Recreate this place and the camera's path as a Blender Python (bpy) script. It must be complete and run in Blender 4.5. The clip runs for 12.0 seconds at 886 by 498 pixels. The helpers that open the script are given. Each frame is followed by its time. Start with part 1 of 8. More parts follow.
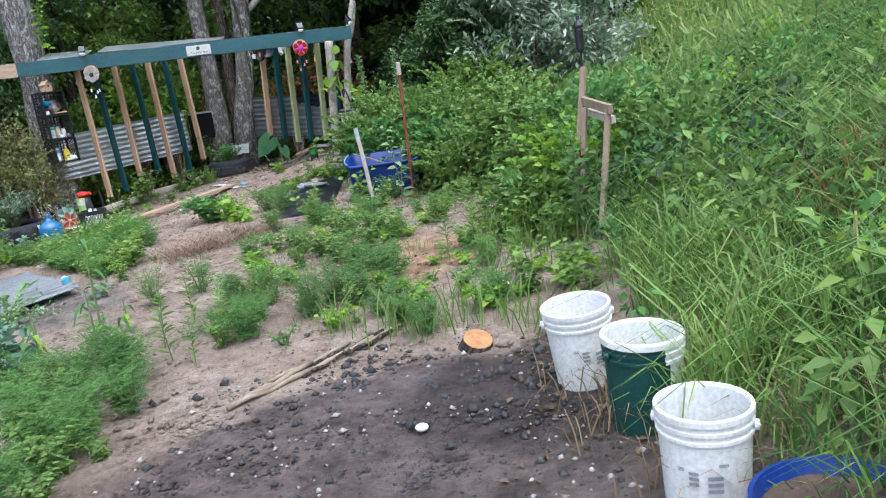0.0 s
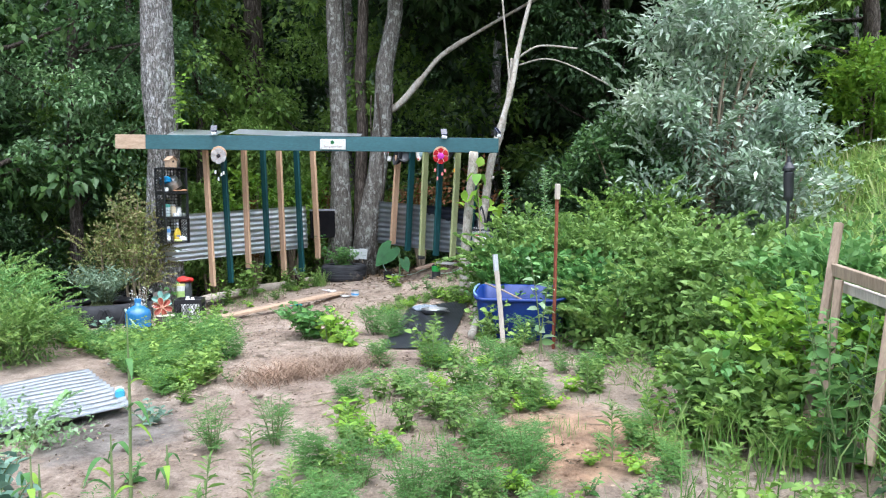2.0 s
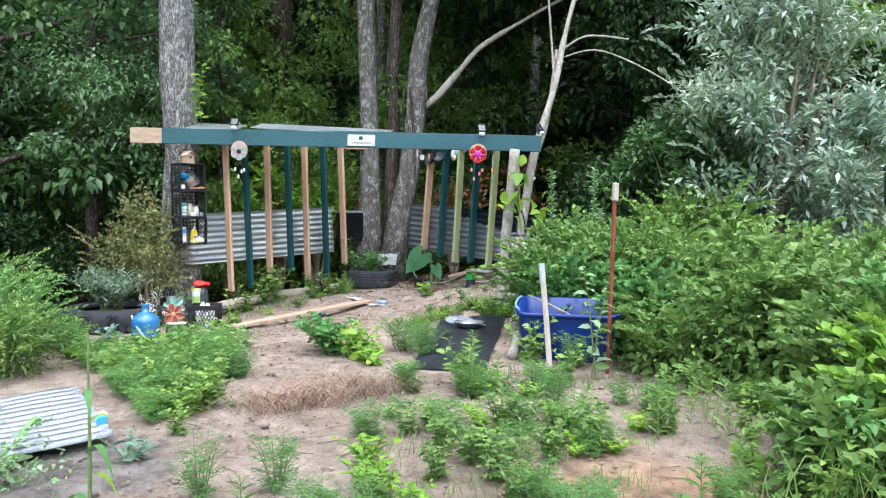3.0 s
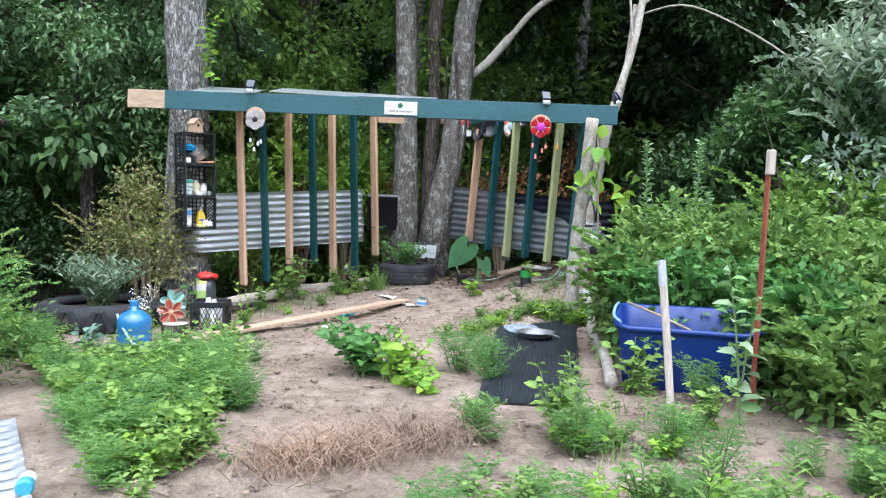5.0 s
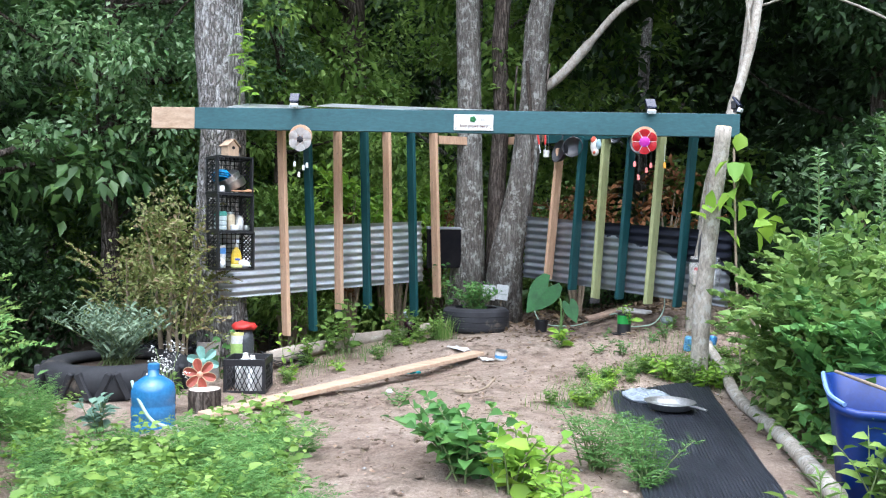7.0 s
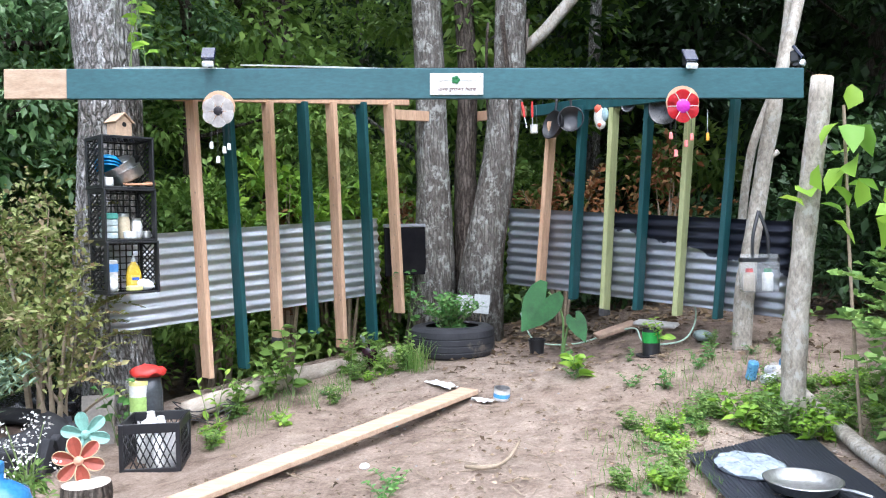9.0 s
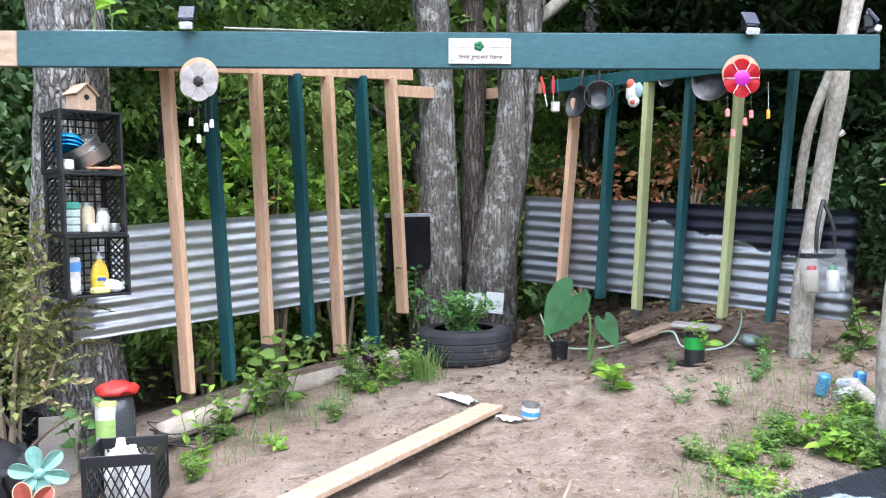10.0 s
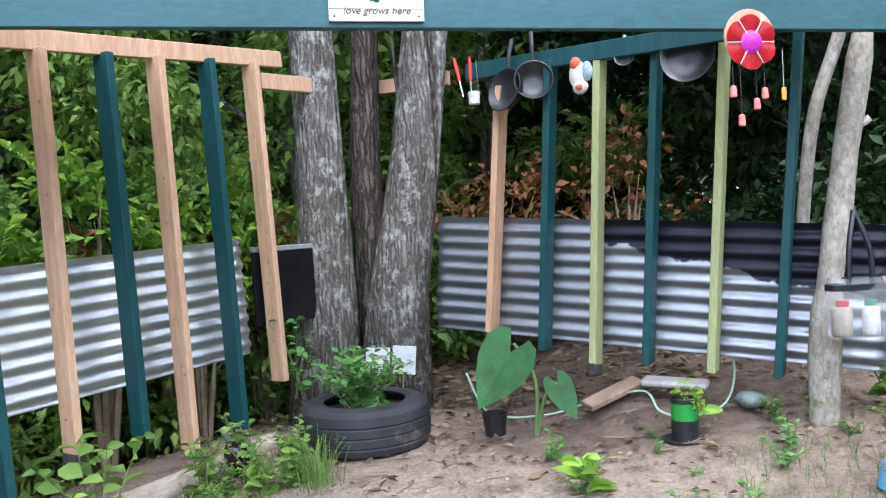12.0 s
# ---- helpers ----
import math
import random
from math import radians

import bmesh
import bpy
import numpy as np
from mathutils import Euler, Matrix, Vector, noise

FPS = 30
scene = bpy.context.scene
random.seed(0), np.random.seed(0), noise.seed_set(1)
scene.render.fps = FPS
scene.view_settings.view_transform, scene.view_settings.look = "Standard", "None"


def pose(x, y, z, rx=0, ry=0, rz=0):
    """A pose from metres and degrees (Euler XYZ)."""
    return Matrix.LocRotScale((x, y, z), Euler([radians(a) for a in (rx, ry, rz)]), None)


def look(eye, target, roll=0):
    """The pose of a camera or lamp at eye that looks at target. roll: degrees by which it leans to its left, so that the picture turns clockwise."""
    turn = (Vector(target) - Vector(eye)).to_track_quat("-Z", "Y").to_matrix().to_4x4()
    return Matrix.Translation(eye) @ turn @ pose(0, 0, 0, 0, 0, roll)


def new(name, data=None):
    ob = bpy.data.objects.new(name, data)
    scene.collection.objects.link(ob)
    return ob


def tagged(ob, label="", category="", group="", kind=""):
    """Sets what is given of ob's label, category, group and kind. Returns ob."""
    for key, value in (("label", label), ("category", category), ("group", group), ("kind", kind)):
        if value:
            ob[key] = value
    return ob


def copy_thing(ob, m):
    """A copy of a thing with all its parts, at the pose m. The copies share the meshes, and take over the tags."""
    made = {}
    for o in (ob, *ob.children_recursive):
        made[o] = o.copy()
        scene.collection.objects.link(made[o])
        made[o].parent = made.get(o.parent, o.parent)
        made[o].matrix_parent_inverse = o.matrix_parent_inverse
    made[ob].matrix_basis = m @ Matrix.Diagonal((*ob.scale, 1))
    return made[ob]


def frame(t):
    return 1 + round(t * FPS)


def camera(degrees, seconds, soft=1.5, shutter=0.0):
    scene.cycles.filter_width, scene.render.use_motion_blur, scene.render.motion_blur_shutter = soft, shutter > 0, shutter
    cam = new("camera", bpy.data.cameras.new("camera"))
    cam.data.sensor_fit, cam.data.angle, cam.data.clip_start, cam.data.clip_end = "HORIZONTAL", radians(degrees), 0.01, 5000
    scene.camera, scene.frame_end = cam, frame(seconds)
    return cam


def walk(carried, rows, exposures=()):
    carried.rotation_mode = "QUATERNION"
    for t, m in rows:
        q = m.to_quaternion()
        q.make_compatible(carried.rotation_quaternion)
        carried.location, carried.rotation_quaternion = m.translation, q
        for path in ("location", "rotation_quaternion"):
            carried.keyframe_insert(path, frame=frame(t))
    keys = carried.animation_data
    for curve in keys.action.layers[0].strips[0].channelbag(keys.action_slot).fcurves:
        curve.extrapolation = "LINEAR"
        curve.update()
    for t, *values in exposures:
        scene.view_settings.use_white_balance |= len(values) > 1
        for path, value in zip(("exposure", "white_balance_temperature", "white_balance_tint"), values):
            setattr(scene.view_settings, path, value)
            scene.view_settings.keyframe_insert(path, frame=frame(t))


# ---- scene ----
cam = camera(58.9, 12.0, 1.15)
PATH = [
    (0, (1.194, 0.899, 1.197), (0.902, 2.832, 0.773), -8.1),
    (0.5, (1.049, 1.224, 1.221), (0.637, 3.169, 1.007), -4.6),
    (1, (0.92, 1.55, 1.23), (0.451, 3.485, 1.04), -1.6),
    (1.5, (0.813, 1.914, 1.246), (0.301, 3.84, 1.085), -0.4),
    (2, (0.653, 2.31, 1.23), (0.112, 4.232, 1.12), -0.4),
    (2.5, (0.532, 2.713, 1.188), (-0.054, 4.623, 1.093), -0.3),
    (3, (0.372, 3.096, 1.193), (-0.245, 4.996, 1.097), 0.4),
    (3.2, (0.243, 3.263, 1.178), (-0.359, 5.168, 1.093), 0.8),
    (4.8, (-0.366, 4.364, 1.068), (-1.026, 6.248, 0.947), 1.5),
    (5, (-0.423, 4.484, 1.078), (-1.089, 6.367, 0.966), 1.5),
    (5.5, (-0.621, 4.764, 1.054), (-1.289, 6.645, 0.927), 2.2),
    (6, (-0.819, 5.055, 1.063), (-1.481, 6.936, 0.912), 2.2),
    (6.5, (-0.995, 5.339, 1.036), (-1.73, 7.199, 1.018), 0.8),
    (6.7, (-1.106, 5.451, 1.044), (-1.852, 7.307, 1.019), 0.8),
    (8.3, (-1.998, 6.588, 1.147), (-2.691, 8.464, 1.128), -1.2),
    (8.5, (-2.084, 6.747, 1.147), (-2.699, 8.65, 1.129), -1.1),
    (9, (-2.273, 7.101, 1.131), (-2.823, 9.023, 1.083), -1.0),
    (9.5, (-2.479, 7.387, 1.137), (-2.986, 9.319, 1.053), -0.9),
    (10, (-2.687, 7.717, 1.166), (-3.184, 9.653, 1.082), -1.0),
    (10.5, (-2.758, 8.025, 1.201), (-3.276, 9.956, 1.138), -1.3),
    (11, (-2.862, 8.365, 1.195), (-3.412, 10.287, 1.139), -1.2),
    (11.5, (-2.979, 8.747, 1.209), (-3.457, 10.688, 1.156), -1.0),
    (12, (-3.051, 9.148, 1.246), (-3.267, 11.135, 1.19), -3.2),
]
walk(cam, [(t, look(eye, target, roll)) for t, eye, target, roll in PATH], [(0, 1.2, 5650, 9), (0.5, 1.45, 5700, 8), (1.5, 1.68, 5750, 8), (6, 1.72, 5650, 9), (8.5, 2.05, 5750, 11), (12, 2.05, 5650, 12)])

# ---- light ----
world = bpy.data.worlds.new("sky")
scene.world = world
world.use_nodes = True
wn, wl = world.node_tree.nodes, world.node_tree.links
sky = wn.new("ShaderNodeTexSky")
sky.sky_type = "NISHITA"
sky.sun_disc = False
SUN_EL, SUN_AZ = radians(70), radians(150)
sky.sun_elevation, sky.sun_rotation = SUN_EL, SUN_AZ
sky.dust_density, sky.air_density = 3.0, 1.0
grey = wn.new("ShaderNodeHueSaturation")
grey.inputs["Saturation"].default_value = 0.5
wl.new(sky.outputs[0], grey.inputs["Color"])
wl.new(grey.outputs[0], wn["Background"].inputs["Color"])
wn["Background"].inputs["Strength"].default_value = 0.15

sun_data = bpy.data.lights.new("sun", "SUN")
sun_data.energy, sun_data.angle, sun_data.color = 1.5, radians(95), (1.0, 0.98, 0.95)
sun = new("sun", sun_data)
sun.matrix_world = look((0, 0, 30), (30 * math.cos(SUN_EL) * -math.sin(SUN_AZ), 30 * math.cos(SUN_EL) * -math.cos(SUN_AZ), 30 - 30 * math.sin(SUN_EL)))

# ---- materials ----
MATS = {}


def base_material(name, rough=0.7, metal=0.0, spec=0.35):
    m = bpy.data.materials.new(name)
    m.use_nodes = True
    b = m.node_tree.nodes["Principled BSDF"]
    b.inputs["Roughness"].default_value = rough
    b.inputs["Metallic"].default_value = metal
    b.inputs["Specular IOR Level"].default_value = spec
    MATS[name] = m
    return m, m.node_tree.nodes, m.node_tree.links, b


def ramp(nodes, stops):
    r = nodes.new("ShaderNodeValToRGB")
    while len(r.color_ramp.elements) < len(stops):
        r.color_ramp.elements.new(0.5)
    for e, (p, c) in zip(r.color_ramp.elements, stops):
        e.position, e.color = p, (*c, 1)
    return r


def noise_node(nodes, links, scale, detail=5.0, stretch=(1, 1, 1), coords="Object", rough=0.6, dist=0.0):
    tc = nodes.new("ShaderNodeTexCoord")
    mp = nodes.new("ShaderNodeMapping")
    mp.inputs["Scale"].default_value = stretch
    links.new(tc.outputs[coords], mp.inputs["Vector"])
    n = nodes.new("ShaderNodeTexNoise")
    n.inputs["Scale"].default_value, n.inputs["Detail"].default_value = scale, detail
    n.inputs["Roughness"].default_value, n.inputs["Distortion"].default_value = rough, dist
    links.new(mp.outputs[0], n.inputs["Vector"])
    return n


def mixed(nodes, links, fac, a, b, mode="MIX"):
    x = nodes.new("ShaderNodeMix")
    x.data_type, x.blend_type = "RGBA", mode
    for v, i in ((fac, 0), (a, 6), (b, 7)):
        if hasattr(v, "links"):
            links.new(v, x.inputs[i])
        elif i == 0:
            x.inputs[0].default_value = v
        else:
            x.inputs[i].default_value = (*v, 1)
    return x.outputs[2]


def bump(nodes, links, bsdf, height, strength, distance=0.01):
    b = nodes.new("ShaderNodeBump")
    b.inputs["Strength"].default_value, b.inputs["Distance"].default_value = strength, distance
    links.new(height, b.inputs["Height"])
    links.new(b.outputs[0], bsdf.inputs["Normal"])


def surface(name, c1, c2, scale=8.0, rough=0.7, metal=0.0, stretch=(1, 1, 1), strength=0.3, distance=0.004, fine=60.0, spec=0.35, stain=None):
    """Two-scale coloured surface: a broad mottle, a fine grain and a relief."""
    m, n, l, b = base_material(name, rough, metal, spec)
    big = noise_node(n, l, scale, 4, stretch)
    small = noise_node(n, l, fine, 6, stretch)
    r1 = ramp(n, [(0.3, c1), (0.7, c2)])
    l.new(big.outputs[0], r1.inputs[0])
    r2 = ramp(n, [(0.25, (0.72, 0.72, 0.72)), (0.75, (1.12, 1.12, 1.12))])
    l.new(small.outputs[0], r2.inputs[0])
    col = mixed(n, l, 1.0, r1.outputs[0], r2.outputs[0], "MULTIPLY")
    if stain:
        s = noise_node(n, l, stain[1], 6)
        r3 = ramp(n, [(stain[2], (0, 0, 0)), (stain[2] + 0.12, (1, 1, 1))])
        l.new(s.outputs[0], r3.inputs[0])
        col = mixed(n, l, r3.outputs[0], col, stain[0])
    l.new(col, b.inputs["Base Color"])
    rr = n.new("ShaderNodeMapRange")
    rr.inputs["To Min"].default_value, rr.inputs["To Max"].default_value = max(0.05, rough - 0.15), min(1, rough + 0.15)
    l.new(small.outputs[0], rr.inputs[0])
    l.new(rr.outputs[0], b.inputs["Roughness"])
    bump(n, l, b, small.outputs[0], strength, distance)
    return m


def foliage(name, colours, rough=0.5, through_light=0.3, spec=0.3):
    """Leaf material: every leaf has its own shade, and lets some light through."""
    m, n, l, b = base_material(name, rough, 0.0, spec)
    g = n.new("ShaderNodeNewGeometry")
    k = len(colours) - 1
    r = ramp(n, [(i / k, c) for i, c in enumerate(colours)])
    l.new(g.outputs["Random Per Island"], r.inputs[0])
    ns = noise_node(n, l, 0.9, 3)
    r2 = ramp(n, [(0.3, (0.7, 0.75, 0.7)), (0.7, (1.2, 1.15, 1.0))])
    l.new(ns.outputs[0], r2.inputs[0])
    col = mixed(n, l, 1.0, r.outputs[0], r2.outputs[0], "MULTIPLY")
    l.new(col, b.inputs["Base Color"])
    t = n.new("ShaderNodeBsdfTranslucent")
    l.new(col, t.inputs["Color"])
    mx = n.new("ShaderNodeMixShader")
    mx.inputs[0].default_value = through_light
    out = n["Material Output"]
    l.new(b.outputs[0], mx.inputs[1])
    l.new(t.outputs[0], mx.inputs[2])
    l.new(mx.outputs[0], out.inputs["Surface"])
    return m


M_FOREST = foliage("leaf_forest", [(0.04, 0.09, 0.03), (0.07, 0.15, 0.04), (0.13, 0.23, 0.07), (0.08, 0.16, 0.07)], 0.45, 0.3, 0.5)
# paler forest leaf, also used where the wood's edge should look lit
M_FOREST2 = foliage("leaf_light", [(0.1, 0.19, 0.04), (0.19, 0.31, 0.07), (0.29, 0.43, 0.11)], 0.5, 0.35)
# near-black leaf copy: the gloom of the wood is put into its colour
M_SHADELEAF = foliage("leaf_shaded", [(0.022, 0.045, 0.018), (0.04, 0.08, 0.03), (0.05, 0.1, 0.03)], 0.5, 0.2)
M_SILVER = foliage("leaf_silver", [(0.2, 0.3, 0.19), (0.34, 0.43, 0.33), (0.52, 0.58, 0.54), (0.13, 0.24, 0.1)], 0.4, 0.25, 0.5)
M_SAGE = foliage("leaf_sage", [(0.14, 0.21, 0.15), (0.2, 0.28, 0.2), (0.26, 0.34, 0.26)], 0.6, 0.2)
M_WEED = foliage("leaf_weed", [(0.1, 0.19, 0.05), (0.17, 0.29, 0.07), (0.26, 0.38, 0.11), (0.15, 0.25, 0.085)], 0.55, 0.35)
M_FEATHER = foliage("leaf_feathery", [(0.1, 0.22, 0.07), (0.15, 0.3, 0.09), (0.2, 0.35, 0.12)], 0.6, 0.4)
M_YELLOW = foliage("leaf_yellowgreen", [(0.22, 0.4, 0.05), (0.33, 0.5, 0.07), (0.16, 0.33, 0.05)], 0.5, 0.4)
M_BEAN = foliage("leaf_broad", [(0.08, 0.2, 0.06), (0.12, 0.27, 0.08), (0.17, 0.34, 0.09)], 0.45, 0.35)
M_KALE = foliage("leaf_bluegreen", [(0.14, 0.24, 0.19), (0.2, 0.31, 0.25), (0.1, 0.19, 0.15)], 0.45, 0.2)
M_GRASS = foliage("grass_blade", [(0.08, 0.18, 0.04), (0.15, 0.28, 0.065), (0.22, 0.34, 0.1), (0.3, 0.31, 0.16)], 0.5, 0.4)
M_STRAW = foliage("dry_straw", [(0.25, 0.165, 0.125), (0.37, 0.265, 0.21), (0.15, 0.09, 0.07)], 0.8, 0.1)
M_RUSTLEAF = foliage("leaf_rusty", [(0.2, 0.08, 0.03), (0.3, 0.13, 0.06), (0.16, 0.12, 0.04)], 0.6, 0.25)
M_PALELEAF = foliage("leaf_pale", [(0.32, 0.45, 0.28), (0.2, 0.38, 0.12), (0.4, 0.5, 0.36)], 0.5, 0.3)
M_LITTER = foliage("leaf_litter", [(0.09, 0.065, 0.045), (0.16, 0.11, 0.075), (0.24, 0.18, 0.12)], 0.85, 0.05)
M_BROADLEAF = foliage("leaf_broad_tree", [(0.07, 0.15, 0.06), (0.13, 0.25, 0.1), (0.21, 0.35, 0.16), (0.32, 0.45, 0.27)], 0.35, 0.35, 0.6)
M_OLIVE = foliage("leaf_olive", [(0.16, 0.2, 0.06), (0.26, 0.3, 0.1), (0.33, 0.34, 0.16), (0.24, 0.16, 0.1)], 0.55, 0.35)
M_FARGRASS = foliage("hill_grass", [(0.17, 0.28, 0.06), (0.26, 0.38, 0.09), (0.33, 0.42, 0.14), (0.36, 0.36, 0.2)], 0.55, 0.4)
M_DARKBLADE = foliage("dark_blade", [(0.05, 0.13, 0.035), (0.09, 0.2, 0.05), (0.14, 0.26, 0.07), (0.18, 0.28, 0.1)], 0.5, 0.35)
M_DRYBLADE = foliage("dry_blade", [(0.14, 0.09, 0.055), (0.24, 0.17, 0.1), (0.34, 0.26, 0.16), (0.4, 0.33, 0.2)], 0.7, 0.25)
M_STEM = surface("stem_green", (0.12, 0.17, 0.06), (0.2, 0.25, 0.1), 10)
M_TWIG = surface("twig", (0.2, 0.15, 0.1), (0.35, 0.28, 0.2), 12)
M_PINE = surface("pine_board", (0.47, 0.29, 0.18), (0.62, 0.41, 0.27), 5, 0.65, stretch=(6, 6, 0.7), strength=0.15, fine=25)
M_PLANK = surface("pine_plank", (0.38, 0.255, 0.17), (0.53, 0.39, 0.275), 5, 0.75, stretch=(0.7, 6, 6), strength=0.15, fine=25, stain=((0.4, 0.3, 0.22), 6, 0.6))
# beam teal kept lighter than the studs: front sky light put into the colour
M_TEALBEAM = surface("skylit_teal_paint", (0.027, 0.086, 0.098), (0.04, 0.115, 0.132), 2.5, 0.5, stretch=(0.6, 1, 2), strength=0.12, fine=30, stain=((0.022, 0.068, 0.08), 5, 0.6))
M_TEAL = surface("teal_paint", (0.018, 0.095, 0.105), (0.03, 0.135, 0.145), 4, 0.5, stretch=(1, 1, 2), strength=0.12, fine=30)
M_DARKGREEN = surface("dark_green_paint", (0.008, 0.05, 0.055), (0.014, 0.075, 0.08), 5, 0.5, stretch=(5, 5, 0.8), strength=0.15, fine=22)
M_LIME = surface("light_green_paint", (0.31, 0.34, 0.15), (0.39, 0.41, 0.21), 5, 0.6, stretch=(5, 5, 0.8), strength=0.15, fine=22)


def bark(name, dark, mid, pale, cells=20.0, moss=None, stretch=(1, 1, 0.32), crack=0.16, relief=0.035, furrow=0.7):
    """Bark: plates parted by dark furrows, each plate of its own grey, with lichen blotches over them."""
    m, n, l, b = base_material(name, 0.92, 0.0, 0.2)
    tc = n.new("ShaderNodeTexCoord")
    wob = noise_node(n, l, 9, 3)
    off = n.new("ShaderNodeVectorMath"); off.operation = "MULTIPLY_ADD"
    off.inputs[1].default_value = (0.05, 0.05, 0.09)
    l.new(wob.outputs["Color"], off.inputs[0]); l.new(tc.outputs["Object"], off.inputs[2])
    mp = n.new("ShaderNodeMapping")
    mp.inputs["Scale"].default_value = stretch
    l.new(off.outputs[0], mp.inputs["Vector"])
    edge, cell = n.new("ShaderNodeTexVoronoi"), n.new("ShaderNodeTexVoronoi")
    edge.feature = "DISTANCE_TO_EDGE"
    for v in (edge, cell):
        v.inputs["Scale"].default_value = cells
        l.new(mp.outputs[0], v.inputs["Vector"])
    fine = noise_node(n, l, 60, 7, (1, 1, 0.5), rough=0.7)
    broad = noise_node(n, l, 5, 6, (1, 1, 0.6), rough=0.7)
    sep = n.new("ShaderNodeSeparateColor")
    l.new(cell.outputs["Color"], sep.inputs[0])
    tone = n.new("ShaderNodeMath"); tone.operation = "MULTIPLY_ADD"; tone.inputs[1].default_value = 0.3
    l.new(sep.outputs[0], tone.inputs[0]); l.new(broad.outputs[0], tone.inputs[2])
    r = ramp(n, [(0.42, mid), (0.62, tuple((p + q) / 2 for p, q in zip(mid, pale))), (0.82, pale)])
    l.new(tone.outputs[0], r.inputs[0])
    f = n.new("ShaderNodeMapRange")
    f.inputs["From Max"].default_value = crack
    f.inputs["To Min"].default_value = 1 - furrow
    f.interpolation_type = "SMOOTHSTEP"
    ragged = n.new("ShaderNodeMath"); ragged.operation = "MULTIPLY_ADD"
    ragged.inputs[1].default_value = 0.4
    fray = noise_node(n, l, 38, 6, (1, 1, 0.35), rough=0.7)
    l.new(fray.outputs[0], ragged.inputs[0]); l.new(edge.outputs["Distance"], ragged.inputs[2])
    low = n.new("ShaderNodeMath"); low.operation = "SUBTRACT"; low.inputs[1].default_value = 0.17
    l.new(ragged.outputs[0], low.inputs[0])
    l.new(low.outputs[0], f.inputs[0])
    col = mixed(n, l, f.outputs[0], dark, r.outputs[0])
    r2 = ramp(n, [(0.3, (0.5, 0.5, 0.5)), (0.7, (1.25, 1.25, 1.25))])
    l.new(fine.outputs[0], r2.inputs[0])
    col = mixed(n, l, 1.0, col, r2.outputs[0], "MULTIPLY")
    if moss:
        spots = noise_node(n, l, 14, 6, (1, 1, 0.7), rough=0.75)
        r3 = ramp(n, [(0.52, (0, 0, 0)), (0.6, (0.85, 0.85, 0.85))])
        l.new(spots.outputs[0], r3.inputs[0])
        col = mixed(n, l, r3.outputs[0], col, moss)
    l.new(col, b.inputs["Base Color"])
    a = n.new("ShaderNodeMath"); a.operation = "MULTIPLY_ADD"; a.inputs[1].default_value = 0.3
    l.new(fine.outputs[0], a.inputs[0]); l.new(f.outputs[0], a.inputs[2])
    bump(n, l, b, a.outputs[0], 1.0, relief)
    return m


M_BARK = bark("bark_grey", (0.09, 0.08, 0.07), (0.22, 0.2, 0.185), (0.46, 0.44, 0.42), 34, (0.5, 0.49, 0.48), (1, 1, 0.22), 0.3, 0.028, 0.75)
M_BARKDARK = bark("bark_brown", (0.028, 0.02, 0.016), (0.09, 0.07, 0.056), (0.19, 0.16, 0.135), 30, None, (1, 1, 0.14), 0.3, 0.025, 0.7)
M_BARKPALE = bark("bark_pale", (0.2, 0.165, 0.13), (0.27, 0.235, 0.19), (0.44, 0.4, 0.34), 30, (0.42, 0.4, 0.36), (1, 1, 0.4), 0.3, 0.006, 0.12)
M_BARKLICHEN = bark("bark_lichen", (0.06, 0.05, 0.042), (0.125, 0.11, 0.095), (0.26, 0.245, 0.22), 34, (0.36, 0.36, 0.33), (1, 1, 0.12), 0.34, 0.02, 0.6)
M_CUTWOOD = surface("cut_wood", (0.62, 0.42, 0.26), (0.72, 0.52, 0.34), 12, 0.8)
M_STUMPCUT = surface("cut_wood_orange", (0.36, 0.16, 0.07), (0.55, 0.28, 0.12), 14, 0.85)
M_WEATHERED = surface("weathered_wood", (0.42, 0.36, 0.3), (0.58, 0.5, 0.43), 5, 0.85, stretch=(5, 5, 0.6), fine=25)
M_BLACKPLASTIC = surface("black_plastic", (0.012, 0.012, 0.014), (0.022, 0.022, 0.025), 6, 0.4, spec=0.5)
M_RUBBER = surface("tyre_rubber", (0.018, 0.019, 0.022), (0.038, 0.038, 0.043), 7, 0.75, strength=0.3, stain=((0.14, 0.115, 0.09), 5, 0.62))
M_BLUE = surface("blue_plastic", (0.005, 0.027, 0.17), (0.009, 0.04, 0.23), 3, 0.4, spec=0.5, strength=0.05, stain=((0.06, 0.09, 0.25), 7, 0.66))
M_WHITEPL = surface("white_plastic", (0.74, 0.74, 0.72), (0.82, 0.82, 0.8), 4, 0.4, spec=0.5, strength=0.05, stain=((0.5, 0.47, 0.42), 6, 0.68))
M_GREENPL = surface("green_bucket_plastic", (0.006, 0.05, 0.045), (0.012, 0.075, 0.065), 4, 0.45, spec=0.5, strength=0.06)
M_WHITE = surface("white_paint", (0.58, 0.57, 0.54), (0.7, 0.69, 0.66), 6, 0.6)
M_STEEL = surface("steel", (0.6, 0.6, 0.6), (0.75, 0.75, 0.75), 6, 0.38, 1.0, strength=0.03)
M_CHARCOAL = surface("charcoal", (0.02, 0.02, 0.022), (0.09, 0.085, 0.085), 20, 0.9)
M_STONE = surface("pebble", (0.28, 0.25, 0.23), (0.5, 0.46, 0.42), 9, 0.85)
M_RUSTPOST = surface("rusty_red_post", (0.2, 0.05, 0.03), (0.3, 0.09, 0.05), 8, 0.8, stain=((0.35, 0.18, 0.1), 9, 0.62))
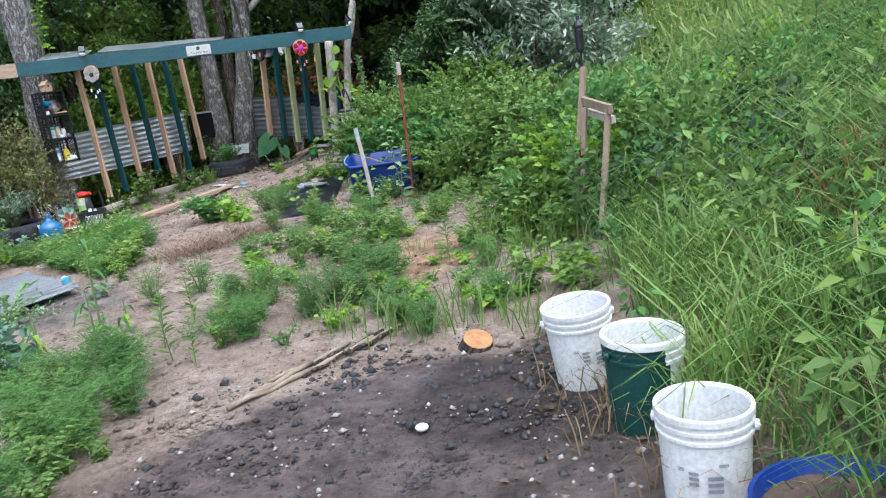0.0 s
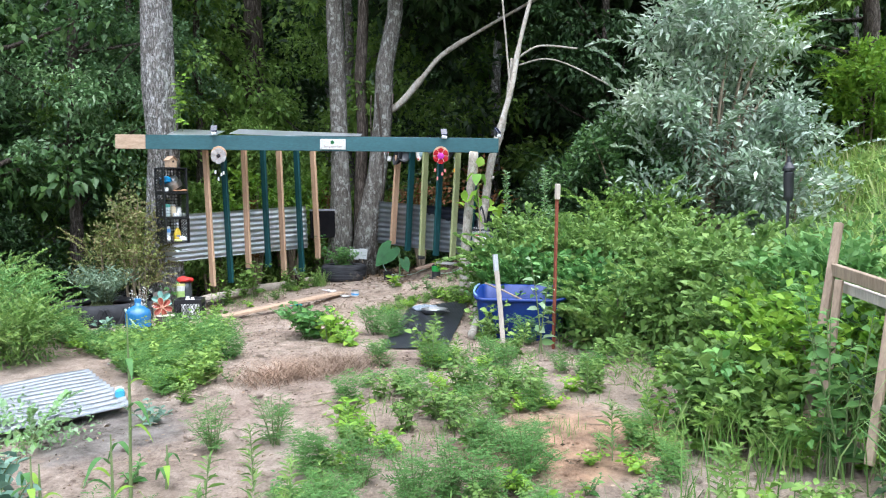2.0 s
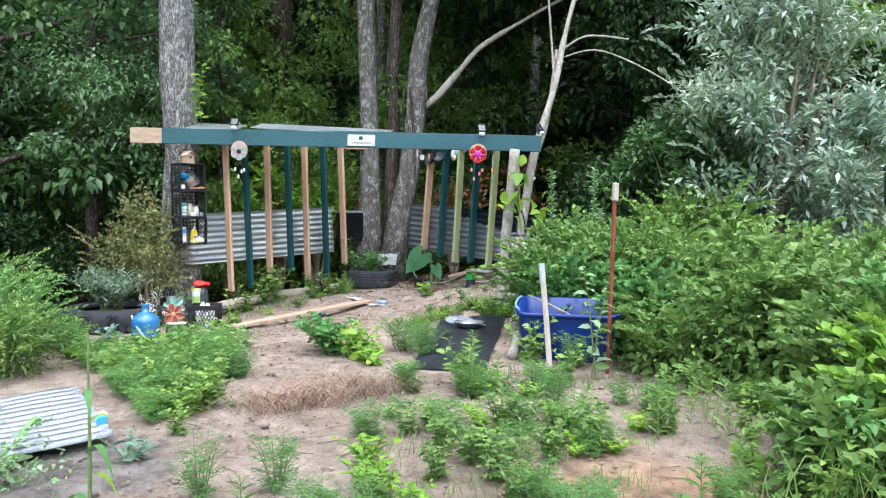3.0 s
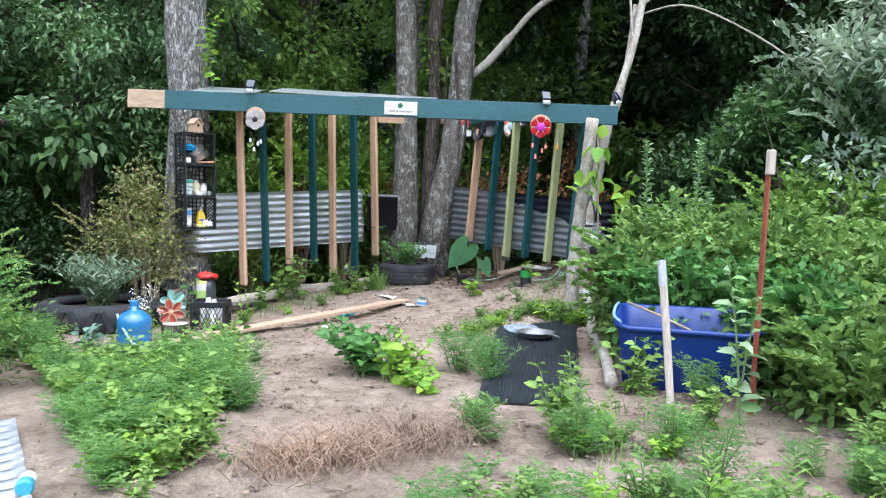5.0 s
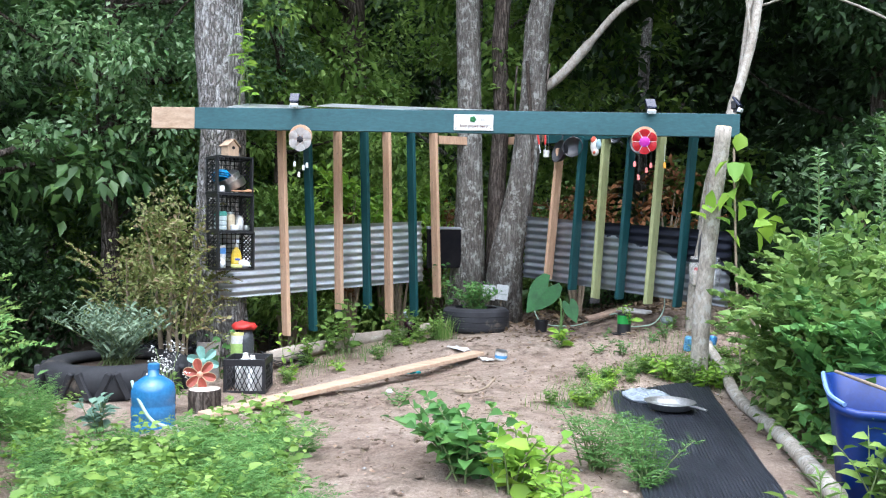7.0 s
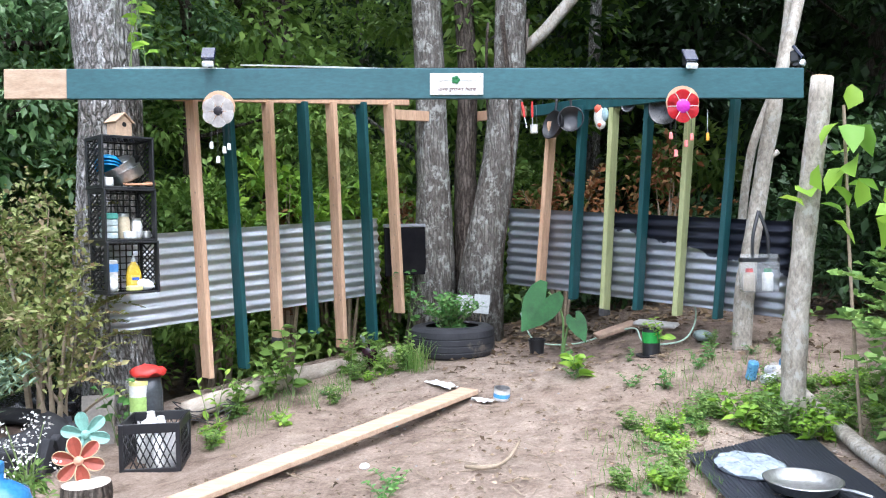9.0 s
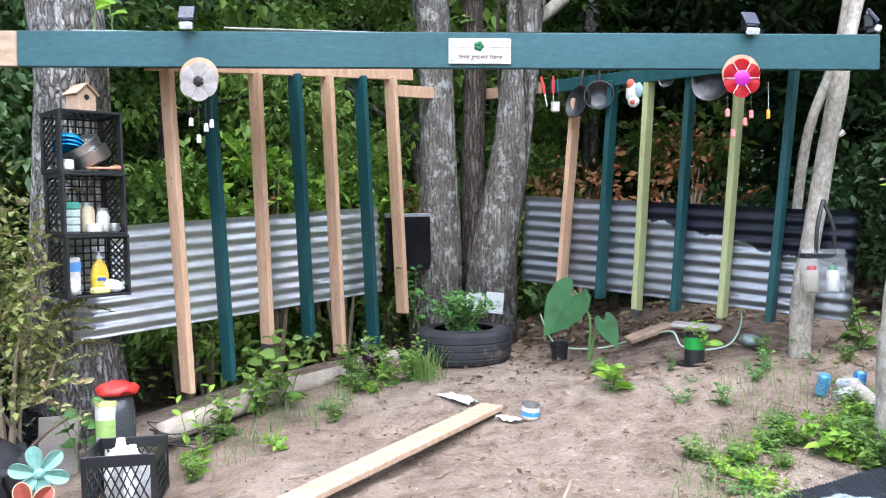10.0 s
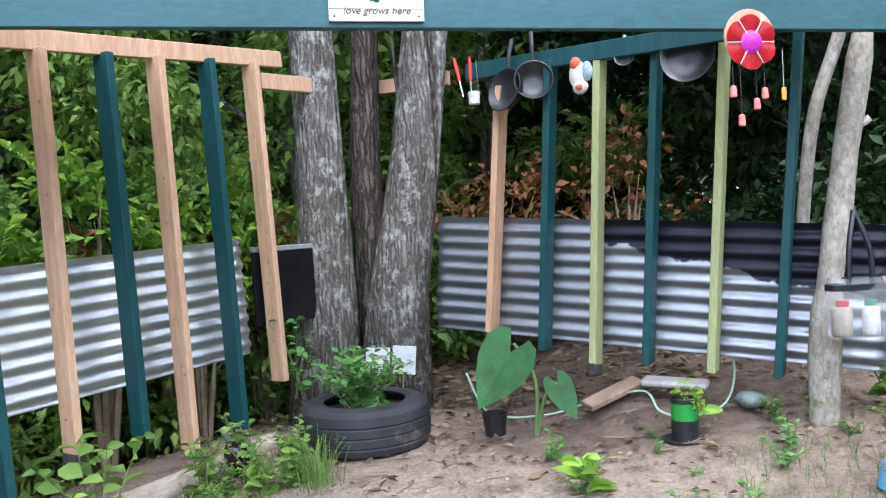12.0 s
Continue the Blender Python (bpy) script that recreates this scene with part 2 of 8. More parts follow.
M_HOSE = surface("pale_green_hose", (0.3, 0.43, 0.33), (0.4, 0.53, 0.43), 8, 0.5)
M_RED = surface("red_plastic", (0.5, 0.03, 0.025), (0.62, 0.05, 0.04), 5, 0.4)
M_DIRT = surface("potting_soil", (0.06, 0.04, 0.03), (0.13, 0.09, 0.065), 10, 0.95, strength=0.8, distance=0.01)


def plain(name, c, rough=0.5, metal=0.0, spread=0.12, spec=0.4):
    if name in MATS:
        return MATS[name]
    return surface(name, tuple(v * (1 - spread) for v in c), tuple(min(1, v * (1 + spread)) for v in c), 9, rough, metal, strength=0.06, spec=spec)


def make_galvanised():
    m, n, l, b = base_material("galvanised_sheet", 0.2, 0.95, 0.5)
    big = noise_node(n, l, 2.2, 5)
    small = noise_node(n, l, 45, 4, (0.5, 0.5, 1))
    r = ramp(n, [(0.3, (0.8, 0.84, 0.9)), (0.7, (0.95, 0.97, 0.99))])
    l.new(big.outputs[0], r.inputs[0])
    r2 = ramp(n, [(0.3, (0.9, 0.9, 0.9)), (0.7, (1.03, 1.03, 1.03))])
    l.new(small.outputs[0], r2.inputs[0])
    l.new(mixed(n, l, 1.0, r.outputs[0], r2.outputs[0], "MULTIPLY"), b.inputs["Base Color"])
    rr = n.new("ShaderNodeMapRange")
    rr.inputs["To Min"].default_value, rr.inputs["To Max"].default_value = 0.3, 0.44
    l.new(big.outputs[0], rr.inputs[0])
    l.new(rr.outputs[0], b.inputs["Roughness"])
    bump(n, l, b, small.outputs[0], 0.01, 0.002)
    return m


M_GALV = make_galvanised()


def make_tarred():
    """Old sheet whose upper corner is coated in dark tar with a ragged, sloping edge."""
    m = make_galvanised()
    m.name = "galvanised_tarred"
    n, l = m.node_tree.nodes, m.node_tree.links
    b = n["Principled BSDF"]
    tc = n.new("ShaderNodeTexCoord")
    sp = n.new("ShaderNodeSeparateXYZ")
    l.new(tc.outputs["Object"], sp.inputs[0])
    ns = noise_node(n, l, 3.5, 5, (1, 1, 0.6))
    # edge height runs down along the sheet's length, with a step
    e = n.new("ShaderNodeMath"); e.operation = "MULTIPLY_ADD"
    e.inputs[1].default_value, e.inputs[2].default_value = 0.20, -0.335
    l.new(sp.outputs[0], e.inputs[0])
    a = n.new("ShaderNodeMath"); a.operation = "ADD"
    l.new(sp.outputs[2], a.inputs[0]); l.new(e.outputs[0], a.inputs[1])
    c = n.new("ShaderNodeMath"); c.operation = "MULTIPLY_ADD"
    c.inputs[1].default_value = 0.22
    l.new(ns.outputs[0], c.inputs[0]); l.new(a.outputs[0], c.inputs[2])
    up = n.new("ShaderNodeMapRange")
    up.inputs["From Min"].default_value, up.inputs["From Max"].default_value = 0.505, 0.515
    l.new(c.outputs[0], up.inputs[0])
    along = n.new("ShaderNodeMapRange")
    along.inputs["From Min"].default_value, along.inputs["From Max"].default_value = 0.93, 0.96
    l.new(sp.outputs[0], along.inputs[0])
    f = n.new("ShaderNodeMath"); f.operation = "MULTIPLY"
    l.new(up.outputs[0], f.inputs[0]); l.new(along.outputs[0], f.inputs[1])
    old = b.inputs["Base Color"].links[0].from_socket
    dull = mixed(n, l, 1.0, old, (0.62, 0.64, 0.67), "MULTIPLY")
    l.new(mixed(n, l, f.outputs[0], dull, (0.03, 0.035, 0.055)), b.inputs["Base Color"])
    mt = n.new("ShaderNodeMapRange")
    mt.inputs["To Min"].default_value, mt.inputs["To Max"].default_value = 0.95, 0.35
    l.new(f.outputs[0], mt.inputs[0])
    l.new(mt.outputs[0], b.inputs["Metallic"])
    return m


M_TARRED = make_tarred()

# ---- helpers ----


def ss(a, b, x):
    t = min(1.0, max(0.0, (x - a) / (b - a)))
    return t * t * (3 - 2 * t)


def ground_z(x, y):
    """Height of the soil: level garden, bank to the right, fall behind the slats."""
    h = -0.22 + 0.25 * ss(4.2, 8.2, y)
    h += 0.17 * ss(-3.2, -1.6, x) * ss(10.8, 13, y) + 0.05 * ss(11, 13, y)
    h -= 0.13 * (1 - ss(-4.6, -2.4, x)) * (1 - ss(11.5, 13.5, y))
    h += 0.07 * ss(11.7, 12.7, y) * ss(-4.5, -3.9, x) + 0.1 * ss(12.9, 13.3, y) * ss(-3.3, -2.5, x)
    h -= 0.09 * (1 - ss(-5.0, -4.4, x)) * ss(8.0, 9.4, y) * (1 - ss(11.0, 12.0, y))
    e = x - (1.55 - 0.13 * max(0, min(y, 13) - 3))
    if e > -0.6:
        h += 0.10 * ss(-0.6, 0.6, e) + 0.24 * min(max(0, e), 22) ** 1.08 * (1 - 0.5 * ss(8, 22, e)) * ss(-6, 3, y)
    h -= 0.5 * ss(0.15, 2.2, -((x + 5.3) * 0.894 - (y - 11.8) * 0.447)) * ss(10.6, 12, y)
    return h


def link_mesh(name, me, mat, parent=None, label=""):
    ob = new(name, me)
    for k in (mat if isinstance(mat, (list, tuple)) else (mat,)):
        me.materials.append(k)
    if parent:
        ob.parent = parent
    if label:
        tagged(ob, label)
    return ob


def part(name, bm, material, parent=None, label="", smooth=False):
    me = bpy.data.meshes.new(name)
    bmesh.ops.recalc_face_normals(bm, faces=bm.faces)
    if smooth:
        for f in bm.faces:
            f.smooth = True
    bm.to_mesh(me)
    bm.free()
    return link_mesh(name, me, material, parent, label)


def thing(name, label, category, at=(0, 0, 0), rz=0.0, group="", kind="", tilt=(0, 0), scale=1.0):
    ob = new(name)
    ob.matrix_basis = pose(*at, tilt[0], tilt[1], rz) @ Matrix.Scale(scale, 4)
    return tagged(ob, label, category, group, kind)


def box(bm, sx, sy, sz, m=None, bevel=0.0, base=False):
    """A bevelled box; base: standing on its origin."""
    r = bmesh.ops.create_cube(bm, size=1.0)
    bmesh.ops.transform(bm, matrix=(m or Matrix()) @ Matrix.Translation((0, 0, sz / 2 if base else 0)) @ Matrix.Diagonal((sx, sy, sz, 1)), verts=r["verts"])
    if bevel:
        es = list({e for v in r["verts"] for e in v.link_edges})
        bmesh.ops.bevel(bm, geom=es, offset=bevel, segments=1, affect="EDGES")
    return bm


def lathe(bm, profile, seg=24, m=None, caps=(True, True)):
    """Turned body from (radius, height) rows."""
    m = m or Matrix()
    rings = []
    for r, z in profile:
        rings.append([bm.verts.new(m @ Vector((r * math.cos(2 * math.pi * i / seg), r * math.sin(2 * math.pi * i / seg), z))) for i in range(seg)])
    for a, b in zip(rings, rings[1:]):
        for i in range(seg):
            bm.faces.new((a[i], a[(i + 1) % seg], b[(i + 1) % seg], b[i]))
    if caps[0]:
        bm.faces.new(rings[0][::-1])
    if caps[1]:
        bm.faces.new(rings[-1])
    return bm


def tube(bm, pts, radii, seg=8, lump=0.0, freq=2.0, cap=True):
    """A round bar along points, with its own radius at each, optionally gnarled."""
    pts = [Vector(p) for p in pts]
    if not isinstance(radii, (list, tuple)):
        radii = [radii] * len(pts)
    prev, rings = None, []
    for i, p in enumerate(pts):
        d = (pts[min(i + 1, len(pts) - 1)] - pts[max(i - 1, 0)]).normalized()
        if prev is None:
            u = d.orthogonal().normalized()
        else:
            u = (prev - d * prev.dot(d)).normalized()
        prev = u
        v = d.cross(u)
        ring = []
        for k in range(seg):
            a = 2 * math.pi * k / seg
            o = u * math.cos(a) + v * math.sin(a)
            r = radii[i]
            if lump:
                r *= 1 + lump * noise.noise((p + o * 0.6 * freq) * freq)
            ring.append(bm.verts.new(p + o * r))
        rings.append(ring)
    for a, b in zip(rings, rings[1:]):
        for k in range(seg):
            bm.faces.new((a[k], a[(k + 1) % seg], b[(k + 1) % seg], b[k]))
    if cap:
        bm.faces.new(rings[0][::-1])
        bm.faces.new(rings[-1])
    return bm


def spline(pts, n=6):
    """Smooth points through the given ones."""
    P = [Vector(p) for p in pts]
    out = []
    for i in range(len(P) - 1):
        a, b, c, d = P[max(i - 1, 0)], P[i], P[i + 1], P[min(i + 2, len(P) - 1)]
        for k in range(n):
            t = k / n
            out.append(0.5 * ((2 * b) + (c - a) * t + (2 * a - 5 * b + 4 * c - d) * t * t + (3 * b - a - 3 * c + d) * t ** 3))
    return out + [P[-1]]


RNG = np.random.default_rng(7)


def raw_mesh(name, verts, faces):
    me = bpy.data.meshes.new(name)
    nv, (nf, k) = len(verts), faces.shape
    me.vertices.add(nv)
    me.vertices.foreach_set("co", np.asarray(verts, np.float32).ravel())
    me.loops.add(nf * k)
    me.loops.foreach_set("vertex_index", faces.astype(np.int32).ravel())
    me.polygons.add(nf)
    me.polygons.foreach_set("loop_start", np.arange(0, nf * k, k, dtype=np.int32))
    me.update(calc_edges=True)
    return me


def unit(v):
    return v / np.maximum(np.linalg.norm(v, axis=1, keepdims=True), 1e-9)


def leaf_mesh(name, P, D, L, W, fold=0.18, droop=0.15, fine=False):
    """Many leaves in one mesh: bases P, directions D, lengths L, widths W."""
    n = len(P)
    D = unit(D)
    S = unit(np.cross(D, np.array([0.0, 0.0, 1.0]) + 0.5 * RNG.normal(size=(n, 3))))
    U = np.cross(S, D)
    U *= np.where(U[:, 2:] < 0, -1.0, 1.0)
    L, W = np.broadcast_to(L, n)[:, None], np.broadcast_to(W, n)[:, None]
    z = np.array([0, 0, 1.0])
    tip = P + D * L - z * droop * L
    if not fine:
        mid = P + D * L * 0.45
        V = np.stack([P, mid + S * W / 2 + U * W * fold, tip, mid - S * W / 2 + U * W * fold], 1).reshape(-1, 3)
        i = np.arange(n)[:, None] * 4
        F = np.concatenate([i + np.array([[0, 1, 2]]), i + np.array([[0, 2, 3]])])
        return raw_mesh(name, V, F)
    m1, m2 = P + D * L * 0.3 + U * L * 0.04, P + D * L * 0.68 + U * L * 0.02 - z * droop * L * 0.4
    V = np.stack([P, m1 + S * W * 0.46 + U * W * fold, m1, m1 - S * W * 0.46 + U * W * fold,
                  m2 + S * W * 0.36 + U * W * fold, m2, m2 - S * W * 0.36 + U * W * fold, tip], 1).reshape(-1, 3)
    T = np.array([[0, 1, 2], [0, 2, 3], [1, 4, 5], [1, 5, 2], [2, 5, 6], [2, 6, 3], [4, 7, 5], [5, 7, 6]])
    F = (np.arange(n)[:, None, None] * 8 + T[None]).reshape(-1, 3)
    return raw_mesh(name, V, F)


def blade_mesh(name, P, H, W, lean):
    """Grass blades standing at P: heights H, widths W, lean vectors (x, y)."""
    n = len(P)
    a = RNG.uniform(0, 2 * math.pi, n)
    S = np.stack([np.cos(a), np.sin(a), np.zeros(n)], 1)
    H, W = np.broadcast_to(H, n)[:, None], np.broadcast_to(W, n)[:, None]
    lean3 = np.concatenate([lean, np.zeros((n, 1))], 1)
    z = np.array([0, 0, 1.0])
    m = P + z * H * 0.55 + lean3 * H * 0.25
    k = P + z * H * 0.85 + lean3 * H * 0.62
    t = P + z * H * (0.95 - 0.25 * np.linalg.norm(lean, axis=1, keepdims=True)) + lean3 * H * 1.05
    V = np.stack([P + S * W / 2, P - S * W / 2, m - S * W * 0.45, m + S * W * 0.45, k - S * W * 0.3, k + S * W * 0.3, t], 1).reshape(-1, 3)
    T = np.array([[0, 1, 2], [0, 2, 3], [3, 2, 4], [3, 4, 5], [5, 4, 6]])
    F = (np.arange(n)[:, None, None] * 7 + T[None]).reshape(-1, 3)
    return raw_mesh(name, V, F)


def clump_points(centres, radii, per, flat=0.8, shell=0.55):
    """Points and outward directions in uneven clumps."""
    centres, radii = np.asarray(centres, float), np.asarray(radii, float)
    n = len(centres)
    idx = np.repeat(np.arange(n), per)
    d = unit(RNG.normal(size=(len(idx), 3)))
    rr = radii[idx] * (shell + (1 - shell) * RNG.uniform(0, 1, len(idx))) * RNG.uniform(0.35, 1.1, len(idx)) ** 0.5
    o = d * rr[:, None]
    o[:, 2] *= flat
    return centres[idx] + o, d

# ---- ground ----


def build_ground():
    fine_x = np.arange(-9, 6.01, 0.07)
    fine_y = np.arange(0, 16.01, 0.07)
    far = np.array([0.3, 0.8, 1.6, 3, 5, 8, 12, 18, 27, 40, 60, 100, 200, 500, 1200])
    xs = np.concatenate([-9 - far[::-1], fine_x, 6 + far])
    ys = np.concatenate([-far[::-1], fine_y, 16 + far])
    verts = []
    for y in ys:
        for x in xs:
            h = ground_z(x, y)
            near = 1.0 if -9 < x < 6 and 0 < y < 16 else 0.3
            h += near * (0.02 * noise.noise((x * 1.7, y * 1.7, 0)) + 0.012 * noise.noise((x * 6, y * 6, 3)) + 0.006 * noise.noise((x * 17, y * 17, 9)))
            verts.append((x, y, h))
    nx, ny = len(xs), len(ys)
    i = np.arange(nx * ny).reshape(ny, nx)
    F = np.stack([i[:-1, :-1], i[:-1, 1:], i[1:, 1:], i[1:, :-1]], -1).reshape(-1, 4)
    me = raw_mesh("ground", np.array(verts), F)
    me.polygons.foreach_set("use_smooth", np.ones(len(F), bool))
    m, n, l, b = base_material("soil", 0.95, 0.0, 0.15)
    big = noise_node(n, l, 0.9, 6)
    mid = noise_node(n, l, 7, 8, rough=0.7)
    small = noise_node(n, l, 55, 8, rough=0.75)
    r1 = ramp(n, [(0.3, (0.31, 0.235, 0.19)), (0.5, (0.45, 0.36, 0.3)), (0.72, (0.56, 0.47, 0.405))])
    l.new(big.outputs[0], r1.inputs[0])
    r2 = ramp(n, [(0.28, (0.42, 0.38, 0.35)), (0.46, (0.9, 0.87, 0.84)), (0.62, (1.15, 1.13, 1.1))])
    l.new(mid.outputs[0], r2.inputs[0])
    r3 = ramp(n, [(0.3, (0.6, 0.58, 0.55)), (0.65, (1.15, 1.15, 1.15))])
    l.new(small.outputs[0], r3.inputs[0])
    col = mixed(n, l, 1.0, r1.outputs[0], r2.outputs[0], "MULTIPLY")
    col = mixed(n, l, 1.0, col, r3.outputs[0], "MULTIPLY")
    tc = n.new("ShaderNodeTexCoord")

    def patch(cx, cy, radius, soft, colour, amount, wob, squash=1.0):
        nonlocal col
        mp = n.new("ShaderNodeMapping")
        mp.inputs["Location"].default_value = (-cx, -cy * squash, 0)
        mp.inputs["Scale"].default_value = (1, squash, 0)
        l.new(tc.outputs["Object"], mp.inputs[0])
        ln = n.new("ShaderNodeVectorMath"); ln.operation = "LENGTH"
        l.new(mp.outputs[0], ln.inputs[0])
        w = noise_node(n, l, wob, 6, rough=0.7)
        ad = n.new("ShaderNodeMath"); ad.operation = "MULTIPLY_ADD"
        ad.inputs[1].default_value = soft * 2
        l.new(w.outputs[0], ad.inputs[0]); l.new(ln.outputs["Value"], ad.inputs[2])
        mr = n.new("ShaderNodeMapRange")
        mr.inputs["From Min"].default_value, mr.inputs["From Max"].default_value = radius + soft * 1.35, radius + soft * 0.75
        mr.inputs["To Max"].default_value = amount
        l.new(ad.outputs[0], mr.inputs[0])
        r = ramp(n, [(0.3, tuple(c * 0.4 for c in colour)), (0.68, tuple(c * 1.7 for c in colour))])
        l.new(mid.outputs[0], r.inputs[0])
        col = mixed(n, l, mr.outputs[0], col, r.outputs[0])

    patch(0.55, 3.45, 1.2, 0.35, (0.135, 0.108, 0.1), 0.9, 3.0)          # ashes of the fire place
    patch(1.0, 4.2, 0.55, 0.3, (0.06, 0.05, 0.048), 0.8, 4.0)             # charcoal
    patch(-2.5, 6.2, 0.4, 0.35, (0.2, 0.185, 0.17), 0.75, 3.0)            # grey ash on the path
    patch(0.2, 6.6, 0.5, 0.5, (0.42, 0.25, 0.15), 0.7, 2.0)               # reddish clay
    patch(-2.5, 13.3, 0.9, 0.6, (0.2, 0.15, 0.12), 0.8, 3.0, 1.5)       # darker brown soil below the metal sheet
    patch(-3.4, 26, 12.2, 1.2, (0.11, 0.085, 0.065), 0.9, 1.2)            # leaf mould under the wood
    patch(-15, 12, 8.8, 1.2, (0.11, 0.085, 0.065), 0.9, 1.2)
    patch(14, 8, 11.5, 1.0, (0.12, 0.12, 0.06), 0.85, 1.0)                 # turf under the meadow
    l.new(col, b.inputs["Base Color"])
    sm = n.new("ShaderNodeMath"); sm.operation = "MULTIPLY_ADD"; sm.inputs[1].default_value = 2.0
    l.new(mid.outputs[0], sm.inputs[0]); l.new(small.outputs[0], sm.inputs[2])
    bump(n, l, b, sm.outputs[0], 1.0, 0.035)
    ob = link_mesh("ground", me, m)
    tagged(ob, "bare tan garden soil with grey ashes and leaf mould", "ground", kind="structure")


build_ground()

# ---- the slatted shelter ----
BEAM_L, BEAM_R = Vector((-6.31, 11.16, 2.105)), Vector((-1.445, 12.49, 2.013))
BEAM_DIR = (BEAM_R - BEAM_L).normalized()
BEAM_YAW = math.degrees(math.atan2(BEAM_DIR.y, BEAM_DIR.x))
BEAM_SLOPE = -math.degrees(math.asin(BEAM_DIR.z))
LEN = (BEAM_R - BEAM_L).length
FRONT = Vector((math.sin(radians(BEAM_YAW)), -math.cos(radians(BEAM_YAW)), 0))


def on_beam(s, drop=0.0, out=0.0):
    """A place s metres along the beam, below its middle line, in front of its face."""
    return BEAM_L + BEAM_DIR * s + Vector((0, 0, -drop)) + FRONT * out


def build_shelter():
    sh = thing("slatted_shelter", "open timber shelter of teal beam with bare and painted studs", "shelter")
    T = Matrix.Translation
    # header: bare end and painted run
    bm = bmesh.new()
    box(bm, LEN - 0.40, 0.04, 0.19, T(on_beam(0.40 + (LEN - 0.40) / 2)) @ pose(0, 0, 0, 0, BEAM_SLOPE, BEAM_YAW), 0.004)
    beam = part("beam", bm, M_TEALBEAM, sh, "teal-painted header beam")
    bm = bmesh.new()
    box(bm, 0.40, 0.039, 0.188, T(on_beam(0.20)) @ pose(0, 0, 0, 0, BEAM_SLOPE, BEAM_YAW), 0.004)
    part("beam_end", bm, M_PLANK, sh, "bare pine end of the beam")
    # plates that carry the studs back to the tree
    for nm, a, b, mat in (("top_plate", (-5.40, 11.62, 2.06), (-4.42, 13.58, 2.26), M_PINE), ("top_plate", (-3.34, 13.56, 2.10), (-1.66, 12.50, 2.03), M_DARKGREEN)):
        a, b = Vector(a), Vector(b)
        d = b - a
        bm = bmesh.new()
        box(bm, d.length, 0.038, 0.089, T((a + b) / 2) @ d.to_track_quat("X", "Z").to_matrix().to_4x4(), 0.003)
        part(nm, bm, mat, sh)
    # short braces by the tree
    for a, b in (((-4.50, 13.44, 2.12), (-4.30, 13.86, 2.15)), ((-4.1, 14.40, 2.2), (-3.5, 14.2, 2.2)), ((-2.72, 13.22, 2.08), (-2.54, 13.14, 2.08))):
        a, b = Vector(a), Vector(b)
        d = b - a
        bm = bmesh.new()
        box(bm, d.length, 0.04, 0.089, T((a + b) / 2) @ d.to_track_quat("X", "Z").to_matrix().to_4x4(), 0.003)
        part("brace", bm, M_PINE, sh)
    left = [((-5.336, 11.727, 2.03), (-5.302, 11.795, 0.150), 0), ((-5.215, 11.97, 2.06), (-5.175, 12.05, 0.175), 1), ((-5.064, 12.273, 2.09), (-5.043, 12.313, 0.32), 0),
            ((-4.923, 12.553, 2.12), (-4.893, 12.613, 0.355), 1), ((-4.798, 12.805, 2.15), (-4.770, 12.86, 0.212), 0), ((-4.657, 13.086, 2.18), (-4.623, 13.153, 0.235), 1), ((-4.519, 13.362, 2.21), (-4.482, 13.436, 0.43), 0)]
    right = [((-3.150, 13.395, 1.98), (-3.272, 13.45, 0.66), 0), ((-2.885, 13.273, 2.07), (-2.991, 13.322, 0.57), 1), ((-2.645, 13.164, 2.07), (-2.742, 13.207, 0.472), 2),
             ((-2.385, 13.045, 2.05), (-2.492, 13.094, 0.515), 1), ((-2.10, 12.915, 2.04), (-2.212, 12.965, 0.49), 2), ((-1.815, 12.784, 2.03), (-1.945, 12.843, 0.485), 1)]
    LD, RD = Vector((0.447, 0.894, 0)), Vector((0.909, -0.416, 0))
    for rows, wall in ((left, LD), (right, RD)):
        for a, b, c in rows:
            a, b = Vector(a), Vector(b)
            up = (a - b)
            z = up.normalized()
            x = (wall - z * wall.dot(z)).normalized()
            y = z.cross(x)
            R = Matrix((x, y, z)).transposed().to_4x4()
            bm = bmesh.new()
            box(bm, 0.038, 0.104, up.length, T((a + b) / 2) @ R, 0.003)
            st = part("stud", bm, (M_PINE, M_DARKGREEN, M_LIME)[c], sh, ("bare pine stud", "dark green painted stud", "light green painted stud")[c])
            # screw heads and knots
            if c != 1:
                rr = random.Random(int(a.x * 1000))
                for k in range(5):
                    kb = bmesh.new()
                    p = b + up * rr.uniform(0.1, 0.9) - x * 0.0195 + y * rr.uniform(-0.03, 0.03)
                    q = (-x).to_track_quat("Z", "Y").to_matrix().to_4x4()
                    lathe(kb, [(0.0065, -0.001), (0.0065, 0.0015)], 8, T(p) @ q)
                    part("knot", kb, M_TWIG, st)
    # dark cut end of one hanging stud
    for p in ((-5.043, 12.313, 0.335), (-2.742, 13.207, 0.485)):
        bm = bmesh.new()
        box(bm, 0.042, 0.108, 0.06, T(p) @ pose(0, 0, 0, 0, 0, 63 if p[0] < -4 else -24), 0.003)
        part("stud_end_cap", bm, M_CHARCOAL, sh, "tarred end of a stud")
    # thin roofing laid over the top
    bm = bmesh.new()
    box(bm, 0.62, 0.5, 0.006, T(on_beam(1.0, -0.150, -0.24)) @ pose(0, 0, 0, 0, BEAM_SLOPE + 1.5, BEAM_YAW) @ pose(0, 0, 0, 13, 0, 0))
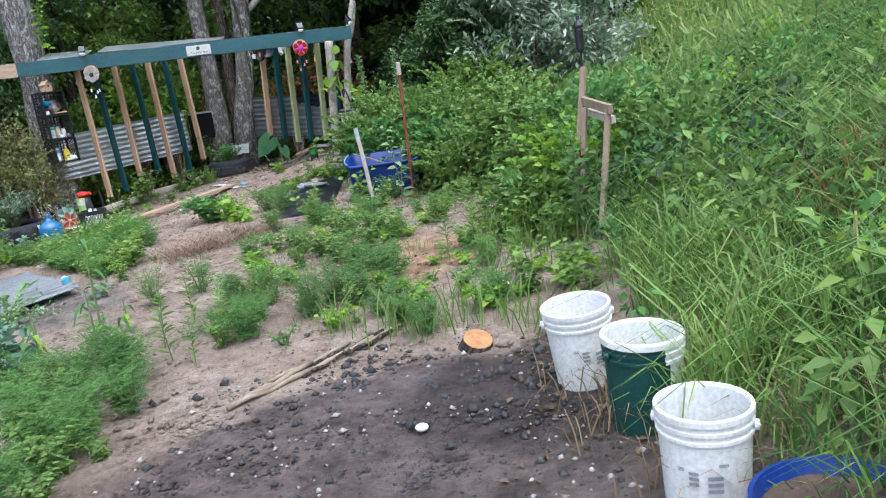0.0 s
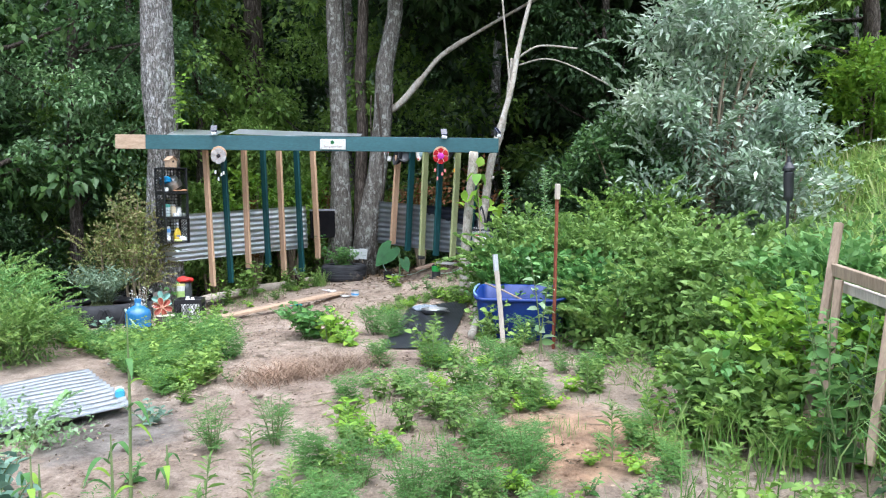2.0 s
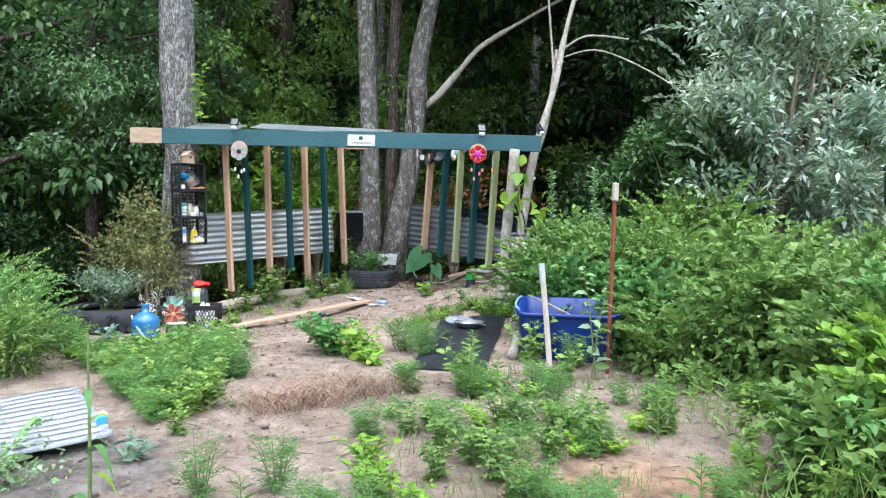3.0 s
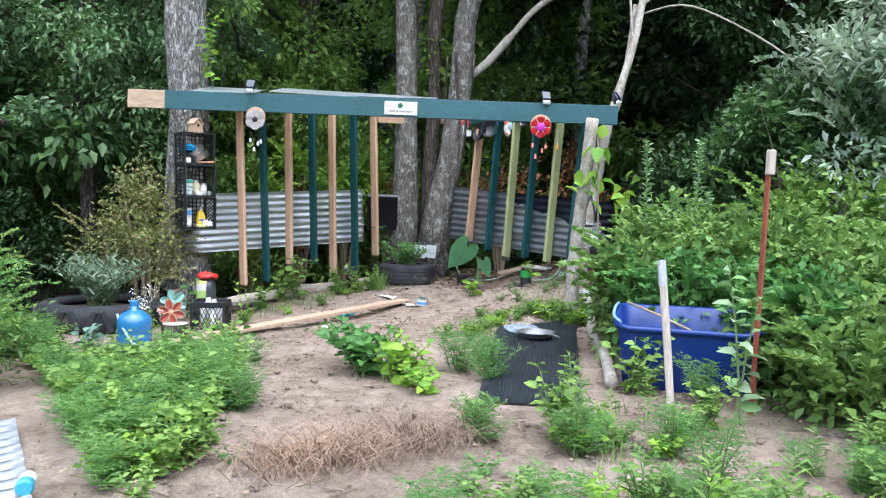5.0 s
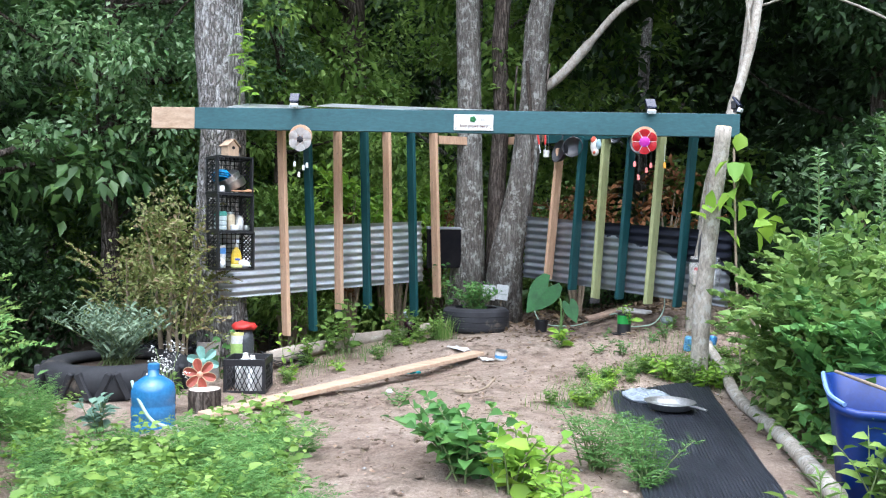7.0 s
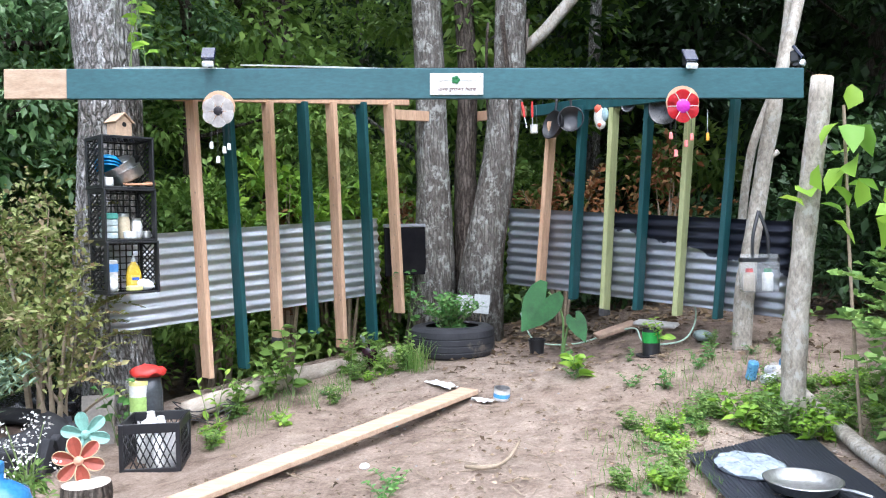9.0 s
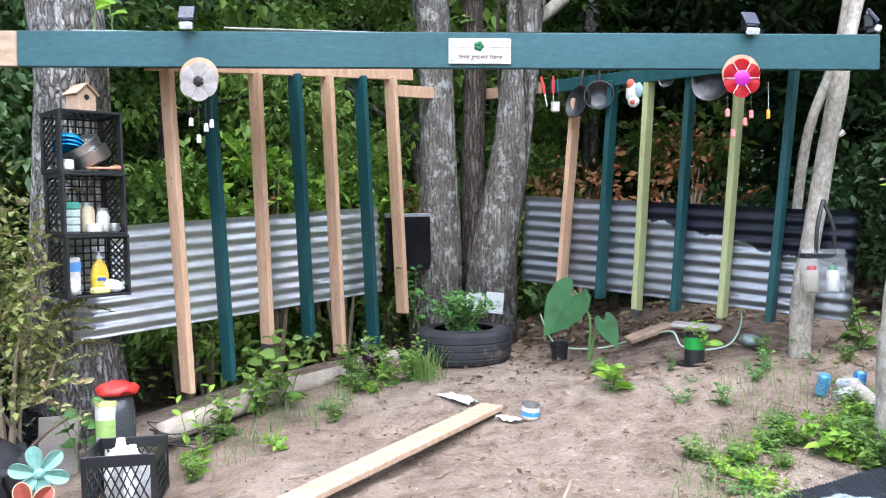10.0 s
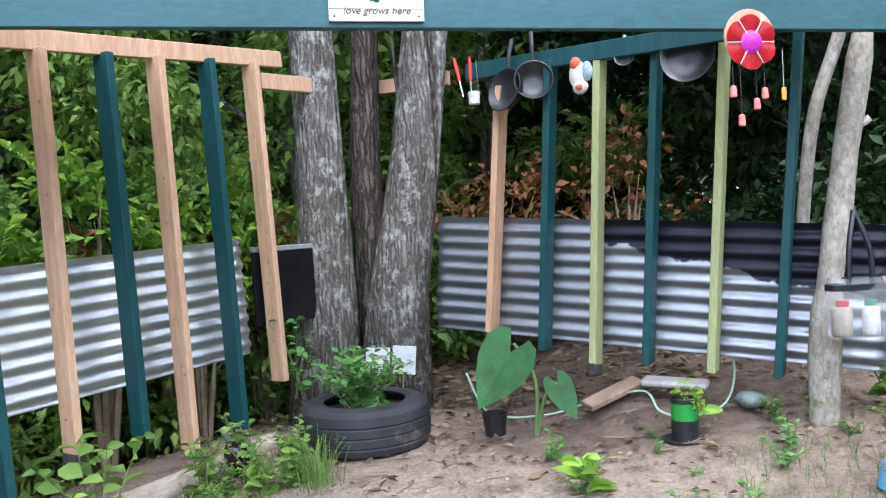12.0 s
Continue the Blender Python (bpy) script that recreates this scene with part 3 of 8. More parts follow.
    part("roof_sheet", bm, M_GALV, sh, "thin grey sheet lying on the beam")
    bm = bmesh.new()
    box(bm, 1.7, 0.5, 0.006, T(on_beam(2.35, -0.150, -0.25)) @ pose(0, 0, 0, 0, BEAM_SLOPE + 1.6, BEAM_YAW) @ pose(0, 0, 0, 12, 0, 0))
    part("roof_sheet", bm, M_GALV, sh, "thin grey sheet lying on the beam")
    bm = bmesh.new()
    box(bm, 3.3, 0.2, 0.01, T(on_beam(3.05, -0.108, -0.11)) @ pose(0, 0, 0, 0, BEAM_SLOPE, BEAM_YAW) @ pose(0, 0, 0, 5, 0, 0))
    part("roof_sheet", bm, M_BLACKPLASTIC, sh, "black roofing felt on the beam")


build_shelter()


def corrugated(bm, length, height, pitch=0.074, depth=0.0115, thick=0.0012, steps=40, sag=0.0, seed=0, groove=False):
    """Sheet in the xz plane, waves run along x."""
    n = int(height / pitch * 10)
    rows = []
    for j in range(n + 1):
        z = height * j / n
        row = []
        for i in range(steps + 1):
            x = length * i / steps
            w = (depth * math.sin(2 * math.pi * z / pitch) if not groove else -depth * max(0, math.cos(2 * math.pi * z / pitch)) ** 5) + 0.008 * noise.noise((x * 2.3, z * 3, seed)) + sag * math.sin(math.pi * i / steps)
            row.append(bm.verts.new((x, w, z)))
        rows.append(row)
    for a, b in zip(rows, rows[1:]):
        for i in range(steps):
            bm.faces.new((a[i], a[i + 1], b[i + 1], b[i]))
    bmesh.ops.solidify(bm, geom=bm.faces[:], thickness=thick)
    return bm


def sheet_thing(a, b, height, mat, label, lean=0.0, seed=0):
    a, b = Vector(a), Vector(b)
    d = b - a
    bm = corrugated(bmesh.new(), d.length, height, seed=seed)
    ob = part("corrugated_sheet", bm, mat, smooth=True)
    ob.matrix_basis = Matrix.Translation(a) @ pose(0, 0, 0, lean, -math.degrees(math.asin(d.z / d.length)), math.degrees(math.atan2(d.y, d.x)))
    return tagged(ob, label, "sheet")


sheet_thing((-5.84, 11.50, 0.48), (-4.62, 13.38, 0.60), 0.645, M_GALV, "shiny corrugated metal sheet fixed behind bare studs", seed=1)
sheet_thing((-3.60, 13.68, 0.665), (-1.52, 12.73, 0.505), 0.645, M_TARRED, "corrugated metal sheet with dark tar over one corner", seed=2)
# board is coloured near black to include the shadow it stands in
pn = thing("dark_panel", "dark shaded panel with grey top edge behind the double tree", "panel", (-4.60, 13.42, 0.74), 58)
part("board", box(bmesh.new(), 0.46, 0.02, 0.42, Matrix.Translation((0.23, 0, 0.21)), 0.004), surface("shaded_board", (0.006, 0.006, 0.008), (0.014, 0.013, 0.014), 5, 0.95, spec=0.08), pn)
part("top_strip", box(bmesh.new(), 0.47, 0.03, 0.03, Matrix.Translation((0.23, 0, 0.437)), 0.004), surface("zinc_strip", (0.2, 0.21, 0.23), (0.3, 0.31, 0.33), 6, 0.5), pn, "grey metal top strip")

# ---- trees ----


def branch_path(p, d, length, bend=0.3, n=6, rnd=random):
    pts, p, d = [Vector(p)], Vector(p), Vector(d).normalized()
    for _ in range(n):
        d = (d + Vector((rnd.uniform(-1, 1), rnd.uniform(-1, 1), rnd.uniform(-0.4, 0.8))) * bend * 0.35).normalized()
        p = p + d * length / n
        pts.append(p)
    return pts


def tree(name, label, x, y, height, r, bark, leaf, clumps, per, leaf_len=0.13, lean=(0, 0), first=3.0, spread=2.2, limbs=6, group="", z=None, seg=10):
    """A trunk with limbs and a crown of leaf clumps along the limbs."""
    rnd = random.Random(int(x * 977 + y * 131))
    z0 = ground_z(x, y) - 0.08 if z is None else z
    t = thing(name, label, "tree", (x, y, z0), group=group)
    n = max(6, int(height / 0.8))
    pts = [Vector((lean[0] * height * (i / n) + 0.05 * rnd.uniform(-1, 1) * (i > 0), lean[1] * height * (i / n) + 0.05 * rnd.uniform(-1, 1) * (i > 0), height * i / n)) for i in range(n + 1)]
    rad = [r * (1.0 + 0.45 * max(0, 1 - i / n * 9)) * (1 - 0.55 * i / n) for i in range(n + 1)]
    bm = tube(bmesh.new(), pts, rad, seg, 0.18, 3.0)
    centres = []
    for k in range(limbs):
        f = rnd.uniform(first / height, 0.97)
        b = pts[min(n, int(f * n))]
        a = rnd.uniform(0, 2 * math.pi)
        ln = spread * rnd.uniform(0.5, 1.0)
        bp = branch_path(b, (math.cos(a), math.sin(a), rnd.uniform(0.0, 0.6)), ln, 0.5, 6, rnd)
        tube(bm, bp, [r * 0.3 * (1 - 0.8 * i / 6) for i in range(7)], 6)
        centres += bp[2:]
    part("trunk", bm, bark, t, smooth=True)
    if clumps:
        cs = [centres[rnd.randrange(len(centres))] + Vector((rnd.gauss(0, 0.35), rnd.gauss(0, 0.35), rnd.gauss(0, 0.25))) for _ in range(clumps)]
        rs = [rnd.uniform(0.25, 0.6) * (spread / 2.2) for _ in cs]
        P, D = clump_points(cs, rs, per, 0.6)
        D = D * 0.8 + RNG.normal(size=D.shape) * 0.5
        D[:, 2] -= 0.2
        L = leaf_len * RNG.uniform(0.7, 1.25, len(P))
        link_mesh("crown", leaf_mesh("crown", P, D, L, L * 0.55), leaf, t)
    return t


# the large tree at the beam's bare end
tree("tree", "tall tree with ridged grey bark behind the beam", -6.07, 11.76, 10, 0.255, M_BARK, M_FOREST, 30, 110, 0.12, (0.0, 0.01), 6.5, 2.6, 7, z=-0.45, seg=24)
# the double tree at the back
tree("tree", "lichen-grey trunk of the double tree by the tyre", -4.36, 13.95, 10.0, 0.165, M_BARKLICHEN, M_FOREST, 26, 110, 0.12, (0.0, 0.01), 6.0, 2.4, 6, seg=18)
tree("tree", "brown middle trunk of the double tree", -4.07, 14.22, 9.0, 0.115, M_BARKDARK, M_FOREST, 20, 110, 0.12, (0.0, 0.02), 6.0, 2.2, 5, seg=16)
tree("tree", "leaning grey trunk wound with old vines", -3.93, 13.95, 10.0, 0.165, M_BARKLICHEN, M_FOREST, 26, 110, 0.12, (0.115, 0.02), 6.0, 2.4, 6, seg=18)
vine = thing("vine", "old woody vines climbing the leaning trunk", "vine", (-3.93, 13.95, ground_z(-3.93, 13.95)))
for off, rv in ((0.0, 0.022), (1.9, 0.016), (3.6, 0.012)):
    pts = []
    for i in range(19):
        h = -0.05 + i * 0.16
        a = off - 1.2 + 0.9 * math.sin(h * 1.3 + off)
        pts.append((0.112 * h + 0.18 * math.cos(a), 0.02 * h + 0.18 * math.sin(a), h))
    part("vine_stem", tube(bmesh.new(), pts, rv, 7, 0.25, 6), M_BARKDARK, vine, smooth=True)
# thin tree by the beam's far end
thin = thing("tree", "slender pale tree behind the beam end", "tree", (-1.80, 12.74, ground_z(-1.8, 12.74) - 0.05))
bm = tube(bmesh.new(), spline([(0, 0, 0), (0.03, 0.0, 0.45), (0.11, 0.01, 1.0), (0.24, 0.02, 1.75), (0.42, 0.22, 2.5), (0.52, 0.4, 3.2), (0.75, 0.6, 4.4), (0.9, 0.9, 6.5)]), [0.068] * 8 + [0.055] * 10 + [0.04] * 12 + [0.028] * 13, 10, 0.15, 4)
part("trunk", bm, M_BARKPALE, thin, smooth=True)
bm = bmesh.new()
tube(bm, spline([(0.42, 0.22, 2.55), (0.38, 0.25, 3.0), (0.32, 0.2, 3.8)]), 0.014, 6)
tube(bm, spline([(0.5, 0.38, 3.0), (0.8, 0.4, 3.15), (1.3, 0.5, 3.1)]), 0.014, 6)
tube(bm, spline([(0.5, 0.38, 2.9), (1.0, 0.4, 2.95), (1.8, 0.6, 2.55), (2.3, 0.7, 2.1)]), 0.011, 6)
tube(bm, [(0.16, 0.02, 1.3), (0.24, -0.02, 1.36)], 0.018, 6)
tube(bm, spline([(0.02, 0.25, 0.8), (0.1, 0.25, 1.4), (0.3, 0.3, 2.0), (0.42, 0.4, 3.0)]), 0.03, 6)
part("branch", bm, M_BARKPALE, thin, smooth=True)
# bare limb that leaves the double tree
limb = thing("bare_limb", "pale bare limb reaching out from the double tree", "limb", (-3.62, 14.1, 2.75))
bm = tube(bmesh.new(), spline([(0, 0, -0.08), (0.28, 0.05, 0.12), (0.62, 0.1, 0.5), (0.95, 0.15, 0.85), (1.6, 0.3, 1.25), (2.4, 0.5, 1.7)]), [0.055] * 12 + [0.04] * 10 + [0.025] * 9, 8, 0.15, 5)
part("limb", bm, M_BARKPALE, limb, smooth=True)
tree("tree", "straight grey tree in the wood", -7.32, 16.7, 11, 0.25, M_BARKDARK, M_FOREST2, 70, 110, 0.13, (0.0, 0.0), 2.6, 3.2, 10, group="woodland trees", seg=14)
tree("tree", "straight pale tree in the wood", -5.1, 16.2, 10, 0.12, M_BARKLICHEN, M_FOREST2, 60, 110, 0.13, (0.0, 0.0), 2.6, 2.6, 9, group="woodland trees")

rnd = random.Random(3)
spots = []
while len(spots) < 46:
    x, y = rnd.uniform(-24, 16), rnd.uniform(15.5, 34)
    if x < -6 and rnd.random() < 0.35:
        x, y = rnd.uniform(-17, -8.6), rnd.uniform(6, 16)
    if x > 1.5 and y < 17 + (x - 1.5) * 0.7:
        continue
    if all((x - a) ** 2 + (y - b) ** 2 > 2.2 for a, b in spots):
        spots.append((x, y))
for k, (x, y) in enumerate(spots):
    far = math.hypot(x, y - 5)
    # crowns at -3 < x < 3 take the leaf colour with shade in it
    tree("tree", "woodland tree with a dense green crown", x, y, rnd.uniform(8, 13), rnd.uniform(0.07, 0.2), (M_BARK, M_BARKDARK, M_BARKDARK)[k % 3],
         M_SHADELEAF if -3 < x < 3 else (M_FOREST2 if x < -7 else M_FOREST, M_FOREST, M_SHADELEAF, M_FOREST2)[k % 4], 80, 75, 0.16 if far < 16 else 0.22, (rnd.uniform(-0.03, 0.03), rnd.uniform(-0.03, 0.03)), 1.6, 3.4, 11, "woodland trees", seg=8)

# ---- shrubs ----


def shrub(name, label, x, y, rx, ry, h, leaf, clumps, per, leaf_len, width=0.5, stems=7, group="", low=0.1, category="shrub", bark=M_TWIG, fine=False, clump_r=(0.14, 0.3), droop=0.15, shoots=26):
    rnd = random.Random(int(x * 517 + y * 71 + h * 13))
    z0 = ground_z(x, y) - 0.02
    t = thing(name, label, category, (x, y, z0), group=group)
    for _ in range(stems):
        bm = bmesh.new()
        a, q = rnd.uniform(0, 2 * math.pi), rnd.uniform(0.2, 0.85)
        tip = Vector((rx * q * math.cos(a), ry * q * math.sin(a), h * rnd.uniform(0.6, 0.95)))
        tube(bm, spline([(tip.x * 0.1, tip.y * 0.1, -0.02), tip * 0.5 + Vector((0, 0, h * 0.12)), tip], 4), [0.012 + 0.006 * h] * 3 + [0.008 + 0.003 * h] * 3 + [0.004] * 3, 5)
        part("stem", bm, bark, t)
    cs, rs = [], []
    for _ in range(clumps):
        a, q = rnd.uniform(0, 2 * math.pi), math.sqrt(rnd.random())
        zz = rnd.uniform(low, 1)
        k = math.sqrt(max(0.05, 1 - max(0, zz - 0.35) ** 2 / 0.43)) * rnd.uniform(0.8, 1.12)
        cs.append((rx * q * k * math.cos(a), ry * q * k * math.sin(a), h * zz))
        rs.append(rnd.uniform(*clump_r))
    P, D = clump_points(cs, rs, per, 0.8)
    P = P + RNG.normal(size=P.shape) * 0.06
    D = D + RNG.normal(size=D.shape) * 0.45
    D[:, 2] += 0.15
    SP, SD = [], []
    for _ in range(shoots):
        a, q = rnd.uniform(0, 2 * math.pi), rnd.uniform(0.3, 0.9)
        p0 = Vector((rx * q * math.cos(a), ry * q * math.sin(a), h * rnd.uniform(0.35, 0.9)))
        d = Vector((math.cos(a) * rnd.uniform(0.3, 1.1), math.sin(a) * rnd.uniform(0.3, 1.1), rnd.uniform(0.3, 1.3))).normalized()
        ln = rnd.uniform(0.35, 0.8) * min(1.0, 0.45 + 0.3 * h)
        for i in range(16):
            f = i / 15
            pp = p0 + d * ln * f - Vector((0, 0, 0.35 * ln * f * f))
            for side in (-1, 1):
                SP.append(pp)
                w = d.cross(Vector((0, 0, 1))) * side + d * 0.5 + Vector((0, 0, rnd.uniform(-0.2, 0.4)))
                SD.append(w)
    if SP:
        P, D = np.concatenate([P, np.array(SP)]), np.concatenate([D, np.array(SD)])
    keep = P[:, 2] > -0.02
    P, D = P[keep], D[keep]
    L = leaf_len * RNG.uniform(0.65, 1.3, len(P))
    link_mesh("foliage", leaf_mesh("foliage", P, D, L, L * width, fine=fine, droop=droop), leaf, t)
    return t


# broad-leaved trees whose boughs hang over the wood edge, and lit crowns behind the silvery bush
tree("tree", "broad-leaved tree with drooping leafy boughs", -8.1, 12.5, 7.5, 0.11, M_BARKDARK, M_BROADLEAF, 130, 190, 0.085, (0.02, -0.02), 1.7, 2.3, 18, group="edge trees")
tree("tree", "broad-leaved tree with drooping leafy boughs", -7.0, 14.2, 7.0, 0.09, M_BARKDARK, M_FOREST2, 80, 140, 0.09, (0.0, 0.0), 1.9, 1.8, 14, group="edge trees")
tree("tree", "young tree with bright green crown at the wood's edge", 1.9, 15.4, 5.2, 0.08, M_BARKDARK, M_FOREST2, 60, 130, 0.12, (0.02, 0.0), 2.2, 1.5, 12, group="edge trees")
tree("tree", "tree hanging over the thicket, its leaves coloured as shaded", -0.2, 14.6, 6.5, 0.09, M_BARKDARK, M_SHADELEAF, 70, 150, 0.1, (0.0, -0.03), 2.0, 1.7, 14, group="edge trees")
for x, y, rx, h in ((4.3, 18.6, 0.9, 2.6), (5.3, 18.2, 1.0, 2.0)):
    shrub("bush", "yellow-green bush on the hillside", x, y, rx, 0.8, h, M_YELLOW, 50, 90, 0.12, 0.5, 7, "hillside bushes", shoots=12)
# thin bushes with small olive leaves before the large tree
for x, y, rx, h, n in ((-6.08, 11.1, 0.32, 1.65, 26), (-5.9, 11.05, 0.28, 1.1, 14), (-6.6, 11.2, 0.32, 1.2, 18)):
    shrub("bush", "thin bush with small yellowish olive leaves", x, y, rx, 0.3, h, M_OLIVE, n, 60, 0.048, 0.55, 3, "olive-leaved bushes", 0.4, clump_r=(0.08, 0.2), shoots=18)
# tall weeds beyond the roofing sheet
for x, y, r, h, m in ((-5.3, 8.1, 0.5, 0.75, M_FEATHER), (-5.9, 8.7, 0.5, 0.8, M_WEED), (-4.7, 7.75, 0.35, 0.5, M_WEED), (-6.5, 8.3, 0.6, 0.95, M_FEATHER), (-6.9, 9.3, 0.5, 0.85, M_WEED), (-5.7, 7.4, 0.4, 0.6, M_FEATHER)):
    shrub("tall_weeds", "tall soft green weeds beyond the roofing sheet", x, y, r, r, h, m, 30, 80, 0.06, 0.32, 8, "tall weeds", 0.02, "weeds", M_STEM, shoots=50)
shrub("ground_plant", "pale variegated low plant at the roofing sheet", -2.88, 5.95, 0.3, 0.2, 0.17, M_PALELEAF, 12, 40, 0.04, 0.6, 5, low=0.2, category="plant", bark=M_STEM, clump_r=(0.05, 0.1), shoots=6)
# silvery bush and the thicket beside the blue tub
shrub("bush", "tall silvery green bush at the meadow edge", 1.12, 12.0, 1.2, 1.0, 3.3, M_SILVER, 120, 120, 0.105, 0.36, 14, clump_r=(0.12, 0.36), shoots=60)
shrub("bush", "lower silvery green bush beside the stake light", 1.95, 11.6, 0.6, 0.6, 1.7, M_SILVER, 36, 110, 0.095, 0.4, 8, shoots=24)
shrub("bush", "dark green bush under the silvery one", 0.25, 12.4, 1.2, 1.0, 1.9, M_FOREST, 90, 130, 0.08, 0.5, 10)
shrub("bush", "leafy bush at the wood's edge, coloured as shaded", -0.1, 13.6, 1.3, 1.0, 1.7, M_SHADELEAF, 80, 120, 0.09, 0.5, 9)
for k, (x, y, rx, ry, h, m) in enumerate([(-0.75, 10.9, 0.6, 0.6, 1.05, M_WEED), (-0.2, 10.55, 0.7, 0.6, 1.0, M_WEED), (0.45, 10.2, 0.6, 0.6, 0.8, M_WEED), (0.9, 9.6, 0.7, 0.8, 0.9, M_WEED), (0.85, 8.8, 0.42, 0.5, 0.6, M_WEED),
                                          (1.25, 8.5, 0.6, 0.7, 0.7, M_WEED), (1.3, 7.65, 0.42, 0.5, 0.5, M_WEED), (1.75, 7.6, 0.6, 0.6, 0.6, M_FEATHER), (1.15, 6.75, 0.35, 0.4, 0.32, M_WEED), (2.2, 6.5, 0.5, 0.5, 0.5, M_WEED), (0.3, 11.2, 0.8, 0.6, 1.25, M_FOREST2), (-0.6, 11.7, 0.6, 0.5, 1.0, M_WEED), (-0.95, 10.35, 0.35, 0.4, 0.75, M_WEED), (0.1, 9.55, 0.4, 0.4, 0.6, M_BEAN), (0.3, 8.95, 0.4, 0.45, 0.5, M_WEED), (1.5, 7.0, 0.4, 0.5, 0.45, M_YELLOW), (-0.55, 9.95, 0.55, 0.3, 0.72, M_BEAN)]):
    shrub("bramble", "leafy green bramble thicket beside the blue tub", x, y, rx, ry, h, m, 30, 70, 0.07, 0.6, 9, "bramble thicket", 0.02, clump_r=(0.1, 0.3), shoots=60)
# wood edge on the left
# the darkest bushes here carry the shade below the boughs in their colour
for k, (x, y, rx, ry, h, m, n) in enumerate([(-7.3, 12.2, 0.5, 0.5, 1.1, M_SHADELEAF, 30), (-8.6, 11.4, 1.0, 0.9, 1.5, M_SHADELEAF, 50), (-9.0, 9.6, 1.0, 1.0, 2.4, M_FOREST, 70), (-8.8, 13.5, 1.2, 1.0, 3.8, M_FOREST2, 90), (-6.3, 13.3, 0.7, 0.6, 1.9, M_FOREST2, 50), (-5.5, 14.3, 0.7, 0.5, 2.0, M_FOREST2, 50), (-10.0, 10.0, 1.0, 1.0, 4.6, M_FOREST2, 80),
                                             (-9.8, 11.8, 1.2, 1.2, 4.4, M_SHADELEAF, 90), (-10.2, 7.6, 1.2, 1.2, 3.0, M_FOREST, 80), (-6.6, 14.2, 0.9, 0.7, 1.6, M_FOREST2, 60), (-5.6, 15.0, 1.0, 0.8, 1.8, M_FOREST2, 70), (-4.6, 15.4, 1.0, 0.7, 1.5, M_FOREST2, 50)]):
    shrub("bush", "leafy bush at the edge of the wood", x, y, rx, ry, h, m, n, 120, 0.085, 0.5, 9, "wood edge bushes")
for x, y, h in ((-6.15, 13.4, 1.7), (-5.2, 14.0, 1.5), (-5.65, 13.6, 1.9), (-4.95, 14.5, 1.8)):
    shrub("bush", "lime-leaved bush behind the studs", x, y, 0.5, 0.4, h, M_YELLOW, 9, 60, 0.09, 0.55, 7, "lime bushes", 0.4, shoots=8)
for x, y in ((-5.0, 14.6), (-5.9, 13.9), (-3.3, 15.0), (-2.3, 15.3)):
    shrub("bush", "bush with withered rusty leaves in the wood", x, y, 0.5, 0.4, 1.5, M_RUSTLEAF, 12, 30, 0.09, 0.5, 6, "rusty bushes", 0.5, shoots=4)


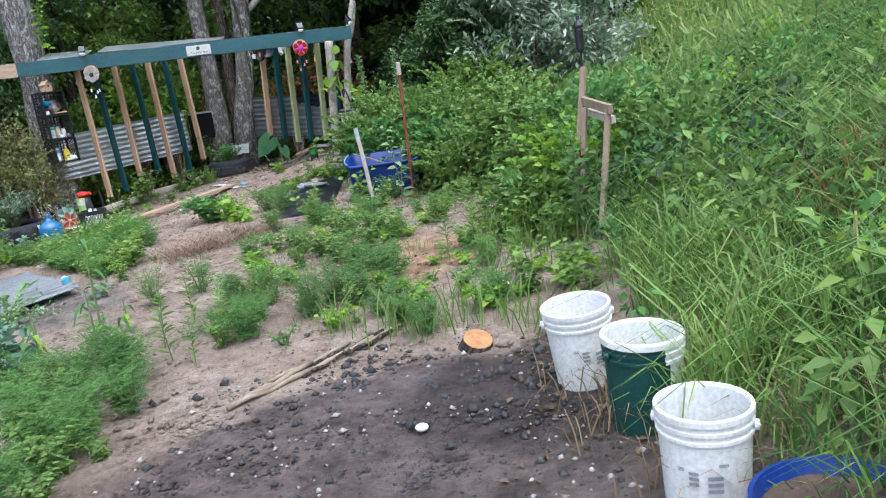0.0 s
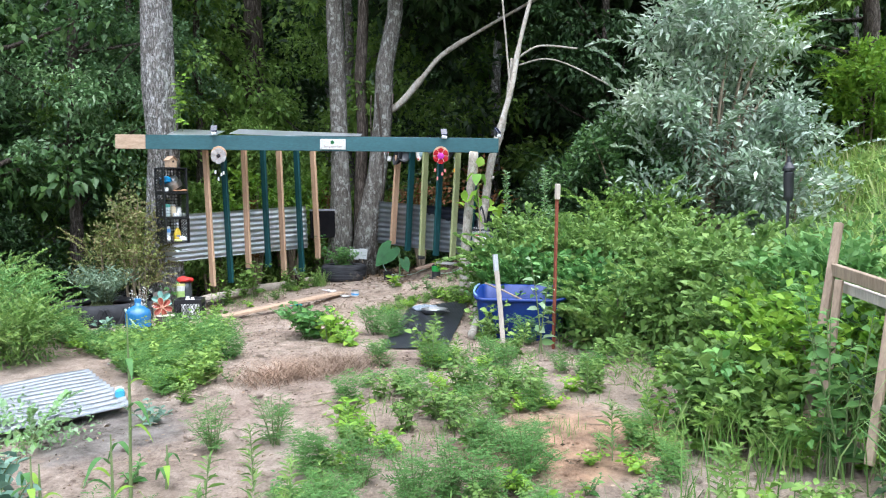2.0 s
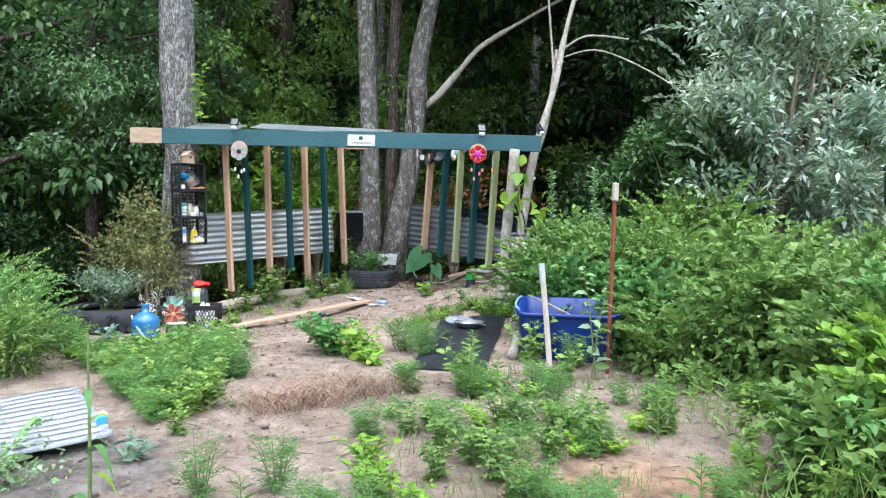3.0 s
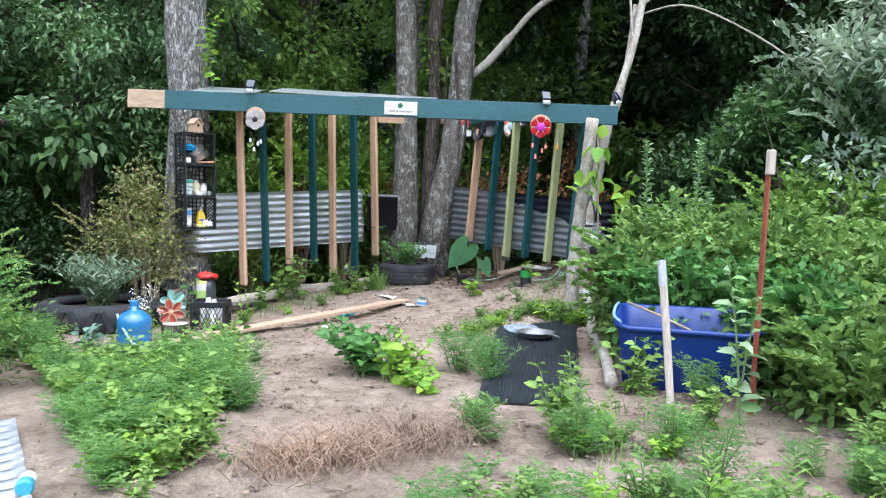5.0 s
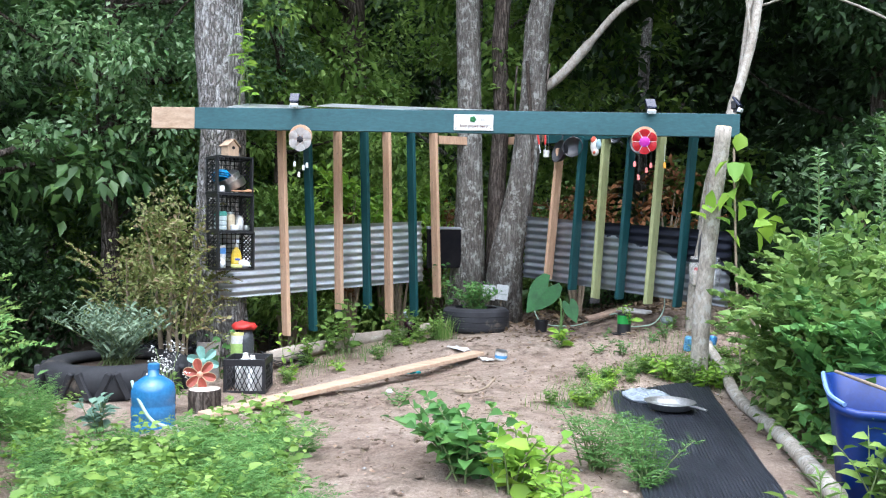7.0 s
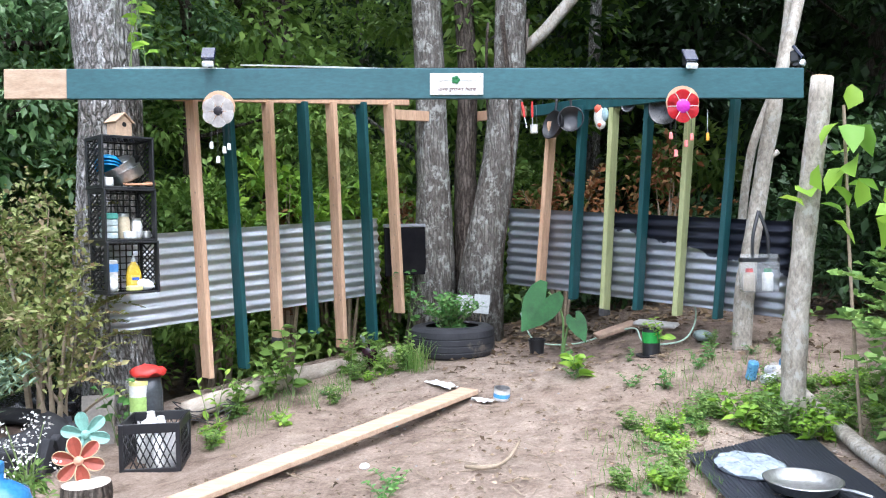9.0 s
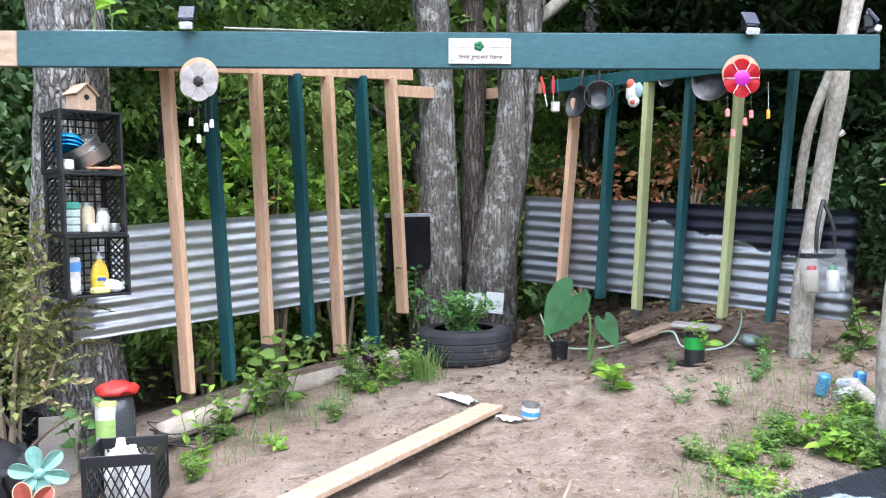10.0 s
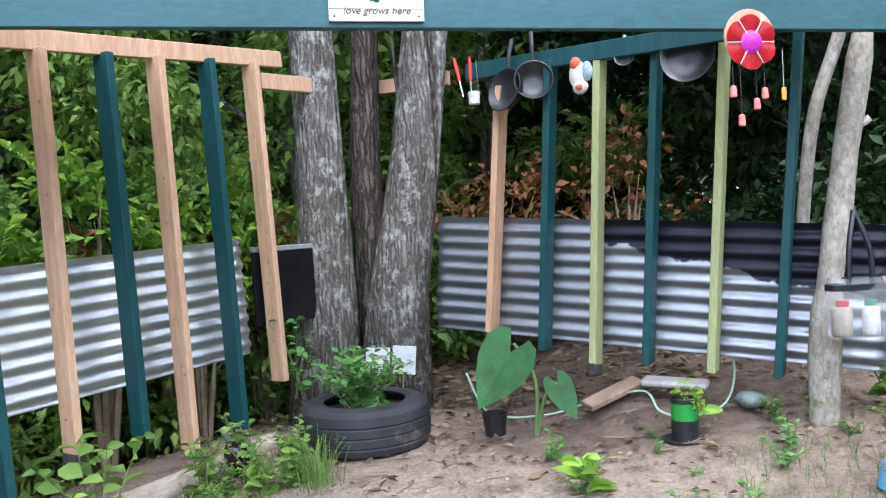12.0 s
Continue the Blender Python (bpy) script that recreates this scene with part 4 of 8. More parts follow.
def woodland_fill():
    """Layers of undergrowth and high canopy that close the wood."""
    rr = np.random.default_rng(11)

    def fill(name, label, n, xr, yr, zr, rad, per, size, mat, keep):
        c = np.stack([rr.uniform(*xr, n), rr.uniform(*yr, n), rr.uniform(0, 1, n)], 1)
        c = c[[keep(a, b) for a, b, _ in c]]
        c[:, 2] = [ground_z(a, b) + zr[0] + (zr[1] - zr[0]) * w for a, b, w in c]
        P, D = clump_points(c, rr.uniform(*rad, len(c)), per, 0.6)
        D = D + RNG.normal(size=D.shape) * 0.6
        L = size * RNG.uniform(0.7, 1.3, len(P))
        tagged(link_mesh(name, leaf_mesh(name, P, D, L, L * 0.55), mat), label, "foliage", kind="stuff")

    wood = lambda a, b: not (a > 1.0 and b < 17 + (a - 1.0) * 0.7)
    fill("undergrowth", "low green undergrowth of the wood", 330, (-14, 4), (15, 21), (0, 1.0), (0.3, 0.7), 150, 0.11, M_FOREST, lambda a, b: wood(a, b) and a < -3.6)
    # fills right of the double tree and deep inside have shade in their colour
    fill("undergrowth", "undergrowth behind the tarred sheet, shade put into its colour", 120, (-3.6, 4), (15.4, 20), (0, 0.9), (0.3, 0.7), 140, 0.11, M_SHADELEAF, wood)
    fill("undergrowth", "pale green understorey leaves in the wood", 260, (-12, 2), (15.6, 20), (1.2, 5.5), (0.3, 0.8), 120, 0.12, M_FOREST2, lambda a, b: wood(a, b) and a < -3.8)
    fill("undergrowth", "undergrowth deep in the wood, shade put into its colour", 700, (-28, 16), (20, 30), (0, 9.0), (0.7, 1.6), 110, 0.24, M_SHADELEAF, lambda a, b: not (a > 1 and b < 20 + (a - 1) * 0.6))
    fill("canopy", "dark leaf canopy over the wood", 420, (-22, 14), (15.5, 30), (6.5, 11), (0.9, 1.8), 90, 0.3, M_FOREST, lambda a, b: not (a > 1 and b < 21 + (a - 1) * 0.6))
    fill("undergrowth", "undergrowth along the garden's edge, shade put into its colour", 240, (-20, -9.5), (1, 20), (0, 7), (0.6, 1.3), 110, 0.2, M_SHADELEAF, lambda a, b: True)
    # overhead boughs, mostly out of view, added to block sky light at the edge
    fill("canopy", "leafy boughs over the wood edge, thickened to shade it", 320, (-4.0, 4.5), (13.8, 17.5), (4.2, 7.5), (0.5, 1.1), 110, 0.2, M_SHADELEAF, lambda a, b: not (a > 2.5 and b < 15))
    fill("distant_wood", "distant dense wood", 1400, (-60, 60), (32, 46), (0, 17), (1.5, 3.2), 70, 0.6, M_SHADELEAF, lambda a, b: True)
    fill("distant_wood", "distant trees beyond the meadow", 380, (22, 50), (-10, 34), (0, 13), (1.4, 2.8), 70, 0.5, M_FOREST, lambda a, b: True)


woodland_fill()


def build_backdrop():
    """Added hill-shaped screen, near black, that hides bright sky gaps beyond the wood."""
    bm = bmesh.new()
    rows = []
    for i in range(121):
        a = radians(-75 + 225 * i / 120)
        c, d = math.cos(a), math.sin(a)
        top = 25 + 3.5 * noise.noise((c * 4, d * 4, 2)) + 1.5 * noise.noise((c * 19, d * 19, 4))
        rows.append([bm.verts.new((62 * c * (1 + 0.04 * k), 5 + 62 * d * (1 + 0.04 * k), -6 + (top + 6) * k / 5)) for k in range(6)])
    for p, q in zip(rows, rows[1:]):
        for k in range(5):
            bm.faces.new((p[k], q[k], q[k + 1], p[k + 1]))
    tagged(part("backdrop", bm, surface("backdrop_dark", (0.012, 0.024, 0.01), (0.04, 0.07, 0.028), 0.5, 0.95, strength=1.0, distance=0.3, fine=2.5)), "added dark backdrop hiding sky gaps behind the wood", "backdrop", kind="structure")


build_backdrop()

# ---- meadow ----


def build_meadow():
    rr = np.random.default_rng(5)

    def scatter(n, xr, yr, ok):
        xy = np.stack([rr.uniform(*xr, n), rr.uniform(*yr, n)], 1)
        xy = xy[[ok(a, b) for a, b in xy]]
        return np.array([(a, b, ground_z(a, b) - 0.01) for a, b in xy])

    edge = lambda x, y: x - (1.76 - 0.08 * max(0, min(y, 9) - 4) + 0.35 * noise.noise((x * 2.2, y * 2.2, 5)))
    near = scatter(44000, (0.6, 5.5), (2.2, 10.5), lambda a, b: edge(a, b) > 0 and noise.noise((a * 1.3, b * 1.3, 2)) > -0.5)
    H = 0.2 + 0.42 * rr.random(len(near)) ** 1.6 + 0.2 * np.array([noise.noise((a, b, 7)) for a, b, _ in near])
    H *= np.clip(np.array([0.45 + 0.9 * edge(a, b) for a, b, _ in near]), 0.45, 1.1)
    lean = rr.normal(size=(len(near), 2)) * 0.6 + np.array([-0.25, -0.1]) + 0.5 * np.array([(noise.noise((a * 1.5, b * 1.5, 21)), noise.noise((a * 1.5, b * 1.5, 31))) for a, b, _ in near])
    tagged(link_mesh("meadow_grass", blade_mesh("meadow_grass", near[0::2], H[0::2], rr.uniform(0.004, 0.012, len(near[0::2])), lean[0::2]), M_GRASS), "long green meadow grass leaning over the bank", "grass", kind="stuff")
    tagged(link_mesh("meadow_grass", blade_mesh("meadow_grass", near[1::2], H[1::2] * 1.05, rr.uniform(0.005, 0.013, len(near[1::2])), lean[1::2]), M_DARKBLADE), "dark coarse meadow grass leaning over the bank", "grass", kind="stuff")
    far = scatter(60000, (0.8, 24), (8, 32), lambda a, b: edge(a, b) > 0.5 and (a > 2.4 or b < 10))
    H = 0.35 + 0.5 * rr.random(len(far))
    tagged(link_mesh("meadow_grass", blade_mesh("meadow_grass", far, H, rr.uniform(0.012, 0.035, len(far)), rr.normal(size=(len(far), 2)) * 0.35), M_FARGRASS), "pale green grass on the hillside", "grass", kind="stuff")
    # broad-leaved weeds among the grass
    c = scatter(2200, (1.2, 9), (3, 16), lambda a, b: edge(a, b) > 0.1)
    c[:, 2] += rr.uniform(0.05, 0.5, len(c))
    P, D = clump_points(c, rr.uniform(0.07, 0.2, len(c)), 34, 1.4)
    L = 0.065 * rr.uniform(0.5, 1.6, len(P))
    tagged(link_mesh("meadow_weeds", leaf_mesh("meadow_weeds", P, D + RNG.normal(size=D.shape) * 0.4, L, L * 0.5), M_WEED), "broad-leaved weeds among the meadow grass", "weeds", kind="stuff")
    back = scatter(30000, (-20, 40), (-22, 2.4), lambda a, b: math.hypot(a - 0.8, b - 2) > 1.7)
    tagged(link_mesh("rough_grass", blade_mesh("rough_grass", back, 0.15 + 0.2 * rr.random(len(back)), 0.03, rr.normal(size=(len(back), 2)) * 0.4), M_GRASS), "rough grass around the fire place", "grass", kind="stuff")


build_meadow()

# ---- things in the garden ----
T = Matrix.Translation


def gz(x, y, up=0.0):
    return (x, y, ground_z(x, y) + up)


def solid(name, bm, mat, label, category, m, smooth=False, group=""):
    ob = part(name, bm, mat, smooth=smooth)
    ob.matrix_basis = m
    return tagged(ob, label, category, group)


def bucket(x, y, body, label, tilt=(0, 0), rz=0, splash=False, marks=False):
    b = thing("bucket", label, "bucket", gz(x, y, -0.012), rz, "buckets by the fire place", tilt=tilt)
    prof = [(0.125, 0.0), (0.130, 0.004), (0.139, 0.20), (0.1425, 0.285), (0.150, 0.287), (0.150, 0.297), (0.1435, 0.299), (0.144, 0.315), (0.151, 0.317), (0.151, 0.327), (0.1445, 0.329),
            (0.145, 0.345), (0.153, 0.347), (0.153, 0.366), (0.1505, 0.37), (0.142, 0.37), (0.1375, 0.36), (0.134, 0.2), (0.122, 0.01)]
    part("shell", lathe(bmesh.new(), prof, 40, caps=(True, True)), body, b, smooth=False)
    for s in (-1, 1):
        e = bmesh.new()
        lathe(e, [(0.018, 0.0), (0.016, 0.012), (0.006, 0.014)], 12, T((s * 0.150, 0, 0.306)) @ pose(0, 0, 0, 0, 90 * s, 0))
        part("handle_ear", e, body, b)
    hp = [(0.165 * math.cos(a), 0.0 + 0.158 * math.sin(a), 0.306 - 0.08 * math.sin(a)) for a in [math.pi * i / 16 for i in range(17)]]
    part("wire_handle", tube(bmesh.new(), hp, 0.0028, 6), M_STEEL, b)
    if splash:
        ln = lathe(bmesh.new(), [(0.1545, 0.346), (0.1545, 0.367), (0.151, 0.3725), (0.141, 0.3725), (0.1365, 0.36), (0.133, 0.2), (0.1205, 0.013)], 40, caps=(False, True))
        part("lining", ln, M_WHITEPL, b, "white lining and rim")
        sp = lathe(bmesh.new(), [(0.1365, 0.09), (0.1415, 0.2), (0.1455, 0.284), (0.1535, 0.286), (0.1535, 0.2985), (0.1465, 0.30), (0.147, 0.314), (0.1545, 0.316), (0.1545, 0.328), (0.148, 0.33), (0.1485, 0.344), (0.156, 0.346), (0.156, 0.3665)], 40, caps=(False, False))
        kill = []
        for f in sp.faces:
            c = f.calc_center_median()
            a = math.degrees(math.atan2(c.y, c.x))
            if not -88 + 30 * max(0, 0.3 - c.z) / 0.3 < a < 20:
                kill.append(f)
        bmesh.ops.delete(sp, geom=kill, context="FACES")
        part("paint_run", sp, M_WHITEPL, b, "white paint run down the side")
    if marks:
        for a0, z0, w, h in ((-95, 0.16, 0.03, 0.05), (-70, 0.14, 0.045, 0.06), (-110, 0.2, 0.02, 0.012), (-60, 0.22, 0.03, 0.01)):
            mk = bmesh.new()
            a = radians(a0)
            r = 0.137 + 0.01 * z0 / 0.3 + 0.0025
            for k in range(3):
                box(mk, w, 0.0008, h * 0.2, T((r * math.cos(a), r * math.sin(a), z0 + k * h * 0.35)) @ pose(0, 0, 0, 0, 0, a0 + 90))
            part("printed_mark", mk, plain("grey_print", (0.25, 0.26, 0.28), 0.6), b)
    return b


bucket(1.255, 4.22, M_WHITEPL, "scuffed white plastic bucket by the fire place", (3, -4), 10, marks=True)
bucket(1.45, 3.72, M_GREENPL, "dark green plastic bucket with white lining and run", (1, 1), 25, splash=True)
low = bucket(1.56, 3.15, M_WHITEPL, "white plastic bucket with printed marks", (0, 1), -20, marks=True)
low.matrix_basis = T((0, 0, -0.025)) @ low.matrix_basis @ Matrix.Scale(0.96, 4)

bowl = thing("planter", "blue plastic bowl planter filled with brown soil", "planter", gz(1.80, 2.70))
part("shell", lathe(bmesh.new(), [(0.12, 0), (0.16, 0.02), (0.205, 0.15), (0.215, 0.152), (0.215, 0.17), (0.203, 0.172), (0.195, 0.15), (0.15, 0.05)], 40), M_BLUE, bowl)
bm = lathe(bmesh.new(), [(0.185, 0.10), (0.19, 0.13), (0.14, 0.142), (0.05, 0.135)], 28)
for v in bm.verts:
    v.co.z += 0.012 * noise.noise(v.co * 18)
part("soil", bm, M_DIRT, bowl)

# cut stump at the fire place's edge
st = thing("stump", "small sawn tree stump with orange cut face", "stump", gz(0.70, 4.83, -0.035), 10, tilt=(22, 12))
part("trunk", lathe(bmesh.new(), [(0.10, 0), (0.085, 0.05), (0.08, 0.085)], 16), M_BARKDARK, st)
part("cut_face", lathe(bmesh.new(), [(0.079, 0.0855), (0.076, 0.089)], 16), M_STUMPCUT, st, "fresh orange cut face")

# charred sticks along the ashes
rs = random.Random(4)
for k in range(9):
    a = Vector((-0.34, 4.42, 0)).lerp(Vector((0.10, 4.98, 0)), rs.random()) + Vector((rs.uniform(-0.06, 0.06), rs.uniform(-0.06, 0.06), 0))
    ln, an = rs.uniform(0.25, 0.6), radians(52 + rs.uniform(-14, 14))
    p0, p1 = a - Vector((math.cos(an), math.sin(an), 0)) * ln / 2, a + Vector((math.cos(an), math.sin(an), 0)) * ln / 2
    pts = [Vector((*p0.lerp(p1, f).xy, ground_z(*p0.lerp(p1, f).xy) + 0.012 + 0.006 * (k % 3) + 0.01 * math.sin(f * 9))) - Vector((a.x, a.y, 0)) for f in (0, 0.25, 0.5, 0.75, 1)]
    solid("stick", tube(bmesh.new(), pts, [rs.uniform(0.009, 0.016)] * 5, 7, 0.3, 9), (M_TWIG, M_BARKDARK, M_TWIG)[k % 3], "dead stick lying at the ashes' edge", "stick", T((a.x, a.y, 0)), True, "sticks by the ashes")


def rubble(name, label, n, where, size, mat, seed):
    """Many small uneven lumps on the ground in one mesh."""
    rr = random.Random(seed)
    V, F = [], []
    oct_v = [(1, 0, 0), (-1, 0, 0), (0, 1, 0), (0, -1, 0), (0, 0, 1), (0, 0, -0.6)]
    oct_f = [(0, 2, 4), (2, 1, 4), (1, 3, 4), (3, 0, 4), (2, 0, 5), (1, 2, 5), (3, 1, 5), (0, 3, 5)]
    for _ in range(n):
        x, y = where(rr)
        s = rr.uniform(*size) * (0.6 + rr.random() ** 3)
        z, a = ground_z(x, y) + s * 0.2, rr.uniform(0, 6.3)
        i0 = len(V)
        for p in oct_v:
            q = Vector(p) * s * rr.uniform(0.6, 1.3)
            V.append((x + q.x * math.cos(a) - q.y * math.sin(a), y + q.x * math.sin(a) + q.y * math.cos(a), z + q.z * 0.7))
        F += [tuple(i0 + i for i in f) for f in oct_f]
    tagged(link_mesh(name, raw_mesh(name, np.array(V), np.array(F)), mat), label, "debris", kind="stuff")


def ring(cx, cy, r0, r1):
    def w(rr):
        a, r = rr.uniform(0, 6.283), rr.uniform(r0, r1)
        return cx + r * math.cos(a), cy + r * math.sin(a)
    return w


def area(x0, x1, y0, y1):
    return lambda rr: (rr.uniform(x0, x1), rr.uniform(y0, y1))


rubble("charcoal", "black charcoal lumps among the ashes", 420, ring(0.65, 3.55, 0.35, 1.35), (0.008, 0.022), M_CHARCOAL, 1)
rubble("charcoal", "charcoal heap behind the ashes", 260, lambda r: (r.gauss(0.05, 0.35), r.gauss(4.55, 0.2)), (0.01, 0.026), M_CHARCOAL, 2)
rubble("charcoal", "charcoal lumps round the white bucket", 160, lambda r: (r.gauss(1.0, 0.22), r.gauss(4.25, 0.22)), (0.01, 0.03), M_CHARCOAL, 7)
rubble("gravel", "pale stones among the ashes", 420, ring(0.6, 3.6, 0.4, 1.5), (0.005, 0.018), M_STONE, 3)
rubble("soil_clods", "crumbly clods at the fire place rim", 900, lambda r: (r.gauss(-0.55, 0.3), r.gauss(3.8, 0.5)), (0.006, 0.022), MATS["soil"], 14)
rubble("charcoal", "fine cinders over the ashes", 1500, ring(0.6, 3.5, 0.0, 1.4), (0.004, 0.011), M_CHARCOAL, 15)
rubble("soil_clods", "crumbly clods of tan soil", 1800, area(-3.2, 1.0, 4.6, 9.5), (0.006, 0.02), MATS["soil"], 4)
rubble("soil_clods", "crumbly clods on the trodden path", 700, area(-4.2, -1.7, 9.0, 12.6), (0.005, 0.015), MATS["soil"], 5)
rubble("gravel", "small pale stones on the path", 160, area(-4.2, -1.5, 7.5, 12.6), (0.006, 0.016), M_STONE, 6)
for k, (x, y, r) in enumerate([(0.80, 5.66, 0.07), (0.55, 3.9, 0.03), (-3.75, 10.75, 0.028)]):
    bm = bmesh.new()
    bmesh.ops.create_icosphere(bm, subdivisions=2, radius=r)
    for v in bm.verts:
        v.co *= 1 + 0.3 * noise.noise(v.co * 14 + Vector((k, 0, 0)))
        v.co.z *= 0.55
    solid("stone", bm, plain("white_stone", (0.72, 0.71, 0.7), 0.8), "pale stone lying on the soil", "stone", T(gz(x, y, r * 0.3)), group="pale stones")

# wooden trellis on the bank
tr = thing("trellis", "weathered pine trellis frame leaning on the bank", "trellis", (1.3, 6.0, 0))


def bar(parent, name, a, b, w, d, mat, origin, label=""):
    a, b = Vector(a) - Vector(origin), Vector(b) - Vector(origin)
    v = b - a
    bm = box(bmesh.new(), w, d, v.length, T((a + b) / 2) @ v.to_track_quat("Z", "Y").to_matrix().to_4x4(), 0.003)
    return part(name, bm, mat, parent, label)


O = (1.3, 6.0, 0)
M_OLDPINE = surface("old_pine", (0.24, 0.17, 0.12), (0.36, 0.27, 0.19), 5, 0.8, stretch=(5, 5, 0.7), fine=25, stain=((0.28, 0.22, 0.17), 6, 0.6))
bar(tr, "post", (1.295, 6.37, -0.05), (1.50, 6.64, 1.13), 0.04, 0.03, M_OLDPINE, O)
bar(tr, "post", (1.36, 6.30, 0.0), (1.47, 6.45, 0.86), 0.036, 0.025, M_OLDPINE, O)
bar(tr, "post", (1.475, 5.84, 0.15), (1.59, 5.99, 0.86), 0.036, 0.027, M_OLDPINE, O)
bar(tr, "crossbar", (1.47, 6.58, 0.90), (1.60, 5.93, 0.86), 0.03, 0.06, M_OLDPINE, O)
bar(tr, "crossbar", (1.50, 6.55, 0.82), (1.615, 5.97, 0.79), 0.03, 0.05, M_WEATHERED, O)

# solar stake light on the bank
sl = thing("stake_light", "black solar stake light on a thin pole", "lamp", gz(1.62, 9.17, -0.03))
part("pole", tube(bmesh.new(), [(-0.03, 0, 0), (0, 0, 1.28 - ground_z(1.62, 9.17))], 0.012, 8), M_BLACKPLASTIC, sl)
hz = 1.28 - ground_z(1.62, 9.17)
part("lantern", lathe(bmesh.new(), [(0.03, hz), (0.038, hz + 0.03), (0.042, hz + 0.22), (0.034, hz + 0.24)], 16), M_BLACKPLASTIC, sl)
part("cap", lathe(bmesh.new(), [(0.05, hz + 0.24), (0.05, hz + 0.262), (0.02, hz + 0.31), (0.012, hz + 0.36)], 16), M_BLACKPLASTIC, sl)

# ---- blue tub, stakes, mat ----
tub = thing("tub", "deep blue plastic tub with dark soil inside", "tub", gz(-0.59, 9.37, -0.015), 2)


def rounded(w, d, r, n=6):
    pts = []
    for cx, cy, a0 in ((w / 2 - r, d / 2 - r, 0), (-w / 2 + r, d / 2 - r, 90), (-w / 2 + r, -d / 2 + r, 180), (w / 2 - r, -d / 2 + r, 270)):
        for i in range(n + 1):
            a = radians(a0 + 90 * i / n)
            pts.append((cx + r * math.cos(a), cy + r * math.sin(a)))
    return pts


def loft(bm, rows, cap_low=True, cap_top=False):
    """rows: lists of points of equal count."""
    R = [[bm.verts.new(p) for p in row] for row in rows]
    k = len(R[0])
    for a, b in zip(R, R[1:]):
        for i in range(k):
            bm.faces.new((a[i], a[(i + 1) % k], b[(i + 1) % k], b[i]))
    if cap_low:
        bm.faces.new(R[0][::-1])
    if cap_top:
        bm.faces.new(R[-1])
    return bm


def tub_row(w, d, z, r=0.12, sag=0.0):
    return [(x, y, z - sag * ss(-0.5, 1.0, -y / d * 2) * (1 - 0.35 * abs(x / w * 2) ** 3)) for x, y in rounded(w, d, r, 8)]


rows = [tub_row(0.70, 0.34, 0.0, 0.09), tub_row(0.72, 0.36, 0.02, 0.09), tub_row(0.79, 0.41, 0.40, 0.09, 0.07), tub_row(0.80, 0.42, 0.43, 0.09, 0.09), tub_row(0.835, 0.455, 0.432, 0.1, 0.09), tub_row(0.845, 0.46, 0.462, 0.1, 0.1), tub_row(0.82, 0.44, 0.472, 0.1, 0.1), tub_row(0.79, 0.41, 0.462, 0.09, 0.1), tub_row(0.76, 0.38, 0.24, 0.09), tub_row(0.71, 0.34, 0.05, 0.09)]
part("shell", loft(bmesh.new(), rows, True, True), M_BLUE, tub, smooth=True)
bm = loft(bmesh.new(), [tub_row(0.73, 0.36, 0.15, 0.09), tub_row(0.765, 0.39, 0.31, 0.09), tub_row(0.4, 0.2, 0.325, 0.09)], True, True)
for v in bm.verts:
    v.co.z += 0.015 * noise.noise(v.co * 14)
part("soil", bm, M_DIRT, tub)
part("lip", tube(bmesh.new(), spline([(-0.415, 0.12, 0.478), (-0.424, 0.0, 0.468), (-0.418, -0.13, 0.43), (-0.37, -0.215, 0.405)]), 0.009, 7), plain("worn_blue_plastic", (0.2, 0.32, 0.6)), tub, "worn pale lip at the tub's corner")
solid("stick", tube(bmesh.new(), [(0, 0, 0), (0.2, -0.14, -0.05), (0.4, -0.3, -0.11)], 0.008, 6, 0.2, 8), M_TWIG, "bare dry stick laid across the tub", "stick", T((-0.96, 9.50, 0.50)), True)
stake = thing("stake", "grey weathered wooden stake before the blue tub", "stake", gz(-0.626, 8.72, -0.05))
part("stake_body", tube(bmesh.new(), [(0, 0, 0), (-0.04, 0.04, 0.4), (-0.087, 0.06, 0.835)], [0.021, 0.02, 0.021], 10, 0.08, 6), M_WEATHERED, stake)
part("tip", tube(bmesh.new(), [(-0.074, 0.053, 0.70), (-0.0875, 0.0605, 0.838)], 0.0225, 10), plain("grey_tape", (0.42, 0.43, 0.45), 0.5), stake, "grey wrapped stake top")
post = thing("fence_post", "rusty red steel fence post with pale tip", "post", gz(-0.24, 8.86, -0.05))
bm = box(bmesh.new(), 0.008, 0.028, 1.3, T((0.02, 0, 0.65)) @ pose(0, 0, 0, 0, 1.5, 30))
box(bm, 0.028, 0.008, 1.3, T((0.02, 0.016, 0.65)) @ pose(0, 0, 0, 0, 1.5, 30))
part("post_body", bm, M_RUSTPOST, post)
bm = box(bmesh.new(), 0.038, 0.04, 0.13, T((0.042, 0, 1.36)) @ pose(0, 0, 0, 0, 1.5, 30), 0.006)
part("post_tip", bm, M_WEATHERED, post, "pale painted post tip")

# ribbed black mat
mat = thing("mat", "ribbed black rubber mat lying on the soil", "mat", (-1.62, 9.75, 0.05), 0)
bm = bmesh.new()
nx, ny = 74, 40
grid = []
